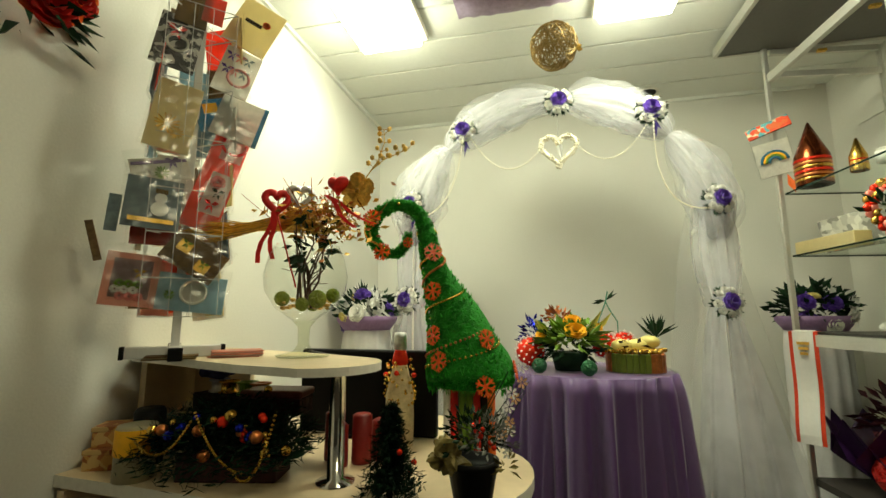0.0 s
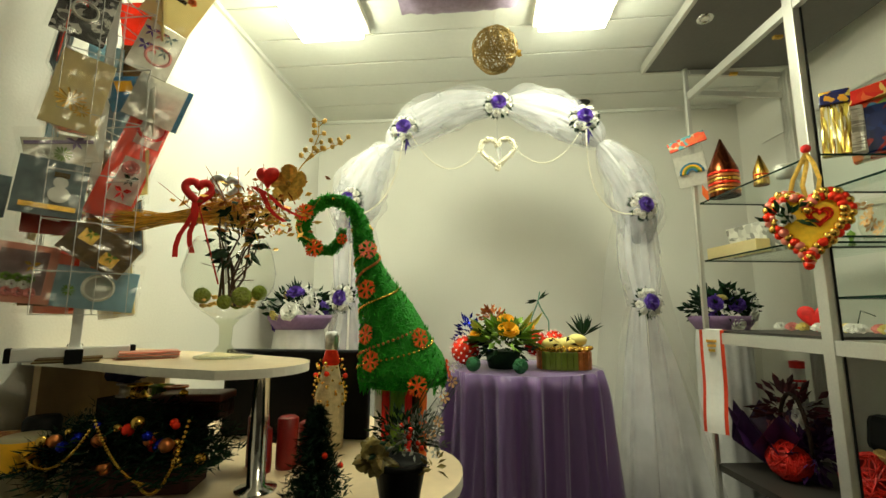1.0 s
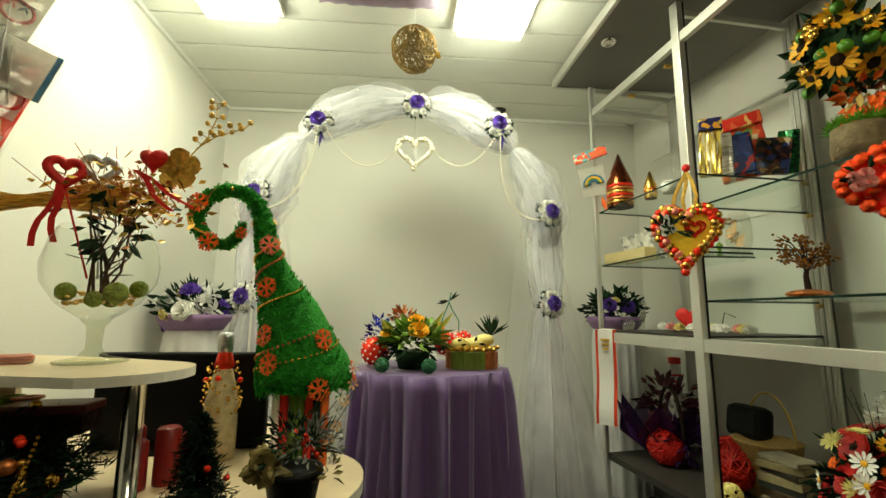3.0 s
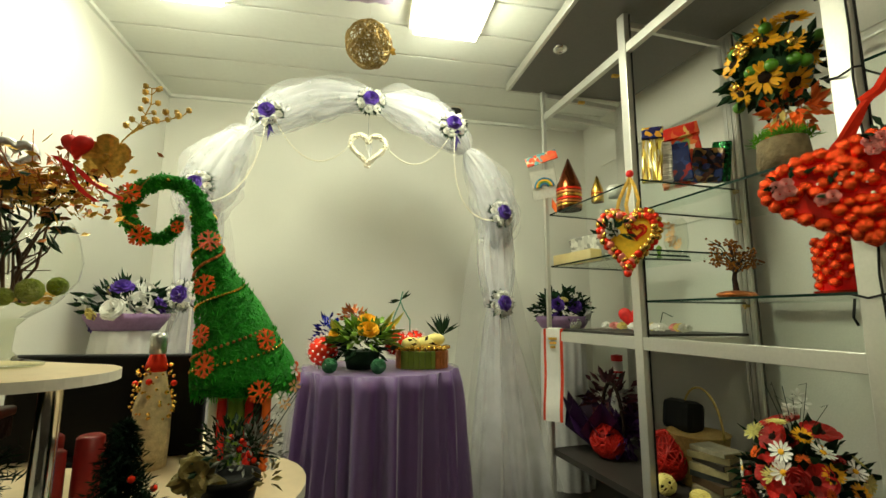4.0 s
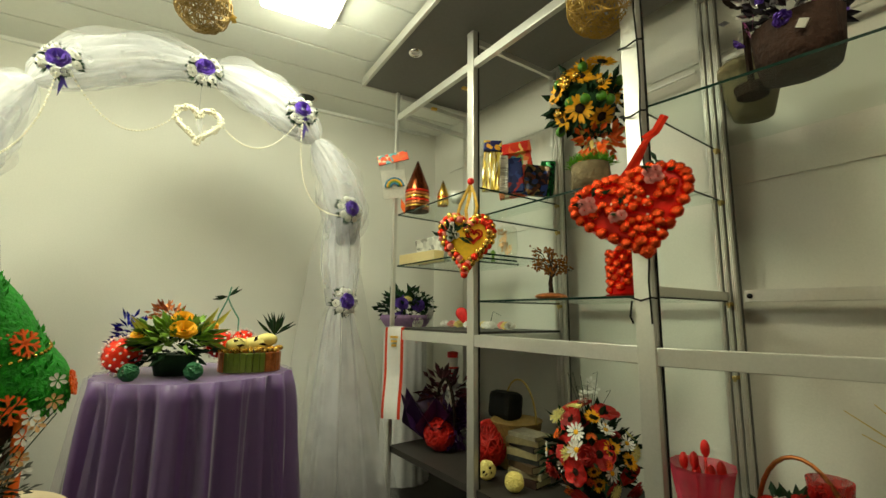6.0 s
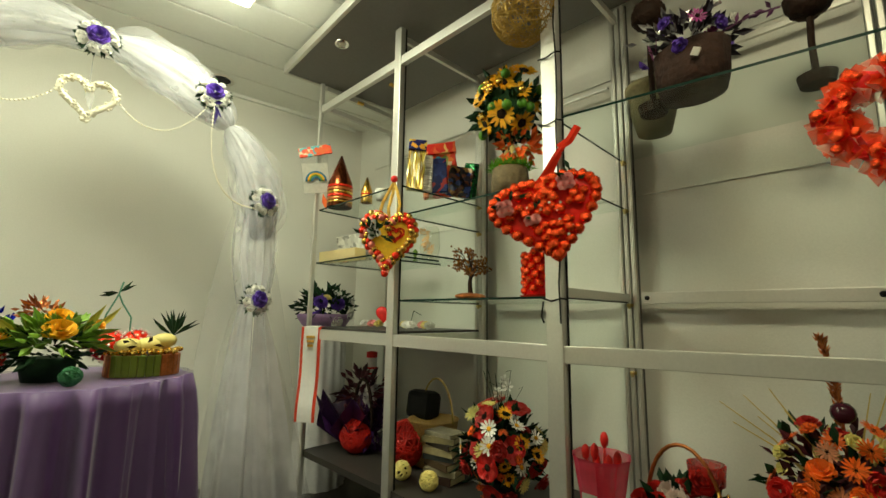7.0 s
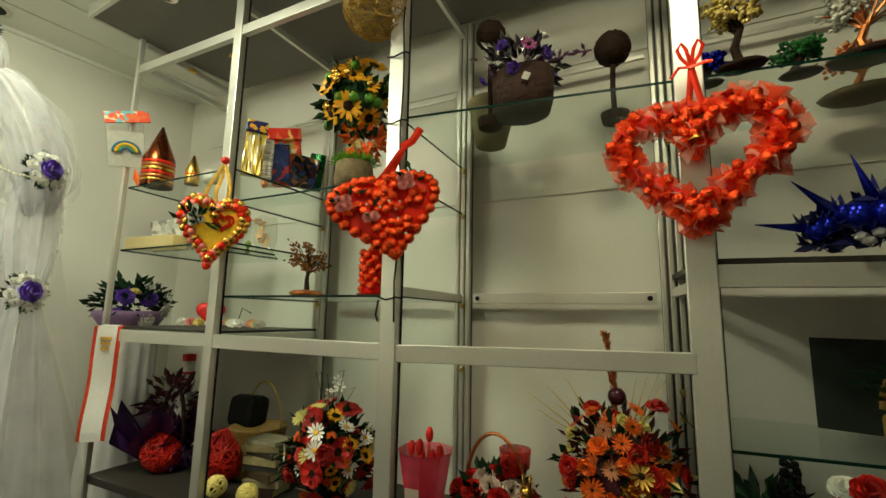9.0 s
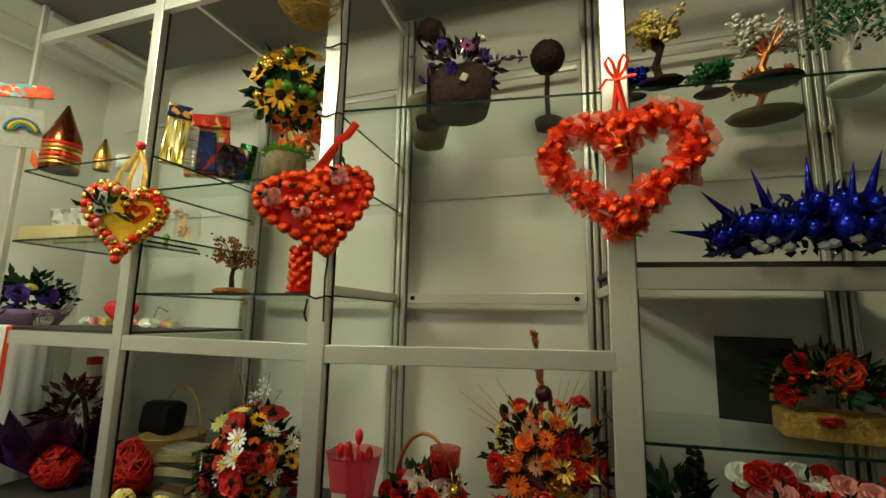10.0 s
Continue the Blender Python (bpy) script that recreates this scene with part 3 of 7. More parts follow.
for loc, seed, rib in (((-0.402, 2.13, 1.945), 1, True), ((0.080, 2.13, 2.052), 2, False), ((0.498, 2.13, 1.962), 3, True),
                       ((0.765, 2.17, 1.52), 4, False), ((0.76, 2.17, 1.058), 5, False), ((-0.712, 2.17, 1.08), 6, False), ((-0.69, 2.16, 1.58), 7, True)):
    posy(loc, (0.0 if abs(loc[0]) < 0.6 else 0.3 * (1 if loc[0] > 0 else -1), -1, 0.1), 0.066, seed, rib)


def sag(p, q, drop, n):
    p, q = Vector(p), Vector(q)
    return [p.lerp(q, i / n) - Vector((0, 0, drop * 4 * (i / n) * (1 - i / n))) for i in range(n + 1)]


def pearls(p, q, drop, n):
    t = thing("pearl_string", p, "hanging string of cream pearls on the arch", "pearl string", "pearl strings")
    bm = bmesh.new()
    for v in sag((0, 0, 0), Vector(q) - Vector(p), drop, n):
        ball(bm, v, 0.0047, 1)
    part("pearls", bm, PEARL, t, "", True)
    bm = bmesh.new()
    tube(bm, sag((0, 0, 0), Vector(q) - Vector(p), drop, 12), 0.0012, 4)
    part("thread", bm, EDGE, t)


pearls((-0.36, 2.14, 1.90), (0.01, 2.14, 1.85), 0.15, 34)
pearls((0.14, 2.14, 1.85), (0.475, 2.14, 1.89), 0.13, 30)


def pearl_path(pts, n):
    """Pearls along a smooth curve through three points."""
    p, m, q = (Vector(v) for v in pts)
    c = 2 * m - (p + q) / 2
    run = [(1 - u) ** 2 * p + 2 * u * (1 - u) * c + u * u * q - p for u in [i / n for i in range(n + 1)]]
    t = thing("pearl_string", pts[0], "hanging string of cream pearls on the arch", "pearl string", "pearl strings")
    bm = bmesh.new()
    for v in run:
        ball(bm, v, 0.0047, 1)
    part("pearls", bm, PEARL, t, "", True)
    bm = bmesh.new()
    tube(bm, run[::3], 0.0012, 4)
    part("thread", bm, EDGE, t)


pearl_path(((-0.40, 2.10, 1.88), (-0.475, 2.10, 1.60), (-0.64, 2.12, 1.49)), 44)
pearl_path(((0.50, 2.10, 1.90), (0.535, 2.10, 1.57), (0.70, 2.12, 1.47)), 44)

t = thing("pearl_heart", (0.072, 2.16, 1.815), "open heart wound with cream pearls hanging in the arch", "heart ornament")
bm = bmesh.new()
rng = random.Random(5)
pts = [Vector((0.085 * heart_xy(2 * math.pi * i / 48)[0], 0, 0.085 * heart_xy(2 * math.pi * i / 48)[1])) for i in range(48)]
tube(bm, pts, 0.011, 8, closed=True)
for p in pts:
    for _ in range(4):
        ball(bm, p + rnd_dir(rng) * 0.012, 0.0068, 1)
part("heart_ring", bm, PEARL, t, "", True)
bm = bmesh.new()
tube(bm, [(0, 0, 0.06), (0, 0.01, 0.22)], 0.0015, 4)
blade(bm, (0, 0, 0.06), (0.1, 0, -1), 0.12, 0.03, 0.2, (0, -1, 0))
part("ribbon", bm, TULLE, t)

# ---- round table with its cloth ----
TX, TY, TR, TZ = 0.155, 2.02, 0.325, 0.775
t = thing("round_table", (TX, TY, 0), "round table under a long purple cloth", "table")
bm = bmesh.new()
lathe(bm, [(0, TZ - 0.03), (TR - 0.045, TZ - 0.03), (TR - 0.045, TZ - 0.012), (0, TZ - 0.012)], 40)
part("tabletop", bm, MAPLE, t)
bm = bmesh.new()
lathe(bm, [(0.2, 0.0), (0.2, 0.02), (0.03, 0.04), (0.03, TZ - 0.03)], 20)
part("pedestal", bm, CHROME, t, smooth=True)


def cloth(name, m, r0, r1, z0, z1, folds, amp, seed, label, ztop):
    rng = random.Random(seed)
    bm = bmesh.new()
    n, k = 220, 16
    ph, ph2 = rng.uniform(0, 6), rng.uniform(0, 6)
    rows = [[bm.verts.new((TX + r0 * 0.985 * math.cos(2 * math.pi * j / n) * q, TY + r0 * 0.985 * math.sin(2 * math.pi * j / n) * q, ztop)) for j in range(n)] for q in (0.02, 0.6, 0.97)]
    for i in range(k + 1):
        u = i / k
        row = []
        for j in range(n):
            a = 2 * math.pi * j / n
            w1 = 1 - 2 * abs(math.sin(folds * 0.5 * a + ph + 1.1 * math.sin(3 * a + ph2) + 0.25 * u)) ** 0.8
            wv = 0.75 * w1 + 0.35 * math.sin(round(folds * 1.7) * a + ph2 + 0.6 * u) + 0.25 * math.sin(5 * a + ph2)
            r = r0 + (r1 - r0) * u + amp * wv * (0.22 + 0.78 * u ** 0.4)
            row.append(bm.verts.new((TX + r * math.cos(a), TY + r * math.sin(a), z0 + (z1 - z0) * u - (0.012 if i else 0.0))))
        rows.append(row)
    for A, B in zip(rows, rows[1:]):
        for j in range(n):
            bm.faces.new((A[j], A[(j + 1) % n], B[(j + 1) % n], B[j]))
    return tagged(part(name, bm, m, None, "", True), label, "tablecloth")


cloth("tablecloth", PURPLE_CLOTH, TR, 0.348, TZ, 0.02, 18, 0.060, 3, "long purple satin cloth hanging in folds round the table", TZ)
cloth("tulle_overlay", PURPLE_TULLE, TR + 0.014, 0.415, TZ + 0.004, 0.02, 16, 0.045, 8, "sheer lilac tulle laid over the purple cloth", TZ + 0.005)


# ---- counter and desk ----
def arc(cx, cy, r, a0, a1, n=12, ry=None):
    return [(cx + r * math.cos(radians(a0 + (a1 - a0) * i / n)), cy + (ry or r) * math.sin(radians(a0 + (a1 - a0) * i / n))) for i in range(n + 1)]


DZ, CZ = 0.615, 0.888
desk = thing("desk", (-0.7, 1.1, 0), "maple laminate desk with a rounded end, crowded with goods", "desk")
DINV = Matrix.Translation((0.7, -1.1, 0))
bm = bmesh.new()
slab(bm, [(-1.195, 0.90), (-0.60, 0.86), (-0.25, 0.92)] + arc(-0.235, 1.16, 0.185, -75, 75, 12, 0.24) + [(-0.4, 1.75), (-1.195, 1.75)], DZ, 0.028)
bm.transform(DINV)
part("desktop", bm, [MAPLE, EDGE], desk)
bm = bmesh.new()
box(bm, (-0.8, 1.70, 0.29), (0.75, 0.02, 0.58))
box(bm, (-1.17, 1.3, 0.29), (0.02, 0.8, 0.58))
box(bm, (-0.42, 1.45, 0.29), (0.02, 0.45, 0.58))
bm.transform(DINV)
part("desk_panels", bm, MAPLE, desk)
counter = thing("counter_shelf", (-0.8, 1.2, DZ), "raised maple counter shelf with a rounded end on a chrome pole", "counter")
CINV = Matrix.Translation((0.8, -1.2, -DZ))
bm = bmesh.new()
slab(bm, [(-1.195, 1.08), (-1.0, 1.02), (-0.72, 0.915)] + arc(-0.555, 1.02, 0.15, -80, 70, 14) + [(-0.65, 1.23), (-1.195, 1.42)], CZ, 0.019)
bm.transform(CINV)
part("counter_top", bm, [MAPLE, EDGE], counter)
bm = bmesh.new()
lathe(bm, [(0.045, DZ), (0.045, DZ + 0.006), (0.02, DZ + 0.012), (0.019, CZ - 0.03), (0.035, CZ - 0.0195)], 20, (-0.50, 1.01, 0))
bm.transform(CINV)
part("pole", bm, CHROME, counter, "chrome pole", True)
bm = bmesh.new()
box(bm, (-1.17, 1.25, (DZ + CZ - 0.02) / 2), (0.02, 0.30, CZ - 0.02 - DZ))
box(bm, (-1.06, 1.30, (DZ + CZ - 0.02) / 2), (0.22, 0.02, CZ - 0.02 - DZ))
bm.transform(CINV)
part("counter_side", bm, MAPLE, counter)

t = thing("computer_monitor", (-0.60, 1.43, DZ), "flat black computer monitor seen from behind on the desk", "monitor")
bm = bmesh.new()
box(bm, (0, 0, 0.137), (0.48, 0.035, 0.27), bev=0.008)
part("screen_housing", bm, BLACK, t)
bm = bmesh.new()
box(bm, (0, 0, 0.006), (0.22, 0.14, 0.012), bev=0.004)
part("foot", bm, BLACK, t)

# ---- brandy-glass vase with its dried arrangement ----
VX, VY = -0.668, 1.127
vase = thing("glass_vase", (VX, VY, CZ), "large clear brandy-glass vase with moss balls and golden twigs", "vase")
bm = bmesh.new()
lathe(bm, [(0.0, 0.104), (0.035, 0.105), (0.085, 0.14), (0.118, 0.19), (0.124, 0.235), (0.112, 0.29), (0.096, 0.325)], 40)
part("bowl", bm, CLEAR, vase, "clear glass bowl", True)
bm = bmesh.new()
lathe(bm, [(0, 0.001), (0.075, 0.001), (0.078, 0.006), (0.03, 0.016), (0.016, 0.035), (0.018, 0.085), (0.034, 0.1035), (0, 0.1035)], 32)
part("stem", bm, thin_glass("thick_glass", (0.93, 0.95, 0.86), 0.95, 0.9, 0.06), vase, "solid glass stem and foot", True)
rng = random.Random(11)
for i, (dx, dy, dz, r) in enumerate(((-0.060, -0.03, 0.168, 0.023), (0.060, -0.035, 0.165, 0.027), (0.075, 0.03, 0.178, 0.022), (0.0, 0.045, 0.155, 0.024), (0.02, -0.05, 0.150, 0.020))):
    bm = bmesh.new()
    ball(bm, (dx, dy, dz), r, 2)
    part("moss_ball", bm, MOSS, vase, "", True)
bm = bmesh.new()
for _ in range(40):
    p = Vector((rng.uniform(-0.06, 0.06), rng.uniform(-0.05, 0.05), 0.14 + rng.uniform(0, 0.03)))
    ball(bm, p, rng.uniform(0.006, 0.012), 1, (1, 1, 0.6))
part("pebbles", bm, GOLD_DULL, vase)
bm = bmesh.new()
for i in range(9):
    b = Vector((rng.uniform(-0.02, 0.02), rng.uniform(-0.02, 0.02), 0.14))
    e = Vector((-0.07 + 0.021 * i + rng.uniform(-.01, .01), rng.uniform(-0.06, 0.05), rng.uniform(0.31, 0.42)))
    m1 = b.lerp(e, 0.35) + rnd_dir(rng) * 0.02
    m2 = b.lerp(e, 0.7) + rnd_dir(rng) * 0.018
    tube(bm, [b, m1, m2, e], 0.0042, 5, 0.0014)
    for m in (m1, m2):
        s = m + Vector((rng.uniform(-0.06, 0.06), rng.uniform(-0.04, 0.04), rng.uniform(-0.03, 0.05)))
        tube(bm, [m, m.lerp(s, 0.5) + rnd_dir(rng) * 0.006, s], 0.002, 4, 0.0008)
part("twigs", bm, mat("dry_twig", (0.075, 0.032, 0.012), 0.7, vary=0.35, scale=30), vase)
vase.scale = (0.93, 0.93, 0.95)
bm = bmesh.new()
for _ in range(170):
    k = rng.random()
    e = Vector((-0.17 + rng.uniform(-.03, .03), -0.04 + rng.uniform(-.015, .015), 0.385 + rng.uniform(-.012, .012)))
    far = Vector((-0.26 - 0.20 * k + rng.uniform(-.02, .02), -0.08 - 0.05 * k + rng.uniform(-.03, .03), 0.37 - 0.02 * k + rng.uniform(-.03, .03)))
    tube(bm, [far, far.lerp(e, 0.5) + Vector((0, 0, rng.uniform(-.016, .012))), e, (rng.uniform(-0.05, 0.06), rng.uniform(-.04, .04), rng.uniform(0.37, 0.45))], 0.0010, 4, 0.0014)
part("straw_sheaf", bm, mat("golden_straw", (0.78, 0.46, 0.07), 0.35, 0.35, vary=0.3, rand=0.4), vase, "sheaf of golden straw lying across the rim")
for m, nm, cnt, cx, sz in ((GOLD_DULL, "gold_leaves", 260, 0.05, 0.032), (LEAF, "dark_leaves", 26, 0.05, 0.04), (COPPER, "copper_leaves", 170, 0.06, 0.030)):
    bm = bmesh.new()
    for _ in range(cnt):
        p = Vector((cx + rng.gauss(0, 0.075), rng.gauss(0, 0.04), (0.40 if nm != "dark_leaves" else 0.38) + rng.gauss(0, 0.035)))
        blade(bm, p, rnd_dir(rng, -0.4), sz * rng.uniform(0.6, 1.2), sz * 0.4, 0.2)
    part(nm, bm, m, vase)
foliage_low = bmesh.new()
leaves(foliage_low, (0.03, -0.02, 0.31), 0.06, 46, rng, 0.045, -1)
part("dark_leaves", foliage_low, LEAF, vase)
bm = bmesh.new()
for _ in range(26):
    p = Vector((rng.uniform(-0.12, 0.2), rng.uniform(-0.05, 0.05), 0.40))
    d = rnd_dir(rng, 0.0)
    tube(bm, [p, p + d * 0.05 + Vector((0, 0, 0.02)), p + d * 0.09 + Vector((rng.uniform(-.02, .02), 0, 0.05))], 0.0014, 4, 0.0008)
part("wire_curls", bm, COPPER, vase)


def heart_solid(bm, r, th, c=(0, 0, 0), puff=0.5, n=40, rings=5, shape=heart_xy):
    """A padded heart in the xz plane."""
    c = Vector(c)
    for side in (-1, 1):
        prev = None
        for k in range(rings + 1):
            u = 1 - k / rings
            row = [bm.verts.new(c + Vector((r * u * shape(2 * math.pi * i / n)[0], side * (th / 2 * (1 - puff) + th / 2 * puff * math.sqrt(max(0, 1 - u * u))), r * u * shape(2 * math.pi * i / n)[1]))) for i in range(n)] if k < rings else [bm.verts.new(c + Vector((0, side * th / 2, 0)))]
            if prev:
                for i in range(n):
                    j = (i + 1) % n
                    f = (prev[i], prev[j], row[j], row[i]) if len(row) > 1 else (prev[i], prev[j], row[0])
                    bm.faces.new(f if side < 0 else f[::-1])
            else:
                edge = row if side < 0 else edge
                if side > 0:
                    for i in range(n):
                        j = (i + 1) % n
                        bm.faces.new((edge[i], row[i], row[j], edge[j]))
            prev = row
    bmesh.ops.recalc_face_normals(bm, faces=bm.faces)


def heart_ring(bm, r, thick, c, n=36):
    tube(bm, [Vector(c) + Vector((r * heart_xy(2 * math.pi * i / n)[0], 0, r * heart_xy(2 * math.pi * i / n)[1])) for i in range(n)], thick, 7, closed=True)


ORN = pose(0, 0, 0, 0, 0, 35)
for nm, m, p, lab in (("red_heart", RED, (-0.075, -0.06, 0.455), "red glitter heart on a stick"), ("silver_heart", SILVER, (-0.02, -0.02, 0.475), "silver glitter heart on a stick")):
    bm = bmesh.new()
    heart_ring(bm, 0.034, 0.011, (0, 0, 0))
    bm.transform(Matrix.Translation(p) @ ORN)
    tube(bm, [(p[0], p[1], p[2] - 0.03), (p[0] * 0.3, p[1] * 0.3, 0.2)], 0.0025, 5)
    part(nm, bm, m, vase, lab, True)
bm = bmesh.new()
heart_solid(bm, 0.034, 0.045, (0.105, -0.02, 0.505), 0.9)
part("red_heart", bm, RED, vase, "padded red heart", True)
for k, (dx, ln) in enumerate(((-0.05, 0.15), (0.0, 0.14), (0.09, 0.10), (0.14, 0.09))):
    bm = bmesh.new()
    p = Vector((-0.075 + (0.17 if k > 1 else 0), -0.075, 0.42 if k < 2 else 0.46))
    for q in range(5):
        u0, u1 = q / 5, (q + 1) / 5
        a0 = p + Vector((dx * u0 + 0.008 * math.sin(7 * u0), 0, -ln * u0))
        a1 = p + Vector((dx * u1 + 0.008 * math.sin(7 * u1), 0, -ln * u1))
        bm.faces.new([bm.verts.new(v) for v in (a0 + Vector((-.007, 0, 0)), a0 + Vector((.007, .003, 0)), a1 + Vector((.007, .003, 0)), a1 + Vector((-.007, 0, 0)))])
    part("red_ribbon", bm, RED, vase, "red satin ribbon")
bm = bmesh.new()
for i in range(5):
    a = 2 * math.pi * i / 5 + 0.3
    petal(bm, (0.165, 0, 0.485), (math.cos(a), -0.25 - 0.1 * (i % 2), math.sin(a)), 0.058, 0.055, (0, -1, 0))
ball(bm, (0.165, -0.012, 0.485), 0.008, 1)
part("gold_flower", bm, GOLD_DULL, vase, "gold glitter flower")
bm = bmesh.new()
main = [Vector(v) for v in ((0.16, 0, 0.46), (0.19, 0, 0.53), (0.225, 0, 0.575), (0.245, 0, 0.63), (0.243, 0, 0.672))]
tube(bm, main, 0.0022, 5, 0.0012)
side_run = [Vector(v) for v in ((0.20, 0, 0.545), (0.25, -0.01, 0.575), (0.30, -0.01, 0.592), (0.325, -0.012, 0.60))]
tube(bm, side_run, 0.0018, 5, 0.001)
for k, q in enumerate([main[1].lerp(main[2], 0.6), main[2], main[2].lerp(main[3], 0.5), main[3], main[3].lerp(main[4], 0.6), main[4], side_run[1], side_run[1].lerp(side_run[2], 0.5), side_run[2], side_run[3]]):
    for sd in (-1, 1):
        p = q + Vector((0.016 * sd, rng.uniform(-.008, .008), rng.uniform(0.004, 0.018)))
        tube(bm, [q, p], 0.0012, 4)
        ball(bm, p, rng.uniform(0.0065, 0.009), 1, (1, 1, 1.15))
part("berry_spray", bm, GOLD_DULL, vase, "spray of golden berries")

# ---- felt fir cone with a curled tip ----
def spiral(c, r, a0, a1, n, plane):
    return [Vector(c) + r * (math.cos(a0 + (a1 - a0) * i / n) * plane[0] + math.sin(a0 + (a1 - a0) * i / n) * plane[1]) for i in range(n + 1)]


TRX, TRY = -0.235, 1.33
tree = thing("felt_christmas_tree", (TRX, TRY, DZ), "green sisal cone tree with curled tip and bead garlands", "christmas tree")
side = Vector((0.97, 0.23, 0)).normalized()
upv = Vector((0, 0, 1))
axis = [(Vector((0, 0, 0.185)), 0.118), (Vector((0.0, 0, 0.22)), 0.126), (side * -0.024 + upv * 0.32, 0.098), (side * -0.060 + upv * 0.42, 0.066), (side * -0.100 + upv * 0.51, 0.040), (side * -0.120 + upv * 0.58, 0.029),
        (side * -0.130 + upv * 0.64, 0.024), (side * -0.149 + upv * 0.69, 0.021), (side * -0.186 + upv * 0.725, 0.020), (side * -0.233 + upv * 0.728, 0.019), (side * -0.277 + upv * 0.705, 0.018), (side * -0.301 + upv * 0.665, 0.017),
        (side * -0.298 + upv * 0.615, 0.016), (side * -0.266 + upv * 0.578, 0.015), (side * -0.219 + upv * 0.572, 0.014), (side * -0.193 + upv * 0.60, 0.012), (side * -0.189 + upv * 0.635, 0.008)]


def along(u):
    k = min(int(u), len(axis) - 2)
    f = u - k
    return axis[k][0].lerp(axis[k + 1][0], f), axis[k][1] + (axis[k + 1][1] - axis[k][1]) * f


bm = bmesh.new()
rings = []
NS = 64
for i in range(NS + 1):
    u = (len(axis) - 1) * i / NS
    p, r = along(u)
    p2, _ = along(min(u + 0.05, len(axis) - 1.001))
    p1, _ = along(max(u - 0.05, 0))
    d = (p2 - p1).normalized() if (p2 - p1).length > 1e-6 else upv
    v = Vector((-side.y, side.x, 0))
    o = d.cross(v).normalized()
    rings.append([bm.verts.new(p + r * (1 + 0.05 * math.sin(3 * a + i)) * (math.cos(a) * o + math.sin(a) * v)) for a in [2 * math.pi * j / 22 for j in range(22)]])
for A, B in zip(rings, rings[1:]):
    for j in range(22):
        bm.faces.new((A[j], A[(j + 1) % 22], B[(j + 1) % 22], B[j]))
bm.faces.new(rings[0][::-1])
part("cone", bm, GREEN_BASE, tree, "", True)
bm = bmesh.new()
rng = random.Random(3)
for _ in range(5200):
    u = rng.uniform(0, 1) ** 1.6 * (len(axis) - 1)
    p, r = along(u)
    a = rng.uniform(0, 2 * math.pi)
    q = math.cos(a) * side + math.sin(a) * Vector((-side.y, side.x, 0))
    if u > 6:
        q = (math.cos(a) * rnd_dir(rng) + q).normalized()
    b = p + q * r * 0.97
    t2 = rnd_dir(rng)
    t2 = (t2 - q * t2.dot(q)).normalized()
    k = 1.0 if u < 4 else 0.45
    e = b + t2 * rng.uniform(0.012, 0.03) * k + q * rng.uniform(0.003, 0.012) * k
    w = 0.0007
    n2 = q.cross(t2) * w
    bm.faces.new([bm.verts.new(v) for v in (b - n2, b + n2, (b + e) / 2 + n2 + q * 0.006, e)])
part("sisal_fibre", bm, GREEN_FUR, tree, "loose green sisal fibre")["kind"] = "stuff"


def wound(turns, u0, u1, ph, m, nm, lab):
    bm = bmesh.new()
    N = int(46 * turns)
    for i in range(N):
        u = u0 + (u1 - u0) * i / N
        p, r = along(u)
        a = ph + 2 * math.pi * turns * i / N
        q = math.cos(a) * side + math.sin(a) * Vector((-side.y, side.x, 0))
        ball(bm, p + q * (r + 0.006), 0.0046, 1)
    part(nm, bm, m, tree, lab, True)


wound(3.2, 0.9, 6.0, 2.2, GOLD, "gold_bead_garland", "string of gold beads")
wound(2.4, 0.4, 5.6, 0.1, COPPER, "copper_bead_garland", "string of copper beads")
wound(2.5, 6.0, 15.0, 0.1, GOLD, "gold_bead_garland", "string of gold beads on the tip")


def snowflake(p, d, r):
    bm = bmesh.new()
    d = Vector(d).normalized()
    u = d.orthogonal().normalized()
    w = d.cross(u)
    for i in range(6):
        a = math.pi * i / 3
        q = math.cos(a) * u + math.sin(a) * w
        s = d.cross(q)
        bar(bm, Vector(p), Vector(p) + q * r, r * 0.17, r * 0.14, 0, d)
        for k in (-1, 1):
            bar(bm, Vector(p) + q * r * 0.55, Vector(p) + q * r * 0.85 + k * s * r * 0.35, r * 0.14, r * 0.12, 0, d)
    part("snowflake", bm, ORANGE, tree, "orange glitter snowflake")


vdir = Vector((-side.y, side.x, 0))
for u, sx, off in ((0.35, 0.25, 0.0), (1.1, 0.97, 0.0), (2.0, 0.6, 0), (2.1, -0.75, 0), (3.4, -0.5, 0), (4.9, 0.2, 0), (1.4, -0.65, 0), (10.6, -0.2, 0), (13.2, -0.3, 0)):
    p, r = along(u)
    q = (sx * side - math.sqrt(1 - min(sx * sx, 0.99)) * vdir).normalized()
    snowflake(p + q * (r + 0.013), q + Vector((0, 0, 0.2)), 0.029)
p, r = along(14.5)
snowflake(p + side * 0.02 + upv * 0.02 - vdir * 0.02, -vdir, 0.017)
bm = bmesh.new()
lathe(bm, [(0.0, 0.0), (0.05, 0.0), (0.052, 0.04), (0.04, 0.10), (0.047, 0.2)], 20)
part("pot", bm, mat("grey_pot", (0.12, 0.11, 0.09), 0.4), tree, "grey ceramic pot", True)

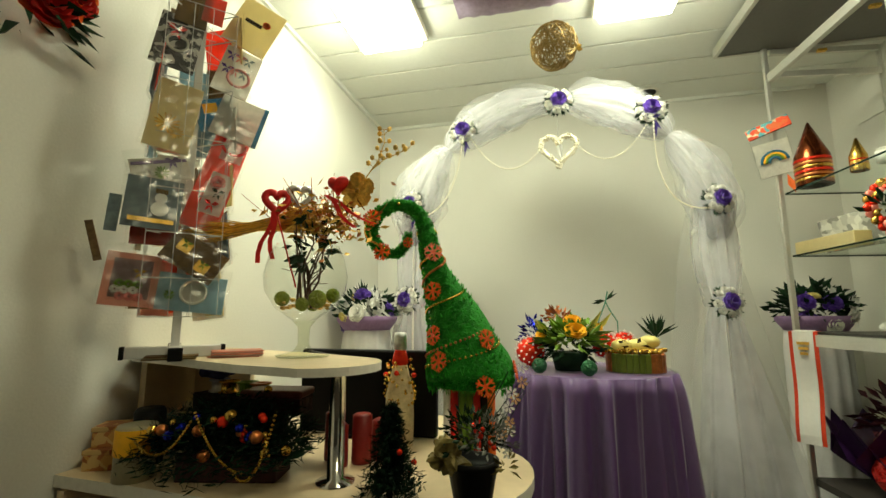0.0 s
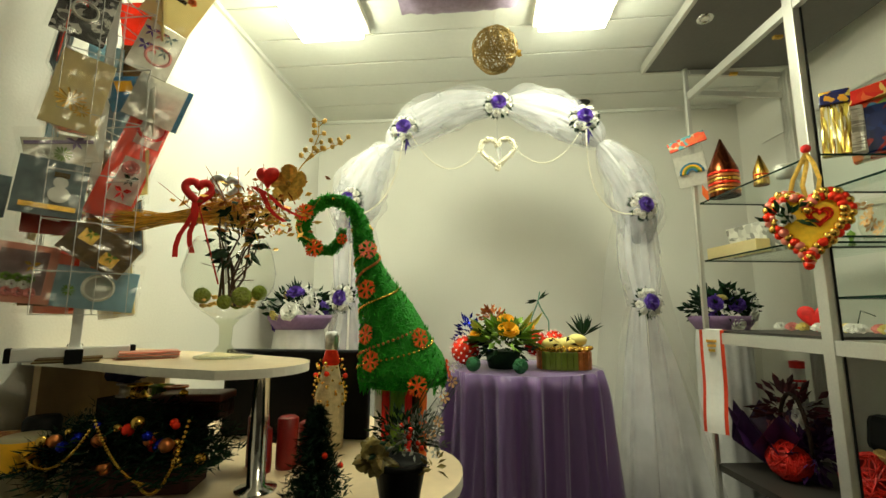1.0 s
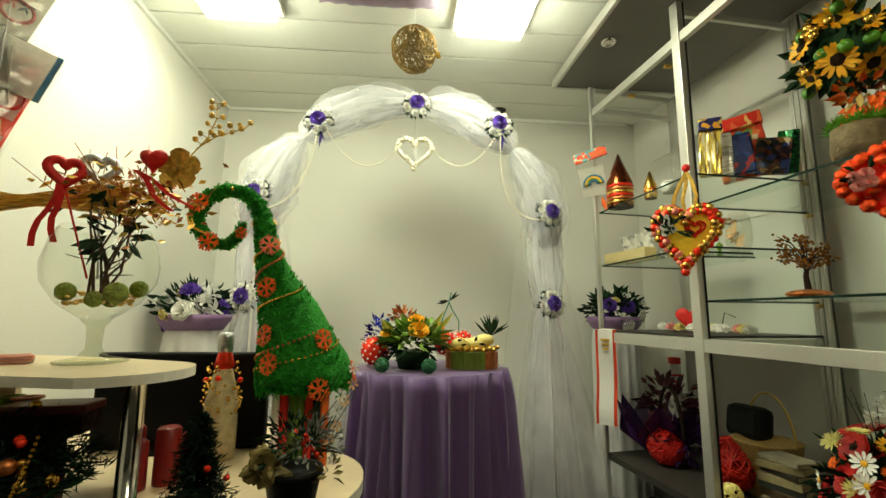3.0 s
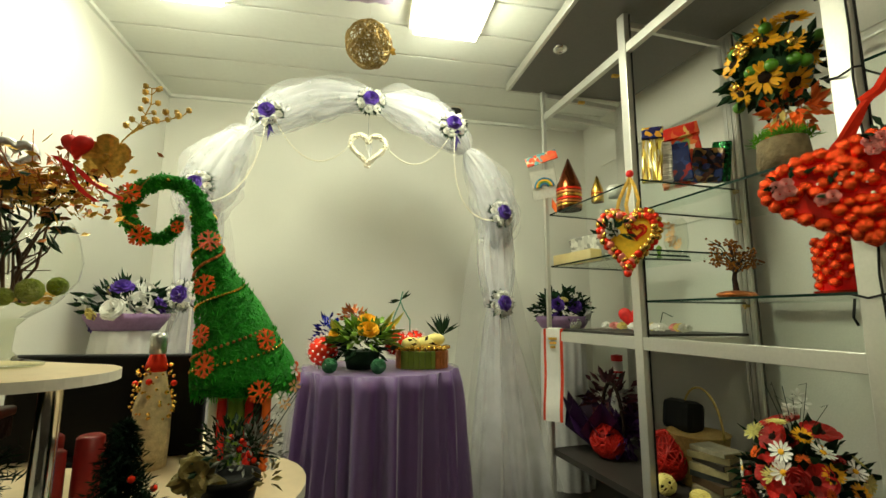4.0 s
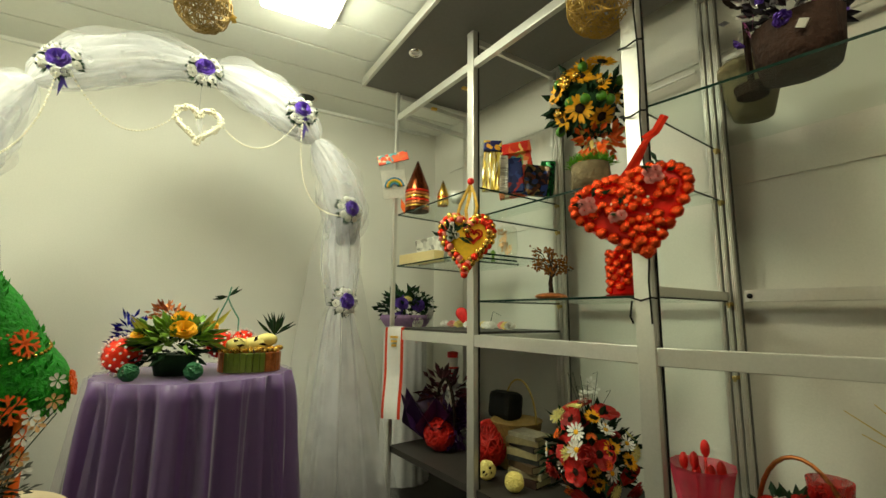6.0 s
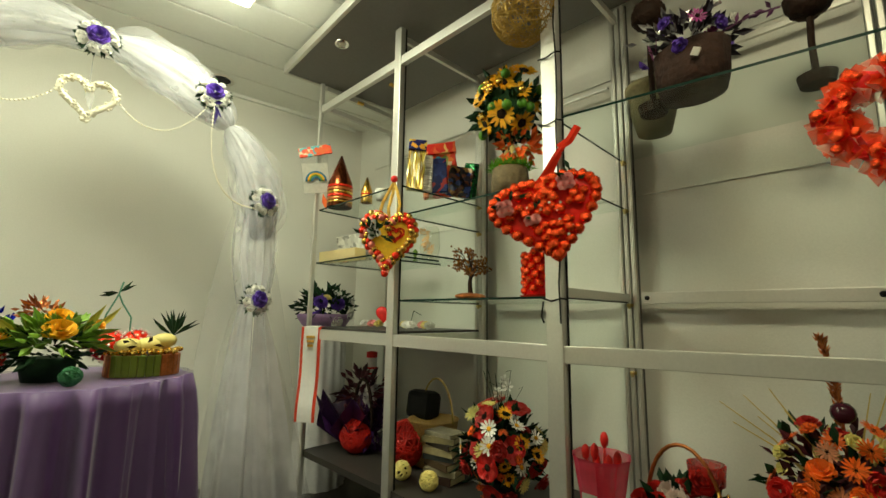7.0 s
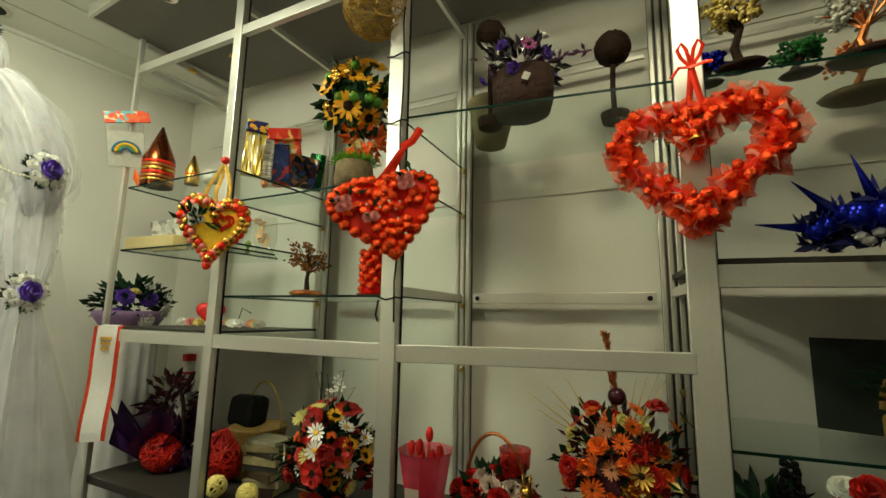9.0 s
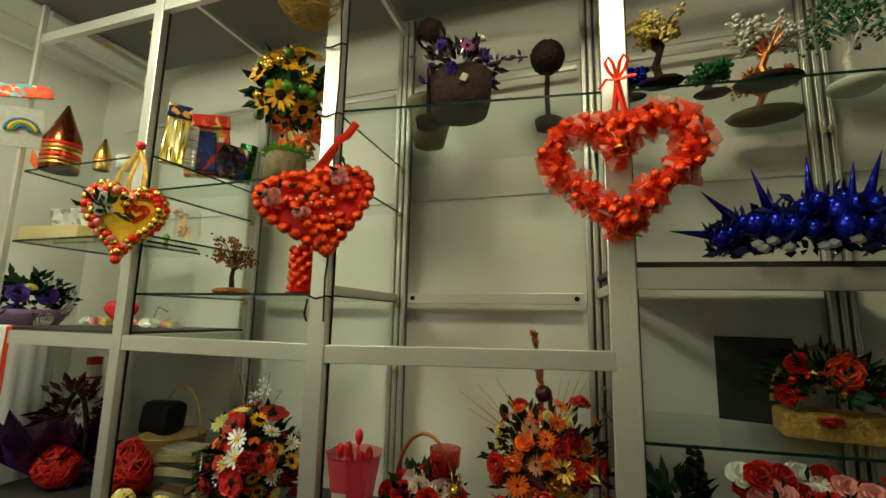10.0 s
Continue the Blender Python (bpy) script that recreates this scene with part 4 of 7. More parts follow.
# ---- spools, bottle, pots and garlands on the desk ----
for i, (dx, m) in enumerate(((-0.075, WHITE), (-0.055, RED), (-0.03, LEAF_LIGHT), (-0.012, LEAF_LIGHT), (0.01, RED), (0.03, BROWN), (0.05, ORANGE_PETAL))):
    t = thing("ribbon_roll", (TRX + 0.02 + dx, TRY + 0.02, DZ), "upright roll of coloured wrapping ribbon on the desk", "ribbon roll", "ribbon rolls")
    t.location.y -= 0.085
    bm = bmesh.new()
    lathe(bm, [(0, 0), (0.010, 0), (0.011, 0.02), (0.011, 0.20), (0.004, 0.21), (0, 0.205)], 12)
    part("roll", bm, m, t, "", True)

t = thing("champagne_bottle", (-0.455, 1.335, DZ), "wrapped champagne bottle with gold bead trim and silver cap", "bottle")
for k, (bmm, prof, lab) in enumerate(((mat("cream_wrap", (0.62, 0.52, 0.30), 0.5, vary=0.3, scale=40, bump=0.5), [(0.0, 0), (0.042, 0), (0.044, 0.08), (0.042, 0.15), (0.030, 0.20), (0.022, 0.235)], "cream cloth wrap"), (SILVER, [(0.017, 0.28), (0.020, 0.283), (0.021, 0.32), (0.017, 0.333), (0, 0.335)], "silver foil cap"), (RED_FOIL, [(0.022, 0.235), (0.027, 0.243), (0.024, 0.258), (0.017, 0.28)], "red foil collar"))):
    bm = bmesh.new()
    lathe(bm, prof, 18)
    part(("body", "cap", "collar")[k], bm, bmm, t, lab, True)
bm = bmesh.new()
for _ in range(90):
    a, z = rng.uniform(0, 6.28), rng.uniform(0.12, 0.25)
    r = 0.05 - 0.14 * max(0, z - 0.16)
    ball(bm, (r * math.cos(a), r * math.sin(a), z), rng.uniform(0.003, 0.006), 1)
part("gold_beads", bm, GOLD, t)
for i in range(4):
    a = i * 1.6
    bm = bmesh.new()
    ball(bm, (0.045 * math.cos(a), 0.045 * math.sin(a), 0.205 + 0.01 * (i % 2)), 0.008, 2)
    part("red_bead", bm, RED_FOIL, t, "", True)


def fir(loc, h, r, seed, m, label, berries=6):
    """A small artificial fir: a stem with drooping twigs of needles."""
    rg = random.Random(seed)
    t = thing("artificial_fir", loc, label, "christmas tree")
    bm = bmesh.new()
    tube(bm, [(0, 0, 0), (0, 0, h)], 0.006, 6, 0.002)
    part("trunk", bm, BROWN, t)
    bm = bmesh.new()
    for i in range(240):
        z = h * rg.uniform(0.05, 1)
        a = rg.uniform(0, 6.28)
        ln = r * (1.05 - 0.9 * z / h) * rg.uniform(0.6, 1.1)
        d = Vector((math.cos(a), math.sin(a), 0.15))
        for k in range(7):
            p = Vector((0, 0, z)) + d * ln * (k + 0.5) / 7 - Vector((0, 0, 0.25 * ln * (k / 7) ** 2))
            for s in range(3):
                blade(bm, p, d * 0.6 + rnd_dir(rg), 0.018, 0.004, 0.2)
    part("needles", bm, m, t)["kind"] = "stuff"
    for i in range(berries):
        a, z = rg.uniform(0, 6.28), h * rg.uniform(0.1, 0.8)
        q = r * (1 - 0.8 * z / h)
        bm = bmesh.new()
        ball(bm, (q * math.cos(a), q * math.sin(a), z), 0.0065, 2)
        part("red_berry", bm, RED_FOIL, t, "", True)
    return t


FIR = mat("fir_needle", (0.005, 0.020, 0.009), 0.7, spec=0.15, vary=0.3, rand=0.5)
fir((-0.345, 0.955, DZ), 0.19, 0.075, 5, FIR, "small dark green artificial fir with red berries on the desk", 4)

# long decorated garland in a red box
t = thing("christmas_garland", (-0.76, 0.975, DZ), "dark fir garland with gold baubles heaped in a red box", "garland")
bm = bmesh.new()
box(bm, (0, 0.02, 0.03), (0.24, 0.10, 0.06), pose(0, 0, 0, 0, 0, 12), 0.004)
part("box", bm, mat("dark_red_card", (0.045, 0.008, 0.007), 0.6, vary=0.4, scale=30), t, "dark red patterned box")
bm = bmesh.new()
rg = random.Random(21)
for i in range(4200):
    u = rg.uniform(-1, 1)
    y = rg.gauss(-0.01, 0.045)
    p = Vector((u * 0.19, y + u * 0.02, max(0.016 + 0.05 * abs(u), 0.085 + (1 - u * u) * 0.08 * rg.random() + rg.uniform(-0.045, 0.035) + (1.3 * (y + 0.05) if y < -0.05 else 0))))
    blade(bm, p, rnd_dir(rg, -0.4), 0.030, 0.005, 0.2)
part("needles", bm, FIR, t)["kind"] = "stuff"
for i in range(26):
    u = rg.uniform(-1, 1)
    bm = bmesh.new()
    ball(bm, (u * 0.18, -0.05 - rg.uniform(0, 0.03) + u * 0.02, 0.06 + rg.uniform(0, 0.10)), rg.uniform(0.007, 0.015), 2)
    part("bauble", bm, (GOLD, RED_FOIL, BLUE_FOIL, GOLD, COPPER)[i % 5], t, "", True)
bm = bmesh.new()
for a, b, dr in (((-0.19, -0.09, 0.10), (-0.03, -0.10, 0.15), 0.05), ((-0.02, -0.10, 0.17), (0.10, -0.09, 0.05), 0.03), ((0.09, -0.10, 0.05), (0.17, -0.08, 0.17), 0.06)):
    for v in sag(a, b, dr, 34):
        ball(bm, v, 0.0035, 1)
part("bead_chain", bm, GOLD, t)

def jar(name, loc, prof, m, label, cat, extra=None, seg=20):
    t = thing(name, loc, label, cat)
    bm = bmesh.new()
    lathe(bm, prof, seg)
    body = part("body", bm, m, t, "", True)
    for nm, pr, mm, lb in (extra or []):
        bm = bmesh.new()
        lathe(bm, pr, seg)
        part(nm, bm, mm, body, lb, True)
    return t


jar("candle", (-0.985, 0.925, DZ), [(0, 0), (0.044, 0), (0.045, 0.118), (0.042, 0.124), (0.0, 0.121)], mat("ivory_wax", (0.42, 0.38, 0.24), 0.5, subs=0.1), "thick ivory candle with a yellow band on the desk", "candle", [("band", [(0.0455, 0.058), (0.0465, 0.060), (0.0465, 0.116), (0.0455, 0.118)], YELLOW, "yellow paper band")])
jar("black_tin", (-1.06, 1.03, DZ), [(0, 0), (0.038, 0), (0.038, 0.13), (0.032, 0.14), (0, 0.14)], BLACK, "tall black tin on the desk under the counter", "tin")
for i, (x, y, m) in enumerate(((-0.55, 1.12, RED), (-0.50, 1.16, RED), (-0.46, 1.20, RED), (-0.585, 1.17, RED_FOIL))):
    jar("pillar_candle", (x, y, DZ), [(0, 0), (0.026, 0), (0.027, 0.01), (0.026, 0.10 + 0.02 * (i % 2)), (0.02, 0.105 + 0.02 * (i % 2)), (0, 0.10 + 0.02 * (i % 2))], mat("red_wax", (0.20, 0.007, 0.005), 0.4, vary=0.2), "red pillar candle on the desk", "candle")
for i, (x, y) in enumerate(((-0.98, 1.19), (-0.93, 1.17), (-0.86, 1.16), (-0.81, 1.15))):
    jar("ribbon_spool", (x, y, DZ + 0.16), [(0, 0), (0.03, 0), (0.03, 0.004), (0.022, 0.006), (0.022, 0.03), (0.03, 0.032), (0.03, 0.036), (0.012, 0.036), (0.012, 0.02), (0, 0.02)], (SILVER, GOLD, LEAF_LIGHT, COPPER)[i], "metallic ribbon spool standing on a stacked box", "spool")
t = thing("storage_box", (-0.89, 1.17, DZ), "dark wooden storage box behind the garland", "box")
bm = bmesh.new()
box(bm, (0, 0, 0.08), (0.30, 0.10, 0.158), pose(0, 0, 0, 0, 0, -15), 0.004)
part("body", bm, BROWN, t)
t = thing("wooden_casket", (-0.72, 1.10, DZ + 0.13), "dark wooden casket with a lid and clasp", "casket")
bm = bmesh.new()
box(bm, (0, 0, 0.02), (0.16, 0.09, 0.04), pose(0, 0, 0, 0, 0, 8), 0.003)
part("body", bm, BROWN, t)
bm = bmesh.new()
box(bm, (0, 0, 0.052), (0.168, 0.096, 0.02), pose(0, 0, 0, 0, 0, 8), 0.006)
part("lid", bm, mat("maroon_lid", (0.10, 0.02, 0.012), 0.35, vary=0.3), t)
bm = bmesh.new()
ball(bm, (0, -0.045, 0.065), 0.01, 2)
part("clasp", bm, GOLD, t)
FLORAL = printed("floral_card", [(0.55, 0.30, 0.08), (0.42, 0.16, 0.05), (0.62, 0.42, 0.16), (0.30, 0.10, 0.03)], 45, 0.6, 0.0)
for i, (x, y, z, w) in enumerate(((-1.12, 0.985, DZ, 0.10), (-1.13, 1.0, DZ + 0.052, 0.085))):
    t = thing("patterned_box", (x, y, z), "small floral patterned gift box stacked on the desk", "box", "patterned boxes", 20 + 8 * i)
    bm = bmesh.new()
    box(bm, (0, 0, 0.019), (w, 0.08, 0.038), None, 0.002)
    part("body", bm, FLORAL, t)
    bm = bmesh.new()
    box(bm, (0, 0, 0.0445), (w + 0.004, 0.084, 0.012), None, 0.002)
    part("lid", bm, FLORAL, t)
t = thing("cloth_bundle", (-1.0, 1.2, DZ + 0.20), "crumpled dark blue and red cloth bundle under the counter", "cloth")
bm = bmesh.new()
ball(bm, (0, 0, 0.02), 0.05, 3, (1.1, 0.8, 0.5))
for v in bm.verts:
    v.co += v.normal * 0.012 * noise.noise(v.co * 40)
part("cloth", bm, mat("navy_cloth", (0.03, 0.03, 0.10), 0.8, vary=0.4, scale=30), t)

# black pot with a frosted arrangement
t = thing("flower_pot", (-0.165, 0.95, DZ), "black flower pot with frosted leaves and a gold mesh bow", "flower pot")
bm = bmesh.new()
lathe(bm, [(0, 0), (0.042, 0), (0.060, 0.09), (0.064, 0.092), (0.064, 0.105), (0.055, 0.105), (0.052, 0.09), (0, 0.088)], 24)
part("pot", bm, BLACK, t, "black plastic pot", True)
t.scale = (0.86, 0.86, 0.9)
FROST = mat("frosted_leaf", (0.20, 0.21, 0.18), 0.55, vary=0.4, rand=0.4)
MESHGOLD = mat("olive_gold_mesh", (0.22, 0.17, 0.05), 0.5, 0.3, vary=0.4, scale=50)
for nm, m, cnt, c, r, sz in (("frosted_leaves", FROST, 190, (0.045, -0.02, 0.15), 0.07, 0.017), ("dark_leaves", LEAF, 170, (0.0, 0, 0.145), 0.075, 0.026), ("pale_leaves", MESHGOLD, 14, (0.085, -0.03, 0.10), 0.025, 0.026)):
    bm = bmesh.new()
    leaves(bm, c, r, cnt, rg, sz)
    part(nm, bm, m, t)
bm = bmesh.new()
ball(bm, (-0.055, -0.025, 0.115), 0.042, 4, (1.0, 0.8, 0.85))
for v in bm.verts:
    v.co += (v.co - Vector((-0.055, -0.025, 0.115))) * (0.9 * noise.noise(v.co * 38) + 0.35 * noise.noise(v.co * 90))
part("mesh_bow", bm, MESHGOLD, t, "crumpled olive gold mesh bow")
bm = bmesh.new()
for i in range(6):
    p = Vector((0.02 + rg.uniform(-.03, .05), 0, 0.13))
    e = p + Vector((rg.uniform(0.05, 0.10), rg.uniform(-.01, .03), rg.uniform(0.10, 0.19)))
    tube(bm, [p, (p + e) / 2 + Vector((-0.01, 0, 0)), e], 0.0011, 5)
part("grass_stems", bm, LEAF, t)
for i in range(9):
    bm = bmesh.new()
    d = Vector((0.075 + 0.005 * i + rg.uniform(-.012, .012), rg.uniform(-.01, .03), 0.13 + 0.021 * i + rg.uniform(-.01, .01)))
    daisy(bm, d, (0.5, -1, rg.uniform(-0.3, 0.4)), 0.014, rg, 6, 0.5)
    part("orchid_bloom", bm, (WHITE, mat("peach_petal", (0.75, 0.45, 0.2), 0.5, rand=0.2))[i % 2], t)
for i in range(5):
    bm = bmesh.new()
    ball(bm, (rg.uniform(-.01, .06), -0.05, 0.13 + rg.uniform(0, .06)), 0.006, 2)
    part("red_berry", bm, RED_FOIL, t, "", True)

# ---- greeting-card rack on the counter ----
KX, KY = -1.0, 1.03
rack = thing("card_rack", (KX, KY, CZ), "white wire card rack full of greeting cards on the counter", "card rack")
WIRE = mat("white_wire", (0.70, 0.70, 0.68), 0.35, vary=0.05)
bm = bmesh.new()
box(bm, (0, 0, 0.52), (0.022, 0.022, 1.02), pose(0, 0, 0, 0, 0, 45), 0.002)
part("column", bm, WIRE, rack)
for k, a in enumerate((45, 135)):
    bm = bmesh.new()
    box(bm, (0, 0, 0.016 + 0.001 * k), (0.23, 0.03, 0.03), pose(0, 0, 0, 0, 0, a), 0.003)
    part("foot_bar", bm, WIRE, rack)
    for s in (-1, 1):
        bm = bmesh.new()
        box(bm, pose(0, 0, 0, 0, 0, a) @ Vector((s * 0.118, 0, 0.016)), (0.012, 0.033, 0.033), pose(0, 0, 0, 0, 0, a), 0.002)
        part("end_cap", bm, BLACK, rack, "black plastic end cap")
for z in (0.11, 0.21, 0.33, 0.45, 0.60, 0.76, 0.92, 1.0):
    bm = bmesh.new()
    c = [Vector((0.125 * math.cos(radians(a)), 0.125 * math.sin(radians(a)), z)) for a in (0, 90, 180, 270)]
    tube(bm, c, 0.0016, 5, closed=True)
    for v in c:
        tube(bm, [Vector((0, 0, z)), v], 0.0018, 4)
    part("wire_tier", bm, WIRE, rack)
for a in range(0, 360, 30):
    bm = bmesh.new()
    rr = 0.125 if a % 90 == 0 else 0.092
    v = Vector((rr * math.cos(radians(a)), rr * math.sin(radians(a)), 0))
    tube(bm, [v + Vector((0, 0, 0.11)), v + Vector((0, 0, 1.0))], 0.0009, 4)
    part("upright_wire", bm, WIRE, rack)

PAPER = {
    "dark": printed("black_white_card", [(0.03, 0.03, 0.03), (0.55, 0.53, 0.50), (0.05, 0.045, 0.05), (0.12, 0.11, 0.11), (0.02, 0.02, 0.02)], 70, 0.35, 0.0),
    "beige": mat("beige_card", (0.80, 0.70, 0.42), 0.5, vary=0.06, through_light=0.6),
    "white": mat("white_card", (0.80, 0.78, 0.72), 0.4, vary=0.1, scale=30, through_light=0.6),
    "slate": mat("slate_blue_card", (0.27, 0.34, 0.37), 0.4, vary=0.3, scale=25, through_light=0.6),
    "pink": mat("salmon_card", (0.82, 0.46, 0.36), 0.5, vary=0.08, through_light=0.6),
    "blue": mat("light_blue_card", (0.40, 0.58, 0.68), 0.4, vary=0.12, scale=25, through_light=0.6),
    "brown": mat("brown_card", (0.26, 0.17, 0.07), 0.45, vary=0.4, scale=30, through_light=0.6),
    "red": mat("coral_red_card", (0.92, 0.15, 0.08), 0.4, vary=0.1, through_light=0.6),
    "maroon": mat("maroon_card", (0.40, 0.07, 0.04), 0.4, through_light=0.6),
    "sky": mat("bright_blue_card", (0.08, 0.30, 0.50), 0.4, vary=0.4, scale=40, through_light=0.6),
    "mauve": mat("mauve_picture", (0.36, 0.26, 0.26), 0.5, vary=0.4, scale=40, through_light=0.6),
}
LILAC = mat("lilac_ribbon", (0.30, 0.22, 0.42), 0.5)
CARDS = [
    ("black and white card with a red paper bow", "dark", (-1.002, 0.949, 1.771), 0.110, 0.174, 8),
    ("plain beige card with a gold line drawing", "beige", (-0.979, 0.937, 1.541), 0.108, 0.207, 8),
    ("white card with lilac ribbon and flowers", "white", (-1.010, 0.941, 1.393), 0.138, 0.067, -15),
    ("slate blue winter card in clear film", "slate", (-0.997, 0.917, 1.292), 0.127, 0.138, 3),
    ("maroon card lying in the rack", "maroon", (-1.008, 0.942, 1.214), 0.112, 0.059, 0),
    ("salmon framed card with flowers", "pink", (-1.037, 0.911, 1.092), 0.118, 0.137, 5),
    ("light blue card with a white round medallion", "blue", (-0.942, 1.008, 1.060), 0.167, 0.100, 6),
    ("brown card with small gold parcels", "brown", (-0.924, 0.991, 1.157), 0.145, 0.091, 32),
    ("tall coral red card with a bow and flowers", "red", (-0.931, 1.072, 1.430), 0.096, 0.390, 15),
    ("white card with a blue edge", "white", (-0.900, 1.098, 1.589), 0.135, 0.140, 15),
    ("beige card with a coral flower", "beige", (-0.881, 1.114, 1.909), 0.131, 0.184, 22),
    ("white card with purple butterflies", "white", (-0.914, 1.087, 1.743), 0.105, 0.165, 15),
    ("brown card in clear film", "brown", (-0.979, 0.972, 1.900), 0.081, 0.139, 6),
    ("leaning red brown card", "brown", (-1.091, 0.845, 1.186), 0.017, 0.104, -15),
    ("slate blue card seen at a slant", "slate", (-1.071, 0.871, 1.262), 0.027, 0.099, 3),
    ("coral and white card at the top", "red", (-0.942, 1.008, 1.902), 0.056, 0.094, 6),
    ("bright blue and yellow card behind", "sky", (-0.955, 1.06, 1.60), 0.11, 0.10, -20),
]


def card(label, m, p, w, h, tilt):
    yaw = math.degrees(math.atan2(-p[0], p[1]))
    t = new("greeting_card")
    t.matrix_world = pose(*p, -6, tilt, yaw)
    tagged(t, label, "greeting card", "cards in the rack")
    b = bmesh.new()
    box(b, (0, 0, 0), (w, 0.003, h), None, 0.0008)
    part("card", b, PAPER[m], t)
    if w > 0.05:
        b = bmesh.new()
        bmesh.ops.create_grid(b, x_segments=8, y_segments=10, size=1)
        for v in b.verts:
            x, z = v.co.x * (w / 2 + 0.009), v.co.y * (h / 2 + 0.014)
            v.co = Vector((x, -0.010 + 0.006 * noise.noise(Vector((x * 30 + p[2] * 50, z * 22, 0))), z + 0.008))
        part("film", b, FILM, t.children[0], "clear film sleeve")
    return t


def motif(t, nm, x, z, r, m, kind="rose", lab=""):
    rg = random.Random(hash((round(x * 1000), round(z * 1000))) & 0xffff)
    b = bmesh.new()
    if kind == "rose":
        rose(b, (x, -0.0035, z), (0, -1, 0), r, rg)
    elif kind == "daisy":
        daisy(b, (x, -0.0035, z), (0, -1, 0), r, rg, 13, 0.22)
    elif kind == "ring":
        tube(b, [(x + r * math.cos(a * 0.3142), -0.005, z + r * math.sin(a * 0.3142)) for a in range(20)], r * 0.14, 5, closed=True)
    elif kind == "disc":
        lathe(b, [(0, 0), (r, 0), (r, 0.002), (0, 0.002)], 24, (x, -0.002, z), pose(0, 0, 0, 90))
    elif kind == "band":
        box(b, (x, -0.003, z), (r[0], 0.003, r[1]))
    elif kind == "bow":
        for k in (-1, 1):
            blade(b, (x, -0.004, z), (k, -0.2, 0.35), r, r * 0.6, 0.3, (0, -1, 0))
            blade(b, (x, -0.004, z), (k * 0.4, -0.1, -1), r * 1.2, r * 0.35, 0.2, (0, -1, 0))
    part(nm, b, m, t.children[0], lab)


made = [card(*c) for c in CARDS]
rg = random.Random(17)
for i in range(26):
    a = radians(rg.choice((50, 80, 110, 135, 160, 190, 220)) + rg.uniform(-12, 12))
    zz = 1.085 + 0.155 * (i % 6) + rg.uniform(-.02, .02)
    t = new("greeting_card")
    t.matrix_world = pose(KX + 0.10 * math.cos(a), KY + 0.10 * math.sin(a), zz, -5, rg.uniform(-8, 8), math.degrees(a) + 90)
    tagged(t, rg.choice(("printed greeting card in a wire pocket", "pale greeting card standing in the wire rack", "greeting card in clear film in the rack")), "greeting card", "cards in the rack")
    b = bmesh.new()
    box(b, (0, 0, 0), (rg.uniform(0.09, 0.12), 0.003, rg.uniform(0.12, 0.17)), None, 0.0008)
    part("card", b, PAPER[rg.choice(("beige", "white", "blue", "white", "pink", "brown", "red", "slate", "beige"))], t)
    b = bmesh.new()
    b.faces.new([b.verts.new((sx * 0.055, -0.006, sz * 0.085)) for sx, sz in ((-1, -1), (1, -1), (1, 1), (-1, 1))])
    part("film", b, FILM, t, "clear film sleeve")
    if i % 2:
        motif(t, "flower", rg.uniform(-.02, .02), rg.uniform(-.03, .03), 0.02, rg.choice((RED, PINK, GOLD_DULL, VIOLET)), rg.choice(("rose", "daisy", "bow")))
motif(made[0], "bow", -0.01, 0.035, 0.028, RED, "bow", "red paper bow")
motif(made[0], "wreath", 0.0, -0.005, 0.026, PAPER["white"], "ring")
for i in range(14):
    motif(made[0], "paper_leaf", 0.01 + 0.04 * math.cos(i * 1.7), -0.02 + 0.06 * math.sin(i * 2.3), 0.008, WHITE, "daisy")
motif(made[1], "gold_flower", -0.01, -0.03, 0.03, GOLD_DULL, "daisy", "gold line flower")
motif(made[1], "gold_flower", 0.015, -0.05, 0.018, GOLD_DULL, "daisy")
motif(made[2], "ribbon", 0.0, 0.02, (0.13, 0.008), LILAC, "band", "lilac ribbon")
motif(made[2], "bow", 0.03, 0.02, 0.02, LILAC, "bow")
motif(made[2], "flower", 0.0, -0.012, 0.018, LEAF_LIGHT, "daisy")
motif(made[2], "flower", -0.03, -0.01, 0.014, WHITE)
motif(made[3], "white_ball", 0.015, -0.015, 0.02, WHITE, "disc")
motif(made[3], "white_ball", 0.015, 0.015, 0.014, WHITE, "disc")
motif(made[3], "brown_hat", 0.015, 0.034, (0.028, 0.012), PAPER["brown"], "band")
motif(made[3], "gold_strip", 0.0, -0.048, (0.10, 0.012), GOLD_DULL, "band")
motif(made[5], "picture", 0.0, 0.002, (0.084, 0.10), PAPER["mauve"], "band", "mauve picture")
for i in range(9):
    motif(made[5], "flower", -0.03 + 0.008 * i * 0.8, -0.028 + 0.018 * math.sin(i * 2.1), 0.011, (WHITE, LEAF_LIGHT, PINK)[i % 3])
motif(made[5], "gold_bird", 0.015, 0.02, 0.016, GOLD_DULL, "bow")
motif(made[6], "medallion", 0.005, 0.003, 0.034, PAPER["white"], "disc", "white round medallion")
motif(made[6], "wreath", 0.005, 0.003, 0.03, WHITE, "ring")
motif(made[6], "green_flower", -0.05, -0.01, 0.014, LEAF_LIGHT, "daisy")
for x, z in ((-0.035, 0.01), (0.03, -0.015)):
    motif(made[7], "parcel", x, z, (0.034, 0.03), GOLD_DULL, "band", "gold parcel")
    motif(made[7], "bow", x, z + 0.01, 0.014, LEAF_LIGHT, "bow")
motif(made[8], "panel", 0.012, 0.085, (0.06, 0.11), PAPER["white"], "band", "white picture panel")
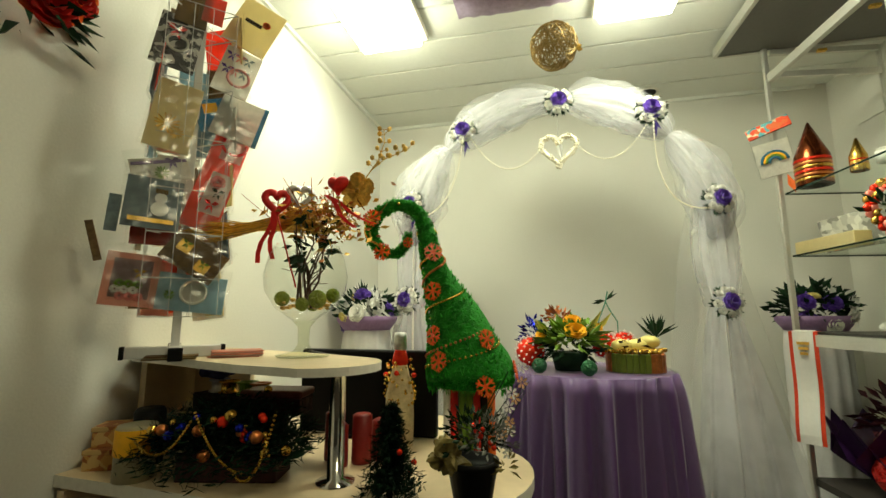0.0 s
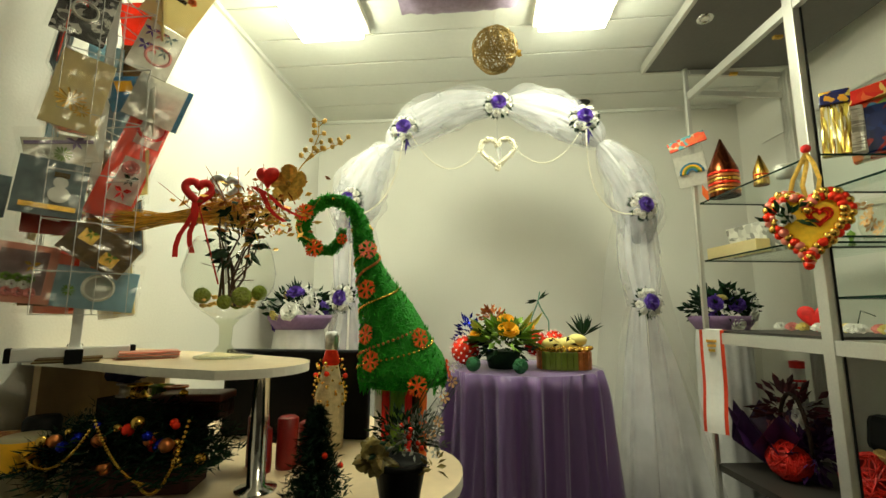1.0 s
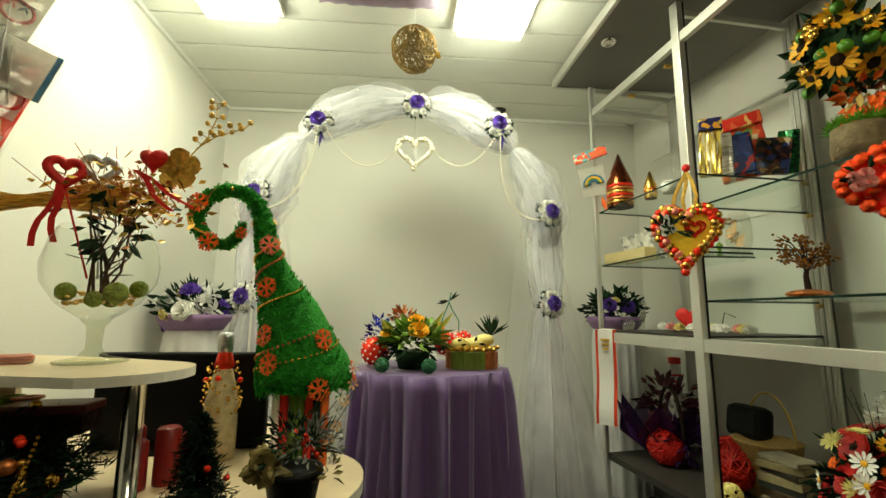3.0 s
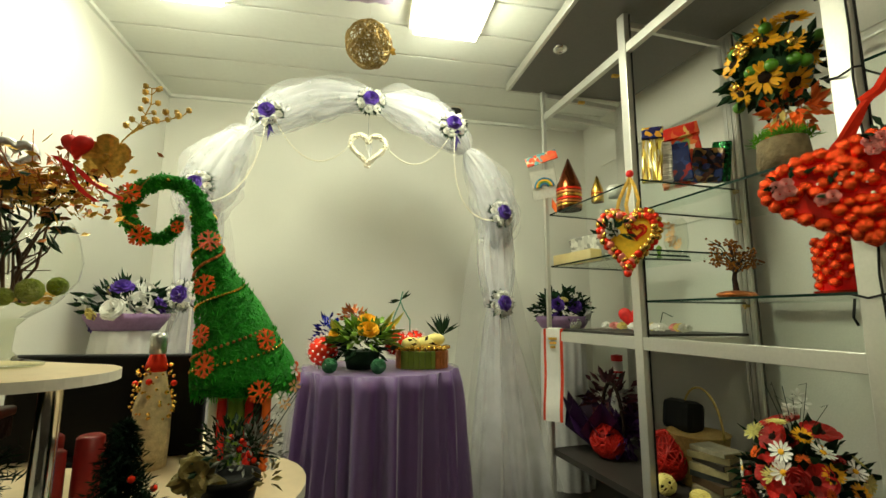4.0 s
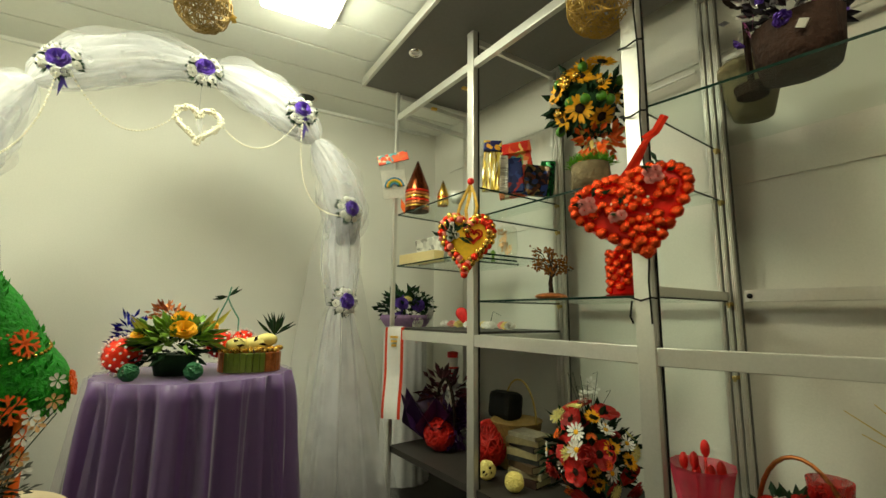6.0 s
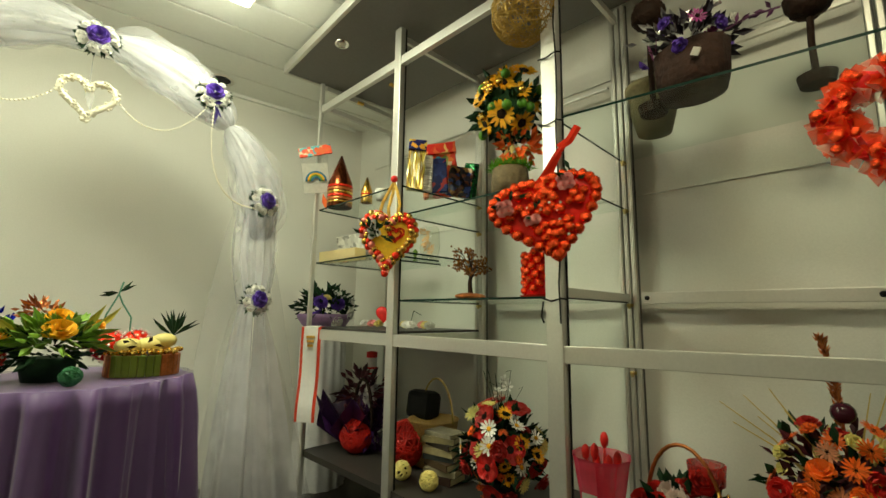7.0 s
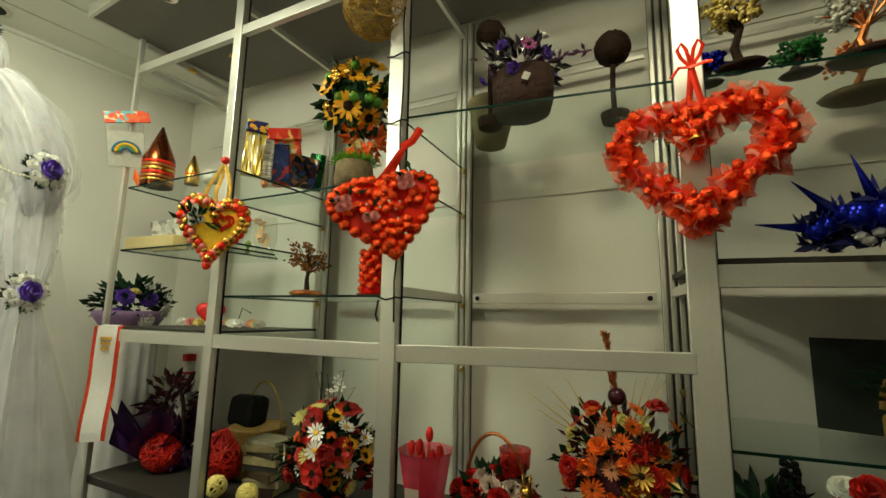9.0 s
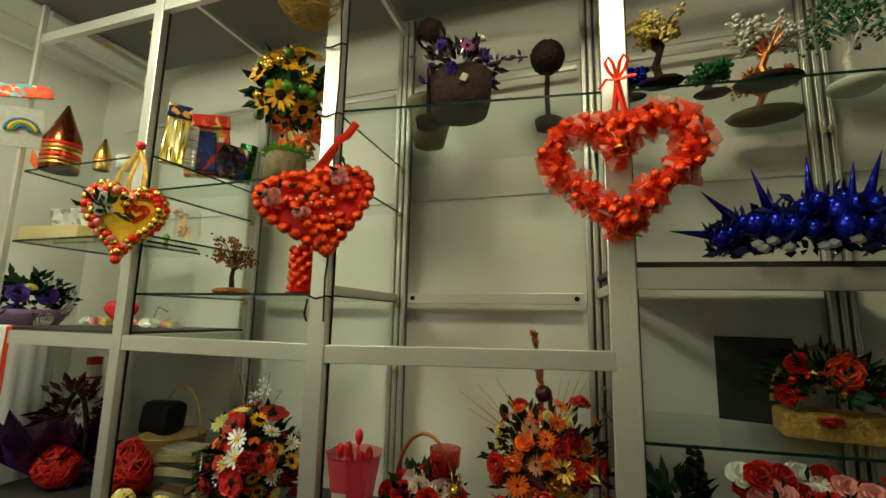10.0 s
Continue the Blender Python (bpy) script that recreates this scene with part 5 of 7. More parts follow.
motif(made[8], "wreath", 0.01, 0.085, 0.033, RED, "ring", "red bead ring")
motif(made[8], "daisy", 0.0, 0.08, 0.024, WHITE, "daisy")
motif(made[8], "centre", 0.0, 0.08, 0.007, RED, "disc")
motif(made[8], "bow", -0.015, 0.165, 0.04, RED, "bow", "red ribbon bow")
motif(made[8], "panel", 0.012, -0.08, (0.06, 0.13), PAPER["white"], "band", "white picture panel")
motif(made[8], "flower", 0.005, -0.045, 0.02, PINK)
motif(made[8], "leaf", 0.015, -0.075, 0.02, LEAF, "bow")
motif(made[8], "red_flower", 0.01, -0.115, 0.022, RED, "bow")
motif(made[9], "edge", 0.06, 0.0, (0.012, 0.14), PAPER["sky"], "band", "blue edge")
motif(made[10], "gate", -0.01, 0.01, (0.05, 0.012), BROWN, "band")
motif(made[10], "flower", 0.025, 0.025, 0.012, ORANGE_PETAL)
for i in range(6):
    motif(made[11], "butterfly", -0.03 + 0.024 * (i % 3), 0.05 - 0.05 * (i // 3), 0.02, (VIOLET, PINK, PAPER["slate"])[i % 3], "bow")
motif(made[11], "wreath", 0.01, -0.02, 0.03, PINK, "ring")
motif(made[16], "yellow_patch", -0.01, 0.02, (0.04, 0.03), YELLOW, "band")
t = thing("card_stack", (-0.86, 1.10, CZ), "small stack of pink greeting cards lying on the counter", "greeting cards")
for i in range(5):
    bm = bmesh.new()
    box(bm, (0.004 * (i % 3), 0.003 * (i % 2), 0.002 + 0.0035 * i), (0.13, 0.09, 0.003), pose(0, 0, 0, 0, 0, 30 + 3 * i))
    part("card", bm, (PAPER["pink"], PAPER["white"])[i % 2], t)
t = thing("card_stack", (-0.97, 0.985, CZ), "stack of brown cards under the rack edge", "greeting cards")
for i in range(3):
    bm = bmesh.new()
    box(bm, (0.004 * i, 0, 0.002 + 0.0035 * i), (0.12, 0.06, 0.003), pose(0, 0, 0, 0, 0, 42))
    part("card", bm, (PAPER["brown"], PAPER["beige"])[i % 2], t)

# ---- flower builders ----
MESHES = {}


def bloom(parent, kind, petal, centre, p, d, r, name=None, lab=""):
    """One flower head, sharing its mesh with its like."""
    key = (kind, petal.name, centre.name)
    if key not in MESHES:
        rg = random.Random(len(MESHES) + 50)
        b = bmesh.new()
        if kind == "rose":
            rose(b, (0, 0, 0), (0, 0, 1), 1.0, rg)
        elif kind == "poppy":
            for k in range(2):
                daisy(b, (0, 0, 0.06 * k), (0, 0, 1.0), 1.0 - 0.15 * k, rg, 6, 0.95)
        elif kind == "sunflower":
            for k in range(2):
                daisy(b, (0, 0, 0.05 * k), (0, 0, 1), 1.0 - 0.12 * k, rg, 15, 0.26)
        elif kind == "gerbera":
            for k in range(3):
                daisy(b, (0, 0, 0.08 * k), (0, 0, 1), 1.0 - 0.2 * k, rg, 17, 0.2)
        else:
            daisy(b, (0, 0, 0), (0, 0, 1), 1.0, rg, 12, 0.3)
        nf = len(b.faces)
        if kind != "rose":
            ball(b, (0, 0, 0.07), 0.30 if kind != "sunflower" else 0.42, 1, (1, 1, 0.45))
        b.faces.ensure_lookup_table()
        for f in b.faces[nf:]:
            f.material_index = 1
        me = bpy.data.meshes.new(kind)
        b.normal_update()
        b.to_mesh(me)
        b.free()
        me.materials.append(petal)
        me.materials.append(centre)
        MESHES[key] = me
    ob = new(name or kind, MESHES[key])
    ob.parent = parent
    q = Vector(d).to_track_quat("Z", "Y").to_matrix().to_4x4()
    ob.matrix_basis = Matrix.Translation(p) @ q @ Matrix.Rotation(hash_turn(p), 4, "Z") @ Matrix.Diagonal((r, r, r, 1))
    if lab:
        ob["label"] = lab
    return ob


def hash_turn(p):
    return (abs(p[0]) * 137.7 + abs(p[1]) * 71.3 + abs(p[2]) * 37.1) % 6.28


def foliage(parent, c, r, n, size, m, seed, zmin=-0.3, squash=1.0, name="leaves"):
    b = bmesh.new()
    leaves(b, c, r, n, random.Random(seed), size, zmin, squash)
    return part(name, b, m, parent)


def scatter(parent, seed, c, r, items, face=(-1, -0.6, 0.4), spread=0.9):
    """Blooms over the side of a ball that faces the room."""
    rg = random.Random(seed)
    c, face = Vector(c), Vector(face).normalized()
    spots = []
    for kind, petal, centre, count, size in items:
        for _ in range(count):
            best = None
            for _ in range(14):
                d = (face + rnd_dir(rg) * spread).normalized()
                gap = min([(d - s).length for s in spots] or [9])
                if best is None or gap > best[0]:
                    best = (gap, d)
            d = best[1]
            spots.append(d)
            p = c + Vector((d.x * r[0], d.y * r[1], d.z * r[2])) * rg.uniform(0.72, 1.1)
            d = (d + rnd_dir(rg) * 0.45).normalized()
            bloom(parent, kind, petal, centre, p, d, size * rg.uniform(0.85, 1.15))


# ---- goods on the round table ----
fl = thing("flower_basket", (0.075, 1.93, TZ + 0.006), "green basket arrangement of yellow roses and lilies on the table", "flowers")
bm = bmesh.new()
lathe(bm, [(0, 0), (0.06, 0), (0.075, 0.08), (0.07, 0.085), (0, 0.08)], 20)
part("basket", bm, LEAF, fl, "dark green basket", True)
foliage(fl, (0, 0, 0.10), 0.125, 90, 0.05, LEAF, 3, -0.5, 0.8)
foliage(fl, (0, -0.01, 0.14), 0.13, 230, 0.06, LEAF_LIGHT, 4, -0.2, 0.7, "fresh_leaves")
fl.scale = (1, 1, 0.84)
for p, r in (((0.02, -0.11, 0.19), 0.042), ((0.015, -0.03, 0.235), 0.036), ((-0.11, -0.04, 0.17), 0.028), ((0.11, -0.02, 0.205), 0.024), ((-0.03, 0.05, 0.22), 0.026)):
    bloom(fl, "rose", YELLOW, YELLOW, p, (p[0], p[1] - 0.1, 0.15), r, "yellow_rose")
BUD = mat("yellow_green_bud", (0.65, 0.60, 0.08), 0.5, rand=0.2)
for p, d in (((-0.06, -0.05, 0.15), (-0.8, -0.2, 1)), ((-0.075, -0.02, 0.13), (-0.5, -0.2, 0.8)), ((0.07, -0.03, 0.17), (0.5, -0.1, 1)), ((0.10, 0.0, 0.17), (0.6, 0, 0.9))):
    bm = bmesh.new()
    blade(bm, p, d, 0.13, 0.022, 0.3, (0, -1, 0))
    part("lily_bud", bm, BUD, fl, "yellow lily bud")


def sphere_of(name, loc, r, m, n, size, label, cat, core=None, seed=1, group=""):
    """A ball covered with small round wrapped pieces."""
    t = thing(name, loc, label, cat, group)
    b = bmesh.new()
    ball(b, (0, 0, 0), r * 0.93, 2)
    part("core", b, core or m, t, "", True)
    b = bmesh.new()
    for i in range(n):
        z = 1 - 2 * (i + 0.5) / n
        a = i * 2.39996
        q = math.sqrt(1 - z * z)
        ball(b, (r * q * math.cos(a), r * q * math.sin(a), r * z), size, 1, (1, 1, 1))
    part("bead_cluster", b, m, t)
    return t


DOT = mat("white_dot", (0.8, 0.75, 0.7), 0.4)
sphere_of("dotted_red_ball", (-0.085, 1.98, TZ + 0.072), 0.068, DOT, 90, 0.005, "red ball with white dots on the table", "ornament", RED_FOIL)
sphere_of("dotted_red_ball", (0.225, 2.06, TZ + 0.10), 0.06, DOT, 80, 0.005, "red dotted ball behind the fruit basket", "ornament", RED_FOIL)
sphere_of("dotted_red_ball", (0.31, 2.10, TZ + 0.105), 0.055, DOT, 70, 0.005, "red dotted ball behind the fruit basket", "ornament", RED_FOIL)
t = thing("squash_stem", (0.24, 2.06, TZ + 0.15), "thin green wire loop with a leaf over the red balls", "ornament")
bm = bmesh.new()
tube(bm, [(-0.04, 0, 0), (-0.03, 0, 0.06), (-0.005, 0, 0.12), (0.0, 0, 0.135)], 0.003, 5)
tube(bm, [(0.045, 0, 0), (0.045, 0, 0.05), (0.015, 0, 0.10), (0.0, 0, 0.135), (0.01, 0, 0.18)], 0.003, 5)
part("wire_loop", bm, mat("green_wire", (0.10, 0.30, 0.20), 0.5), t)
bm = bmesh.new()
for d in ((-1, 0, -0.2), (1, 0, 0.6), (-0.5, -.3, 0.0), (0.7, 0, 0.9)):
    blade(bm, (0, 0, 0.14), d, 0.06, 0.018, 0.2)
part("leaf", bm, LEAF, t)


def rattan(name, loc, r, m, label, n=34, seed=2, wire=0.0022, cat="ornament ball", group=""):
    """A ball wound from thin strands."""
    rg = random.Random(seed)
    t = thing(name, loc, label, cat, group)
    b = bmesh.new()
    for _ in range(n):
        ax = rnd_dir(rg)
        u = ax.orthogonal().normalized()
        w = ax.cross(u)
        off = rg.uniform(-0.5, 0.5)
        q = math.sqrt(1 - off * off)
        ww = rg.uniform(0.02, 0.06)
        tube(b, [r * (q * (math.cos(a * 0.2094) * u + math.sin(a * 0.2094) * w) + off * ax) * (1 + ww * math.sin(a * 0.7)) for a in range(30)], wire, 4, closed=True)
    part("strand_weave", b, m, t)
    return t


GREEN_BALL = mat("green_rattan", (0.02, 0.14, 0.05), 0.5)
for x, y in ((-0.045, 1.80), (0.135, 1.755)):
    rattan("green_rattan_ball", (x, y, TZ + 0.033), 0.026, GREEN_BALL, "small green rattan ball on the table", 22, int(x * 100) + 9, 0.003, group="green rattan balls")
t = thing("fruit_basket", (0.325, 1.93, TZ + 0.006), "oval basket of wrapped sweets and fruit with pineapple crown", "basket")
for i in range(30):
    a = 2 * math.pi * i / 30
    bm = bmesh.new()
    box(bm, (0.105 * math.cos(a), 0.08 * math.sin(a), 0.036), (0.022, 0.012, 0.072), pose(0, 0, 0, 0, 0, math.degrees(a) + 90), 0.004)
    part("wafer", bm, (mat("green_wrapper", (0.16, 0.22, 0.03), 0.3, 0.3) if i == 0 else bpy.data.materials["green_wrapper"]) if (i < 2 or i > 17) and i < 25 or i == 0 else COPPER, t)
bm = bmesh.new()
rg = random.Random(7)
for _ in range(130):
    a, q = rg.uniform(0, 6.28), math.sqrt(rg.random())
    ball(bm, (0.115 * q * math.cos(a), 0.09 * q * math.sin(a), 0.075 + 0.012 * rg.random()), 0.009, 1)
part("gold_sweets", bm, GOLD, t)
CREAM = mat("cream_fruit", (0.78, 0.66, 0.22), 0.45, vary=0.1)
for x, y, z, r in ((-0.05, -0.02, 0.10, 0.034), (0.01, -0.01, 0.10, 0.036), (0.055, 0.0, 0.115, 0.034)):
    bm = bmesh.new()
    ball(bm, (x, y, z), r, 2, (1.25, 1, 0.8))
    part("fruit", bm, CREAM, t, "", True)
foliage(t, (-0.01, -0.05, 0.10), 0.05, 16, 0.035, BROWN, 9)
bm = bmesh.new()
for i in range(15):
    a = i * 2.4
    s = 0.25 + 0.75 * (i % 7) / 7
    blade(bm, (0.085, 0.02, 0.13), (math.cos(a) * s, math.sin(a) * s, 1.1 - 0.7 * s), 0.10, 0.016, 0.3)
part("pineapple_crown", bm, LEAF, t, "dark green pineapple crown")
t = thing("dried_bouquet", (0.0, 2.09, TZ + 0.006), "bouquet of dried copper leaves and blue foil behind the flowers", "flowers")
foliage(t, (0.03, 0, 0.205), 0.065, 70, 0.034, COPPER, 12, -0.3, 0.7, "copper_leaves")
foliage(t, (-0.07, 0, 0.12), 0.075, 80, 0.04, BLUE_FOIL, 13, -0.6, 1.3, "blue_foil")

# ---- hanging rattan balls, pillow and vent ----
GOLDW = mat("gold_thread", (0.30, 0.20, 0.06), 0.5, 0.4, vary=0.3)
b1 = rattan("hanging_rattan_ball", (0.06, 1.84, 2.165), 0.098, GOLDW, "open gold thread ball hanging from the ceiling", 44, 4, 0.0024)
bm = bmesh.new()
tube(bm, [(0, 0, 0.09), (0.005, 0, 0.24)], 0.0008, 4)
part("thread", bm, EDGE, b1)
bm = bmesh.new()
blade(bm, (0.09, -0.02, -0.035), (1, 0, 0.4), 0.03, 0.025, 0.2)
blade(bm, (0.09, -0.02, -0.035), (1, 0, -0.5), 0.03, 0.025, 0.2)
part("bow", bm, GOLD_DULL, b1)
b2 = rattan("hanging_rattan_ball", (1.20, 0.945, 2.02), 0.105, mat("fine_gold_thread", (0.40, 0.25, 0.05), 0.4, 0.5), "fine gold wire ball hanging by the shelving post", 75, 6, 0.0014)
bm = bmesh.new()
tube(bm, [(0, 0, 0.10), (0, 0, 0.32)], 0.0008, 4)
part("thread", bm, EDGE, b2)
t = thing("ring_pillow", (-0.10, 1.76, 2.36), "lilac tulle ring pillow hanging under the ceiling", "pillow")
bm = bmesh.new()
bmesh.ops.create_grid(bm, x_segments=14, y_segments=8, size=1)
for v in bm.verts:
    e = (1 - abs(v.co.x) ** 4) * (1 - abs(v.co.y) ** 4)
    v.co = Vector((v.co.x * 0.26, v.co.y * 0.07, -0.03 * e + 0.004 * math.sin(v.co.x * 20)))
part("cover", bm, mat("lilac_satin", (0.42, 0.33, 0.47), 0.4, vary=0.15, scale=30), t, "", True)
t = thing("ceiling_vent", (0.655, 2.86, HEIGHT), "round dark ceiling vent with a pale ring", "vent")
bm = bmesh.new()
lathe(bm, [(0.05, 0), (0.07, -0.006), (0.072, 0)], 24)
part("ring", bm, EDGE, t, "", True)
bm = bmesh.new()
lathe(bm, [(0, -0.002), (0.052, -0.002)], 24)
part("grille", bm, BLACK, t)


# ---- flower planters on pedestals beside the arch ----
def planter(loc, seed, label):
    t = thing("flower_planter", loc, label, "planter", "planters beside the arch")
    b = bmesh.new()
    lathe(b, [(0.0, 0), (0.13, 0), (0.165, 0.05), (0.17, 0.075), (0.0, 0.07)], 24)
    part("bowl", b, mat("lilac_band", (0.33, 0.20, 0.40), 0.6, vary=0.2), t, "lilac wrapped bowl", True)
    foliage(t, (0, 0, 0.10), 0.18, 220, 0.06, LEAF, seed, -0.2, 0.75)
    scatter(t, seed, (0, -0.02, 0.10), (0.15, 0.14, 0.12), [("rose", VIOLET, VIOLET, 5, 0.042), ("rose", WHITE, WHITE, 6, 0.045), ("rose", CREAM, CREAM, 2, 0.035)], (0, -1, 0.5), 1.1)
    return t


def pedestal(loc, h, label):
    t = thing("pedestal", loc, label, "pedestal", "pedestals")
    b = bmesh.new()
    n = 60
    rows = []
    for z, r in ((h, 0.02), (h, 0.125), (h * 0.9, 0.135), (h * 0.4, 0.14), (0, 0.16)):
        rows.append([b.verts.new((r * (1 + 0.04 * math.sin(15 * 2 * math.pi * j / n)) * math.cos(2 * math.pi * j / n), r * (1 + 0.04 * math.sin(15 * 2 * math.pi * j / n)) * math.sin(2 * math.pi * j / n), z)) for j in range(n)])
    for A, B in zip(rows, rows[1:]):
        for j in range(n):
            b.faces.new((A[j], A[(j + 1) % n], B[(j + 1) % n], B[j]))
    part("drape", b, mat("white_drape", (0.72, 0.71, 0.70), 0.7, vary=0.06), t, "white gathered cloth", True)


pedestal((-1.00, 2.35, 0), 0.92, "draped white pedestal beside the arch")
planter((-1.00, 2.35, 0.922), 31, "bowl of violet and white artificial roses on a draped pedestal")
pedestal((1.33, 2.70, 0), 0.92, "draped white pedestal in the corner")
planter((1.33, 2.70, 0.922), 37, "bowl of violet and white roses on a pedestal in the corner")
t = thing("draped_stand", (-0.88, 2.72, 0), "thin stand draped in grey tulle beside the arch", "stand")
bm = bmesh.new()
tube(bm, [(0, 0, 0), (0, 0, 1.33)], 0.008, 8)
tube(bm, [(-0.05, 0, 1.34), (0.05, 0, 1.34)], 0.006, 6)
part("pole", bm, CHROME, t)
bm = bmesh.new()
rows = []
for i in range(12):
    u = i / 11
    rows.append([bm.verts.new(((0.02 + 0.15 * u ** 0.7) * (1 + 0.15 * math.sin(7 * a) + 0.1 * math.sin(11 * a)) * math.cos(a), (0.02 + 0.13 * u ** 0.7) * (1 + 0.15 * math.sin(7 * a)) * math.sin(a), 1.29 - 1.27 * u)) for a in [2 * math.pi * j / 40 for j in range(40)]])
for A, B in zip(rows, rows[1:]):
    for j in range(40):
        bm.faces.new((A[j], A[(j + 1) % 40], B[(j + 1) % 40], B[j]))
part("tulle", bm, gauze("grey_tulle", (0.6, 0.55, 0.55), 0.45, 20), t, "grey tulle", True)


# ---- hearts hung on the shelving posts ----
def facing(p, tilt=0.0, lean=0.0, aim=(0.12, 0.03)):
    """A pose at p whose -y side faces the point aim in plan."""
    yaw = math.degrees(math.atan2(-(p[0] - aim[0]), p[1] - aim[1]))
    return pose(*p, lean, tilt, yaw)


def hung(name, p, label, tilt=0.0, cat="heart ornament", lean=0.0, aim=(0.12, 0.03)):
    t = new(name)
    t.matrix_world = facing(p, tilt, lean, aim)
    return tagged(t, label, cat)


rg = random.Random(77)
t = hung("yellow_sweet_heart", (1.118, 1.63, 1.315), "yellow heart edged with red and gold sweets on a post", 4)
bm = bmesh.new()
heart_solid(bm, 0.112, 0.05, (0, 0, 0), 0.3)
for v in bm.verts:
    v.co.z *= 1.15
    v.co.x *= 0.9
part("heart_board", bm, mat("yellow_felt", (0.95, 0.62, 0.03), 0.7, vary=0.1, scale=60, bump=0.3), t, "yellow felt heart")
SWEET = [mat("pink_wrapper", (0.80, 0.22, 0.16), 0.3, 0.3, vary=0.2), RED_FOIL, GOLD, COPPER]
for i in range(46):
    a = 2 * math.pi * i / 46
    x, z = heart_xy(a)
    for k in range(2):
        bm = bmesh.new()
        ball(bm, ((0.112 - 0.018 * k) * x, -0.02 - 0.008 * k + rg.uniform(-.004, .004), (0.122 - 0.018 * k) * z * 1.15 + rg.uniform(-.003, .003)), 0.0155, 2, (1, 0.8, 1))
        part("sweet", bm, SWEET[(i + k * 2) % 3 if x < 0.2 else 2 if rg.random() < .7 else 1], t, "", True)
bm = bmesh.new()
heart_ring(bm, 0.034, 0.004, (0.03, -0.03, 0.02))
heart_ring(bm, 0.022, 0.004, (0.03, -0.03, 0.018))
part("bead_heart", bm, RED_FOIL, t, "red bead heart outline")
foliage(t, (-0.055, -0.028, 0.01), 0.055, 26, 0.045, LEAF, 15)
for i in range(8):
    bm = bmesh.new()
    rose(bm, (-0.06 + 0.022 * math.cos(i * 2.4) * math.sqrt(i / 8), -0.038, 0.028 + 0.034 * math.sin(i * 2.4) * math.sqrt(i / 8)), (0, -1, 0), 0.014, rg)
    part("white_rose", bm, WHITE, t)
foliage(t, (-0.05, -0.03, 0.01), 0.045, 16, 0.04, LEAF, 5)
bm = bmesh.new()
strip(bm, [(-0.05, -0.025, 0.08), (-0.038, -0.02, 0.15), (-0.015, -0.012, 0.21), (0.0, 0.0, 0.25)], 0.014)
strip(bm, [(0.0, -0.025, 0.06), (-0.012, -0.024, 0.13), (0.0, -0.01, 0.20), (0.0, 0.0, 0.25)], 0.014)
strip(bm, [(0.025, -0.025, 0.07), (0.034, -0.02, 0.15), (0.018, -0.012, 0.21), (0.0, 0.0, 0.25)], 0.013)
strip(bm, [(-0.02, -0.03, 0.09), (-0.05, -0.034, 0.10), (-0.085, -0.03, 0.085)], 0.016)
part("ribbon", bm, GOLD_DULL, t, "gold ribbon loop")
bm = bmesh.new()
ball(bm, (0, 0.0, 0.265), 0.016, 2)
part("red_bow", bm, RED, t)

t = hung("red_sweet_heart", (1.205, 0.865, 1.30), "large red heart covered with shiny wrapped sweets on a post", -14)
bm = bmesh.new()
heart_solid(bm, 0.165, 0.06, (0, 0, 0), 0.25, 60, 5, plump)
part("heart_board", bm, mat("red_satin", (0.75, 0.015, 0.006), 0.35, vary=0.15), t, "red satin heart")
MESH_CANDY = bpy.data.meshes.new("sweet")
b = bmesh.new()
bmesh.ops.create_icosphere(b, subdivisions=3, radius=1)
for v in b.verts:
    n3 = v.co.copy()
    v.co *= 0.98 + 0.22 * noise.noise(n3 * 1.9) + 0.22 * abs(noise.noise(n3 * 3.6 + Vector((3, 1, 7))))
for f in b.faces:
    f.smooth = True
b.to_mesh(MESH_CANDY)
b.free()
CANDY = mat("red_orange_foil", (0.97, 0.095, 0.024), 0.27, 0.95, vary=0.3, scale=3, fine=9, bump=0.3)
MESH_CANDY.materials.append(CANDY)


def candy(parent, p, r, squash=0.8):
    ob = new("sweet", MESH_CANDY)
    ob.parent = parent
    ob.matrix_basis = Matrix.Translation(p) @ Matrix.Rotation(hash_turn(p), 4, "Y") @ Matrix.Diagonal((r, r * squash, r, 1))


for i in range(34):
    x, z = plump(2 * math.pi * i / 34)
    candy(t, (0.155 * x, -0.027, 0.155 * z), 0.0165)
for i in range(60):
    a, q = i * 2.39996, math.sqrt((i + 0.5) / 60) * 0.80
    x, z = plump(a % (2 * math.pi))
    if (i * 7) % 10 < 6:
        candy(t, (0.155 * x * q, -0.036, 0.155 * z * q), rg.uniform(0.0125, 0.017))
for i in range(12):
    bm = bmesh.new()
    ball(bm, (rg.uniform(-.07, .07), -0.043, rg.uniform(-.08, .04)), 0.0045, 1)
    part("pearl", bm, PEARL, t, "", True)
for cx, cz in ((0.075, 0.075), (-0.115, 0.045), (-0.045, 0.0)):
    foliage(t, (cx + 0.015, -0.035, cz + 0.005), 0.035, 12, 0.035, LEAF, int(cx * 900) + 200)
    for k in range(4 if cz > 0.01 else 2):
        bm = bmesh.new()
        rose(bm, (cx - 0.012 + 0.02 * (k % 2), -0.052, cz - 0.01 + 0.02 * (k // 2)), (0, -1, 0.1), 0.015, rg)
        part("pink_rose", bm, PINK, t)
bm = bmesh.new()
strip(bm, [(-0.02, -0.03, 0.085), (0.02, -0.032, 0.115), (0.07, -0.03, 0.165), (0.115, -0.02, 0.205)], 0.018)
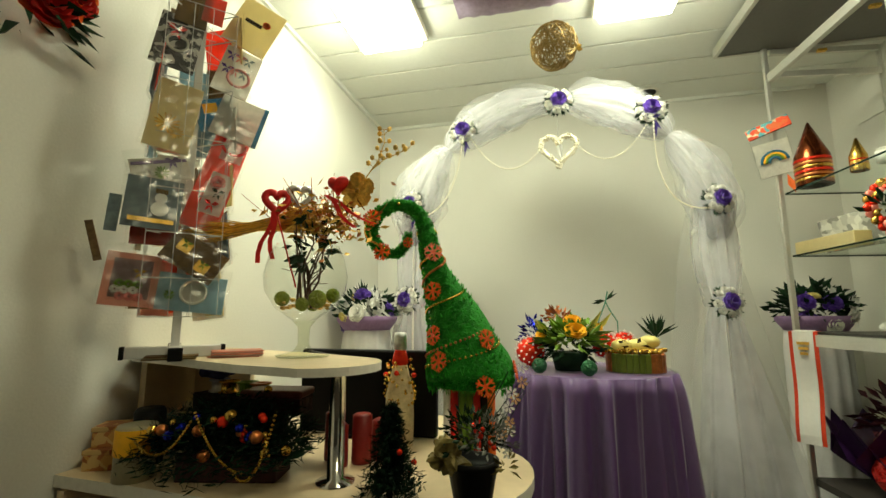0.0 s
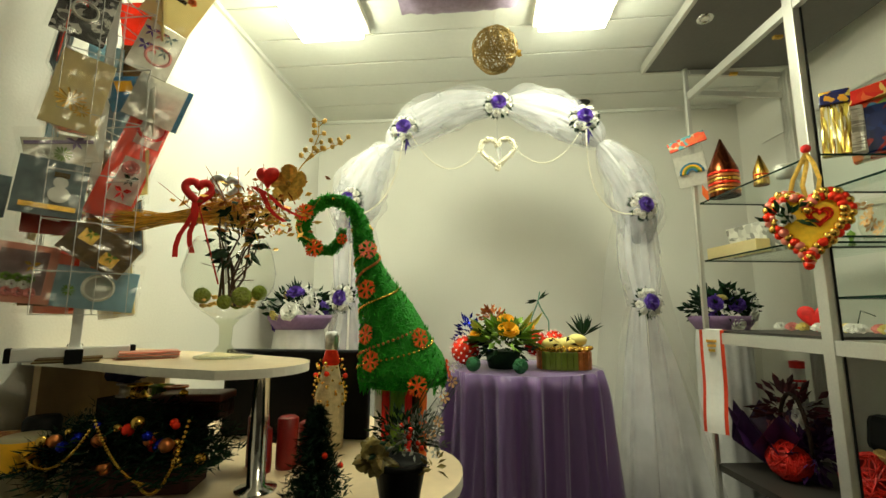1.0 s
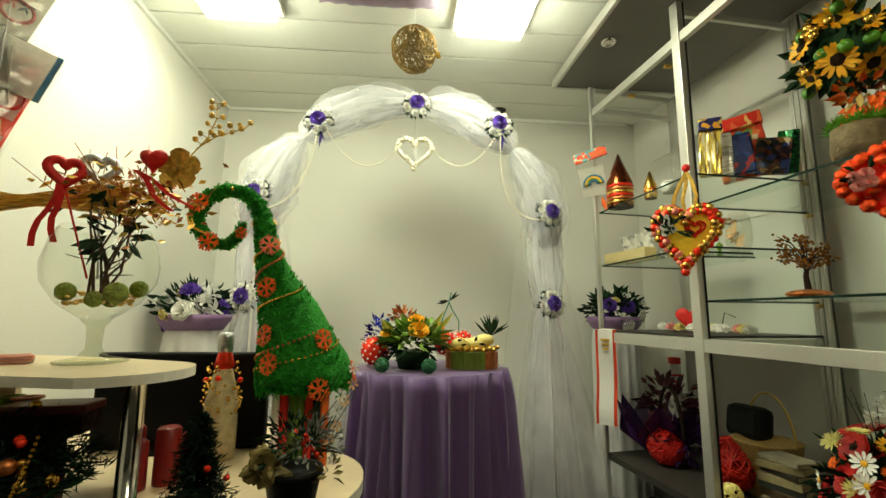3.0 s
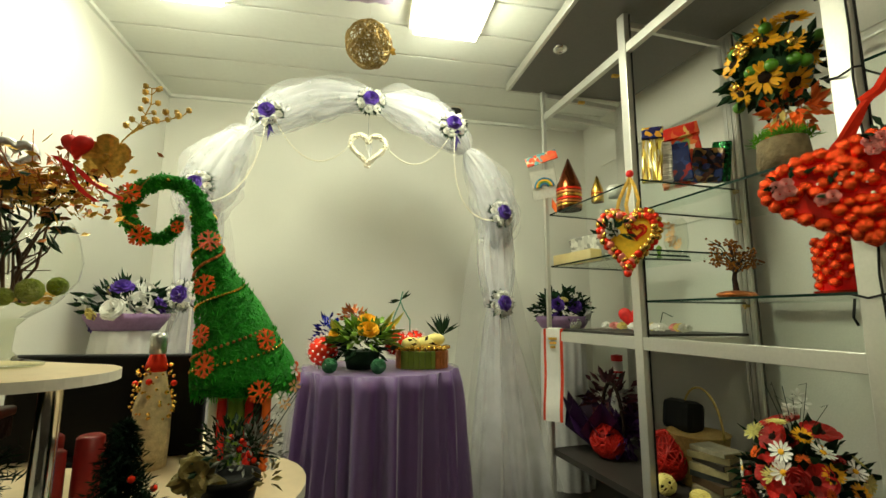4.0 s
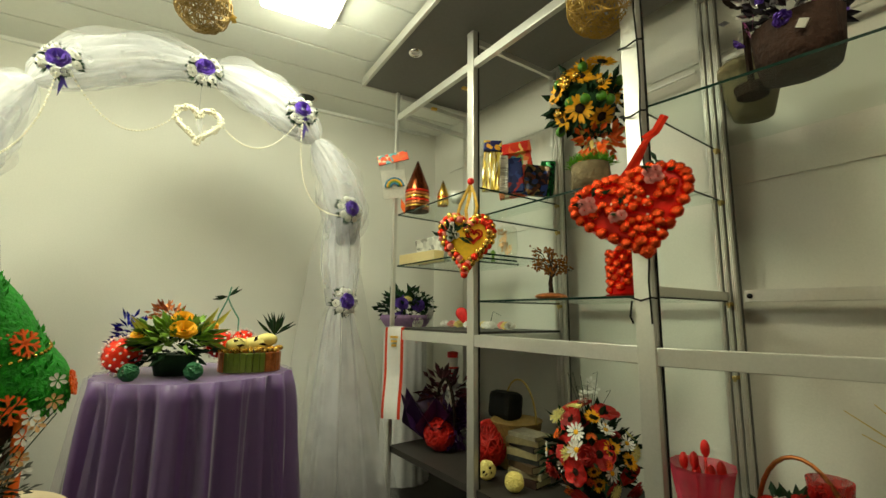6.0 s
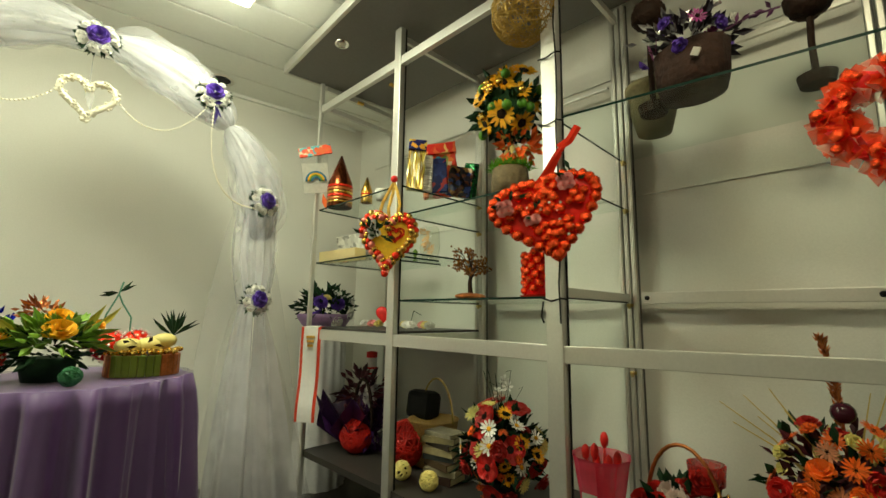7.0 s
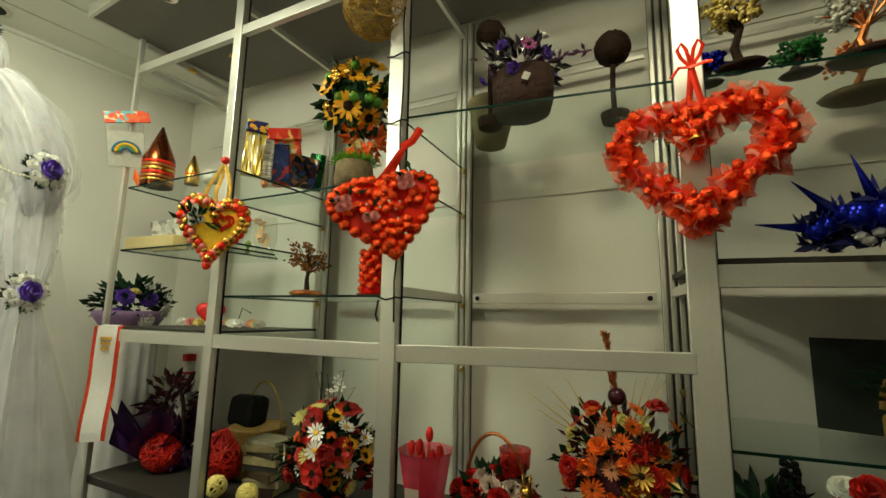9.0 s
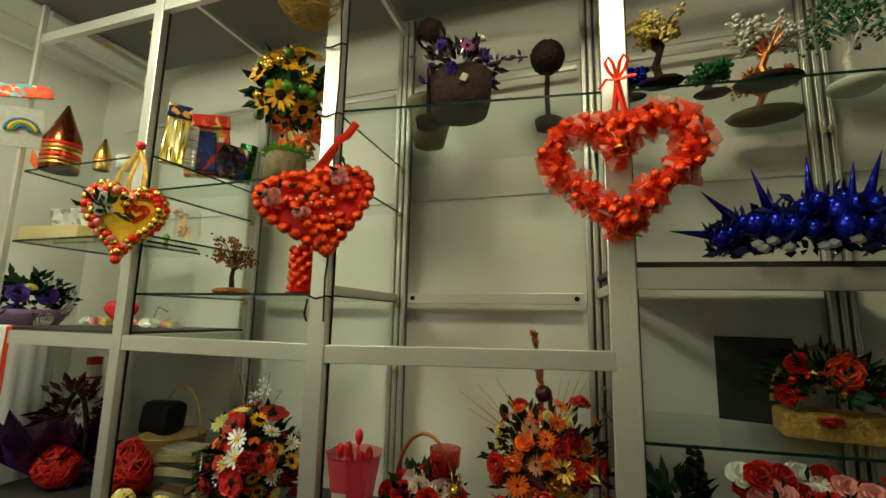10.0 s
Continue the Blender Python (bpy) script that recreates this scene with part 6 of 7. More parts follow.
strip(bm, [(0.02, -0.03, 0.09), (0.05, -0.028, 0.13), (0.085, -0.022, 0.175)], 0.016)
strip(bm, [(0.085, -0.022, 0.19), (0.12, -0.03, 0.20), (0.155, -0.03, 0.235)], 0.024)
part("ribbon", bm, RED_FOIL, t, "shiny red ribbon loop")

t = thing("sweet_covered_vase", (1.352, 1.005, Z_LOW + 0.009), "round vase covered with red foil sweets on a glass shelf", "vase")
bm = bmesh.new()
lathe(bm, [(0, 0), (0.055, 0), (0.06, 0.05), (0.055, 0.15), (0.0, 0.16)], 18)
part("body", bm, RED, t, "", True)
bm = bmesh.new()
lathe(bm, [(0, 0), (0.075, 0), (0.078, 0.006), (0, 0.008)], 20)
part("base", bm, RED_FOIL, t)
for i in range(60):
    a, z = i * 2.39996, 0.02 + 0.13 * (i / 60)
    candy(t, (0.06 * math.cos(a), 0.06 * math.sin(a), z), 0.014, 1)

t = hung("tulle_heart_wreath", (1.385, 0.055, 1.395), "open heart wreath of orange red tulle on a post", 0)
pts = [Vector((0.168 * heart_xy(2 * math.pi * i / 60)[0], 0, 0.150 * heart_xy(2 * math.pi * i / 60)[1])) for i in range(60)]
bm = bmesh.new()
tube(bm, pts, 0.022, 8, closed=True)
part("ring", bm, RED, t, "red wound ring", True)
ORANGE_TULLE = gauze("orange_red_tulle", (0.98, 0.12, 0.03), 0.6, 30)
PALE_TULLE = gauze("pale_pink_tulle", (0.92, 0.60, 0.48), 0.75, 30)
for m, nm, cnt, sz in ((ORANGE_TULLE, "tulle_petals", 560, 0.050), (PALE_TULLE, "pale_petals", 110, 0.05), (RED_PETAL, "red_petals", 130, 0.036)):
    bm = bmesh.new()
    for i in range(cnt):
        p = pts[rg.randrange(60)]
        d = rnd_dir(rg)
        blade(bm, p + d * 0.016, d + rnd_dir(rg) * 1.3, sz * rg.uniform(0.6, 1.1), sz * 0.95, 0.35)
    part(nm, bm, m, t, "orange red tulle petals" if nm == "tulle_petals" else "")["kind"] = "stuff"
for i in range(64):
    p = pts[(i * 13) % 60]
    candy(t, (p.x + rg.uniform(-.024, .024), -0.034 + rg.uniform(-.012, .008), p.z + rg.uniform(-.024, .024)), rg.uniform(0.009, 0.015))
bm = bmesh.new()
lathe(bm, [(0.0, 0.022), (0.008, 0.02), (0.013, 0.008), (0.02, 0.0), (0.017, 0.0)], 16, (0, -0.04, 0.025))
part("bell", bm, GOLD, t, "small gold bell", True)
bm = bmesh.new()
strip(bm, [(-0.012, -0.02, 0.11), (-0.006, -0.02, 0.16), (0.0, -0.025, 0.215)], 0.015)
strip(bm, [(0.02, -0.022, 0.10), (0.012, -0.022, 0.15), (0.0, -0.027, 0.215)], 0.015)
for k in (-1, 1):
    strip(bm, [(0, -0.03, 0.215), (0.020 * k, -0.032, 0.243), (0.028 * k, -0.034, 0.266), (0.018 * k, -0.036, 0.280), (0.008 * k, -0.034, 0.262), (0, -0.03, 0.22)], 0.009)
    strip(bm, [(0, -0.031, 0.215), (0.026 * k, -0.033, 0.220), (0.045 * k, -0.036, 0.205 + 0.012 * k)], 0.008)
part("bow", bm, RED_FOIL, t, "red ribbon bow")

# ---- shelf goods, first bays ----
t = hung("novelty_packet", (1.075, 2.36, 1.80), "clear hanging packet with a rainbow toy and an orange card header", -8, "packet")
bm = bmesh.new()
box(bm, (0, 0, -0.03), (0.15, 0.012, 0.22), None, 0.005)
part("bag", bm, FILM, t, "clear plastic bag")
bm = bmesh.new()
box(bm, (0, 0.004, -0.05), (0.14, 0.003, 0.17))
part("insert", bm, PAPER["white"], t, "pale insert card")
bm = bmesh.new()
box(bm, (0.01, -0.002, 0.105), (0.18, 0.014, 0.055), pose(0, 0, 0, 0, -8, 0), 0.002)
part("header", bm, printed("orange_header", [(0.80, 0.16, 0.05), (0.85, 0.10, 0.04), (0.85, 0.70, 0.45), (0.80, 0.08, 0.03), (0.15, 0.45, 0.5)], 45), t, "orange printed header")
for r, m in ((0.052, PAPER["sky"]), (0.042, YELLOW), (0.032, LEAF_LIGHT), (0.022, PAPER["sky"])):
    bm = bmesh.new()
    tube(bm, [(r * math.cos(radians(a)), -0.008, -0.07 + r * math.sin(radians(a))) for a in range(0, 181, 15)], 0.006, 6)
    part("rainbow_arc", bm, m, t, "", True)
bm = bmesh.new()
blade(bm, (0.03, 0, -0.14), (0.1, 0, -1), 0.10, 0.03, 0.1, (0, -1, 0))
part("tail", bm, ORANGE_PETAL, t)


def party_cone(loc, r, h, m, label, bands):
    t = thing("party_hat", loc, label, "party hat", "party hats")
    b = bmesh.new()
    lathe(b, [(r, 0), (r * 1.02, h * 0.02), (r, h * 0.45), (0.004, h), (0, h)], 28)
    part("cone", b, m, t, "", True)
    for i in range(bands):
        b = bmesh.new()
        z = h * 0.06 + h * 0.36 * i / bands
        lathe(b, [(r * 1.005, z), (r * 1.05, z + h * 0.02), (r * 1.005, z + h * 0.045)], 28)
        part("stacked_rim", b, (GOLD, COPPER, RED_FOIL)[i % 3], t, "", True)
    return t


HOLO = mat("copper_foil", (0.24, 0.06, 0.02), 0.16, 0.95, vary=0.5, scale=22)
party_cone((1.19, 2.27, 1.58), 0.068, 0.30, HOLO, "stack of shiny copper foil party hats on a glass shelf", 6)
party_cone((1.25, 2.075, 1.58), 0.03, 0.14, GOLD, "small striped foil party hat on a glass shelf", 3)
jar("paper_cup_stack", (1.28, 1.97, 1.58), [(0, 0), (0.03, 0), (0.035, 0.05), (0.03, 0.05), (0, 0.02)], WHITE, "stack of white paper cups on the glass shelf", "cups", [("rim", [(0.036, 0.046), (0.038, 0.05), (0.036, 0.054)], EDGE, "")])
t = thing("gift_scroll", (1.22, 2.22, 1.279), "white paper scroll with an orange ribbon in a cream box", "scroll", "", 100)
bm = bmesh.new()
tube(bm, [(-0.11, -0.03, 0.03), (0.11, -0.03, 0.03)], 0.026, 16)
part("scroll", bm, WHITE, t, "", True)
bm = bmesh.new()
tube(bm, [(0.04, -0.03, 0.03), (0.06, -0.03, 0.03)], 0.0275, 16)
part("ribbon", bm, ORANGE_PETAL, t)
bm = bmesh.new()
box(bm, (0, 0.03, 0.028), (0.32, 0.07, 0.056), None, 0.003)
part("box", bm, PAPER["beige"], t, "cream box")
t = thing("photo_album", (1.30, 2.20, 1.279), "grey floral album standing at the back of the shelf", "album", "", 100)
bm = bmesh.new()
box(bm, (0, 0.04, 0.075), (0.30, 0.02, 0.15), pose(0, 0, 0, -12, 0, 0), 0.003)
part("cover", bm, printed("grey_floral", [(0.50, 0.50, 0.45), (0.22, 0.22, 0.20), (0.62, 0.62, 0.56), (0.40, 0.40, 0.36)], 40, 0.3, 0.0), t)
PACKS = [(1.32, 1.735, 0.085, 0.26, "gold_pack", printed("gold_tubes_pack", [(0.75, 0.55, 0.12), (0.85, 0.78, 0.55), (0.35, 0.2, 0.04), (0.8, 0.62, 0.1)], 60, 0.2, 0.5, (3, 1, 0.3)), "gold foil horns with a blue header"),
         (1.375, 1.715, 0.06, 0.19, "white_pack", printed("silver_coil_pack", [(0.72, 0.70, 0.62), (0.4, 0.38, 0.33), (0.85, 0.83, 0.78)], 60, 0.3, 0.2, (0.3, 1, 3)), "clear pack of white coils"),
         (1.43, 1.69, 0.10, 0.18, "blue_box", printed("royal_blue_box", [(0.012, 0.03, 0.17), (0.01, 0.02, 0.12), (0.012, 0.03, 0.17), (0.35, 0.02, 0.03), (0.02, 0.05, 0.24)], 26), "dark blue printed box"),
         (1.50, 1.74, 0.19, 0.29, "red_pack", printed("orange_red_pack", [(0.80, 0.10, 0.03), (0.72, 0.05, 0.02), (0.85, 0.62, 0.40), (0.82, 0.20, 0.04), (0.25, 0.35, 0.08), (0.75, 0.06, 0.03)], 34), "orange red printed party packet"),
         (1.54, 1.68, 0.12, 0.16, "dark_pack", printed("dark_mixed_pack", [(0.02, 0.015, 0.03), (0.10, 0.03, 0.02), (0.03, 0.05, 0.18), (0.30, 0.16, 0.05), (0.015, 0.015, 0.02)], 45), "dark mixed packet"),
         (1.605, 1.665, 0.075, 0.19, "green_pack", printed("green_tinsel_pack", [(0.01, 0.10, 0.03), (0.02, 0.28, 0.06), (0.005, 0.04, 0.02)], 90, 0.2, 0.5), "green tinsel packet")]
for i, (x, y, w, h, nm, m, lab) in enumerate(PACKS):
    t = new("party_pack")
    t.matrix_world = facing((x, y, 1.579), (3, 0, -4, -8, 10, 6)[i])
    tagged(t, lab + " on the glass shelf", "party pack", "party packs")
    bm = bmesh.new()
    box(bm, (0, 0, h / 2 + 0.004), (w, 0.03, h), pose(0, 0, 0, -6, 0, 0), 0.006)
    if nm != "blue_box":
        bmesh.ops.subdivide_edges(bm, edges=bm.edges[:], cuts=3, use_grid_fill=True)
        for v in bm.verts:
            v.co += Vector((0.35, 1, 0.25)) * 0.012 * noise.noise(v.co * 28 + Vector((i, 0, 0))) * min(1, v.co.z / 0.02)
    part("pack", bm, m, t)
    if i in (0, 3):
        bm = bmesh.new()
        box(bm, (0, -0.004, h * 0.9), (w * 1.04, 0.034, h * 0.2), pose(0, 0, 0, -6, 0, 0), 0.003)
        part("header", bm, printed("blue_header", [(0.02, 0.03, 0.16), (0.75, 0.35, 0.03), (0.02, 0.02, 0.10), (0.8, 0.6, 0.1)], 40) if i == 0 else printed("red_header", [(0.72, 0.05, 0.02), (0.80, 0.14, 0.04), (0.70, 0.03, 0.02), (0.85, 0.55, 0.15)], 30), t, "printed header")
    if i == 3:
        for k in range(5):
            bm = bmesh.new()
            lathe(bm, [(0, 0), (0.016, 0), (0.016, 0.003), (0, 0.003)], 14, (rg.uniform(-.06, .06), -0.02, h * (0.3 + 0.1 * k)), pose(0, 0, 0, 90))
            part("printed_dot", bm, (YELLOW, PAPER["sky"], LEAF_LIGHT)[k % 3], t)

# sunflower ball tree
t = thing("sunflower_topiary", (1.32, 1.12, 1.4385), "topiary ball of sunflowers and green apples on a mossy log", "topiary")
bm = bmesh.new()
ball(bm, (0, 0, 0.285), 0.095, 2)
part("core", bm, LEAF, t)
foliage(t, (0, 0, 0.285), 0.12, 150, 0.05, LEAF, 61, -1, 1)
scatter(t, 62, (0, 0, 0.285), (0.115, 0.115, 0.125), [("sunflower", YELLOW, BROWN, 14, 0.042)], (-1, -0.8, 0.3), 1.2)
for i in range(16):
    d = (Vector((-1, -0.8, 0.1)).normalized() + rnd_dir(rg) * 1.0).normalized()
    bm = bmesh.new()
    ball(bm, Vector((0, 0, 0.285)) + d * 0.122, 0.017 if i % 2 else 0.013, 2)
    part("apple" if i % 2 else "gold_nut", bm, mat("green_apple", (0.07, 0.22, 0.015), 0.3) if i == 1 else bpy.data.materials["green_apple"] if i % 2 else GOLD, t, "", True)
foliage(t, (0.02, -0.02, 0.165), 0.075, 90, 0.04, ORANGE_PETAL, 64, -1, 0.7, "orange_petals")
foliage(t, (0.04, -0.01, 0.19), 0.07, 60, 0.035, CREAM, 65, -1, 0.7, "cream_petals")
bm = bmesh.new()
tube(bm, [(0, 0, 0.08), (0.005, 0, 0.22)], 0.008, 8)
part("stem", bm, BARK, t)
bm = bmesh.new()
lathe(bm, [(0, 0), (0.06, 0), (0.066, 0.03), (0.06, 0.085), (0, 0.09)], 20)
part("log", bm, BARK, t, "bark log base", True)
bm = bmesh.new()
for i in range(500):
    a, q = rg.uniform(0, 6.28), 0.07 * math.sqrt(rg.random())
    blade(bm, (q * math.cos(a), q * math.sin(a), 0.085 + 0.02 * (1 - q / 0.07)), rnd_dir(rg, 0.0), 0.03, 0.003, 0.1)
t.scale = (1.08, 1.08, 1.14)
part("moss", bm, mat("bright_moss", (0.10, 0.34, 0.01), 0.8, rand=0.3), t, "bright green moss")["kind"] = "stuff"

t = thing("copper_bead_tree", (1.40, 1.42, Z_LOW + 0.009), "small copper wire tree with beads on a pebble base", "wire tree")
bm = bmesh.new()
ball(bm, (0, 0, 0.014), 0.07, 2, (1.15, 0.7, 0.24))
part("base", bm, COPPER, t, "copper pebble base")
bm, bd = bmesh.new(), bmesh.new()
tube(bm, [(0, 0, 0.02), (-0.005, 0, 0.07), (0.004, 0, 0.12)], 0.011, 7, 0.006)
for i in range(40):
    a = rg.uniform(0, 6.28)
    z0 = rg.uniform(0.09, 0.13)
    e = Vector((0.098 * math.cos(a) * rg.uniform(.5, 1), 0.098 * math.sin(a) * rg.uniform(.5, 1), z0 + rg.uniform(0.0, 0.10)))
    mid = Vector((e.x * 0.5, e.y * 0.5, z0 + (e.z - z0) * 0.75))
    tube(bm, [(0, 0, z0), mid, e], 0.0022, 4, 0.001)
    for k in range(7):
        p = mid.lerp(e, 0.2 + 0.8 * rg.random()) + rnd_dir(rg) * 0.014
        ball(bd, p, 0.0048, 1)
part("trunk", bm, BROWN, t)
part("bead_cluster", bd, mat("garnet_bead", (0.22, 0.08, 0.014), 0.2, vary=0.2, rand=0.4), t)["kind"] = "stuff"

t = thing("glass_blossom", (1.42, 1.735, 1.26), "small clear glass ornament with a peach blossom", "ornament")
for i in range(5):
    bm = bmesh.new()
    daisy(bm, (rg.uniform(-.03, .03), rg.uniform(-.03, .03), 0.05 + 0.022 * i), rnd_dir(rg, 0), 0.03, rg, 7, 0.5)
    part("peach_bloom", bm, bpy.data.materials["peach_petal"], t)
bm = bmesh.new()
lathe(bm, [(0.035, 0), (0.05, 0.06), (0.045, 0.15), (0.03, 0.17)], 18)
part("glass_cover", bm, CLEAR, t, "", True)
t = thing("toy_soldier_clip", (1.38, 1.80, 1.26), "tiny green and white glass ornament on the shelf", "ornament")
bm = bmesh.new()
lathe(bm, [(0, 0), (0.012, 0), (0.006, 0.02), (0.014, 0.045), (0, 0.06)], 12)
part("body", bm, LEAF_LIGHT, t, "", True)

t = thing("red_velvet_heart", (1.37, 2.02, 0.93), "red velvet heart box on the glass shelf", "box", "", -40)
bm = bmesh.new()
heart_solid(bm, 0.06, 0.05, (0, 0, 0.065), 0.6)
part("box", bm, RED, t, "", True)
t = thing("white_corsages", (1.34, 1.95, 0.928), "row of small white and pink fabric corsages on the glass shelf", "corsages")
for i in range(13):
    bloom(t, "rose", (WHITE, WHITE, PINK, CREAM)[i % 4], WHITE, (0.02 * math.sin(i * 2.0) + 0.004 * i, 0.25 - 0.045 * i, 0.022), (-0.4, -0.5, 1), 0.026, "corsage")
bm = bmesh.new()
tube(bm, [(0.05, -0.1, 0.01), (0.06, -0.12, 0.09), (0.07, -0.17, 0.07)], 0.002, 5)
part("wire", bm, LEAF, t)

t = thing("ceremony_sash", (1.085, 2.285, 0.93), "white satin sash with red edges and gold print over the rail", "sash", "", 45)
for nm, w, m, dz, off in (("sash", 0.075, mat("white_satin", (0.78, 0.76, 0.72), 0.4, vary=0.05), 0.0, 0.0), ("red_edge", 0.105, mat("red_satin_edge", (0.70, 0.06, 0.02), 0.4), 0.0, 0.004)):
    bm = bmesh.new()
    prev = None
    for i in range(15):
        u = i / 14
        x = -0.012 - 0.01 * math.sin(9 * u) * u + off - (0.012 if i else -0.03)
        z = 0.002 + (0.004 if nm == "sash" else 0.0) if i == 0 else -0.47 * (i - 1) / 13
        row = [bm.verts.new((x + 0.006 * math.sin(3 * u), s * w / 2 + 0.012 * u, z)) for s in (-1, 1)]
        if prev:
            bm.faces.new((prev[0], prev[1], row[1], row[0]))
        prev = row
    bm.normal_update()
    bmesh.ops.solidify(bm, geom=bm.faces[:], thickness=0.0015)
    part(nm, bm, m, t)
for i in range(3):
    bm = bmesh.new()
    box(bm, (-0.0295, 0.0, -0.05 - 0.022 * i), (0.002, 0.045 - 0.008 * i, 0.012))
    part("gold_print", bm, GOLD_DULL, t, "gold printed bar")

# ---- goods on the base board ----
BZ = 0.302
BURG = mat("burgundy_leaf", (0.07, 0.012, 0.02), 0.5, vary=0.4, rand=0.5)
VWRAP = mat("violet_wrap", (0.045, 0.012, 0.08), 0.4, vary=0.3, scale=14)
t = thing("wrapped_bouquet", (1.33, 2.27, BZ), "burgundy bouquet in crumpled violet wrap", "flowers")
for k in range(9):
    bm = bmesh.new()
    a = k * 0.7
    blade(bm, (0.03 * math.cos(a), 0.03 * math.sin(a), 0.0), (0.5 * math.cos(a), 0.5 * math.sin(a), 1), 0.33, 0.22, 0.25, (math.cos(a), math.sin(a), 0))
    part("wrap", bm, VWRAP, t)
foliage(t, (0.02, -0.06, 0.27), 0.13, 160, 0.06, BURG, 71, -1, 1.1, "burgundy_leaves")
foliage(t, (0.05, -0.12, 0.12), 0.10, 90, 0.06, VWRAP, 72, -1, 0.9, "violet_tissue")
bm = bmesh.new()
tube(bm, [(0.0, 0.1 * math.cos(radians(a)) - 0.1, 0.12 + 0.24 * math.sin(radians(a))) for a in range(0, 181, 15)], 0.009, 7)
part("basket_handle", bm, BROWN, t, "dark basket handle", True)
REDR = mat("red_rattan", (0.50, 0.012, 0.006), 0.5, vary=0.25)
REDC = mat("dark_red_core", (0.30, 0.008, 0.005), 0.7)
for loc, r, s in (((1.30, 2.17, BZ + 0.085), 0.082, 4), ((1.40, 1.86, BZ + 0.10), 0.098, 8)):
    b3 = rattan("red_rattan_ball", loc, r, REDR, "red rattan ball on the base board", 60, s, 0.0032, group="red rattan balls")
    bm = bmesh.new()
    ball(bm, (0, 0, 0), r * 0.88, 2)
    part("core", bm, REDC, b3, "", True)
for loc, s in (((1.28, 1.72, BZ + 0.036), 3), ((1.30, 1.555, BZ + 0.036), 5)):
    b3 = rattan("pale_rattan_ball", loc, 0.036, CREAM, "small pale rattan ball on the base board", 34, s, 0.0032, group="pale rattan balls")
    bm = bmesh.new()
    ball(bm, (0, 0, 0), 0.029, 2)
    part("core", bm, BROWN, b3)
t = thing("champagne_tube", (1.42, 2.25, BZ), "white champagne bottle in a sleeve with a red top", "bottle", "", 10)
bm = bmesh.new()
lathe(bm, [(0, 0), (0.045, 0), (0.045, 0.22), (0.03, 0.30), (0.028, 0.46)], 20)
part("sleeve", bm, WHITE, t, "", True)
bm = bmesh.new()
lathe(bm, [(0.029, 0.46), (0.03, 0.49), (0, 0.495)], 20)
part("top", bm, RED, t)
for z in (0.40, 0.37):
    bm = bmesh.new()
    lathe(bm, [(0.0295, z), (0.0305, z + 0.005), (0.0295, z + 0.01)], 20)
    part("red_line", bm, RED, t)
foliage(t, (-0.03, -0.02, 0.30), 0.05, 30, 0.035, SILVER, 74, -1, 1, "silver_foil")
t = thing("wicker_basket", (1.51, 1.80, BZ), "wicker basket with a tall thin handle and black bag", "basket")
WICK = mat("wicker", (0.42, 0.27, 0.08), 0.6, vary=0.4, scale=90, bump=0.8, fine=200)
bm = bmesh.new()
lathe(bm, [(0, 0), (0.09, 0), (0.12, 0.20), (0.125, 0.205), (0.11, 0.205), (0, 0.18)], 24)
part("body", bm, WICK, t, "", True)
bm = bmesh.new()
tube(bm, [(0.02, 0.12 * math.cos(radians(a)), 0.2 + 0.19 * math.sin(radians(a))) for a in range(0, 181, 12)], 0.005, 6)
part("handle", bm, mat("pale_cane", (0.50, 0.36, 0.10), 0.5), t, "", True)
bm = bmesh.new()
box(bm, (0.02, 0.11, 0.25), (0.12, 0.15, 0.14), pose(0, 0, 0, 0, 8, 10), 0.03)
part("bag", bm, BLACK, t, "black cloth bag")
BOOKC = [(0.06, 0.03, 0.02), (0.42, 0.36, 0.22), (0.10, 0.06, 0.03), (0.05, 0.06, 0.06), (0.45, 0.38, 0.20), (0.05, 0.04, 0.03), (0.40, 0.33, 0.16), (0.50, 0.45, 0.32)]
z = BZ
for i in range(8):
    th = (0.032, 0.026, 0.03, 0.022, 0.028, 0.02, 0.024, 0.016)[i]
    t = thing("book", (1.415 + 0.006 * math.sin(i * 3), 1.60 + 0.006 * math.cos(i * 2), z), "worn hardback book in a stack on the base board", "book", "stack of books", 104 + 13 * math.sin(i * 2.3))
    bm = bmesh.new()
    box(bm, (0, 0, th / 2), (0.150, 0.105, th), None, 0.0015)
    part("cover", bm, mat("book_cover", tuple(0.75 * c for c in BOOKC[i]), 0.55, vary=0.25, scale=20), t)
    bm = bmesh.new()
    box(bm, (0.001, -0.003, th / 2), (0.153, 0.101, th * 0.72))
    part("page_block", bm, PAPER["beige"], t, "cream page block")
    z += th + 0.0005

t = thing("field_bouquet", (1.42, 1.265, BZ), "large arrangement of poppies, daisies and sunflowers in a dark pot", "flowers")
bm = bmesh.new()
lathe(bm, [(0, 0), (0.06, 0), (0.08, 0.10), (0, 0.10)], 20)
part("pot", bm, BLACK, t, "", True)
foliage(t, (0, 0, 0.20), 0.16, 230, 0.06, LEAF, 81, -0.6, 0.95)
bm = bmesh.new()
ball(bm, (0, 0, 0.19), 0.10, 2)
part("core", bm, LEAF, t)
LEMON = mat("lemon_petal", (0.75, 0.68, 0.22), 0.55, rand=0.15)
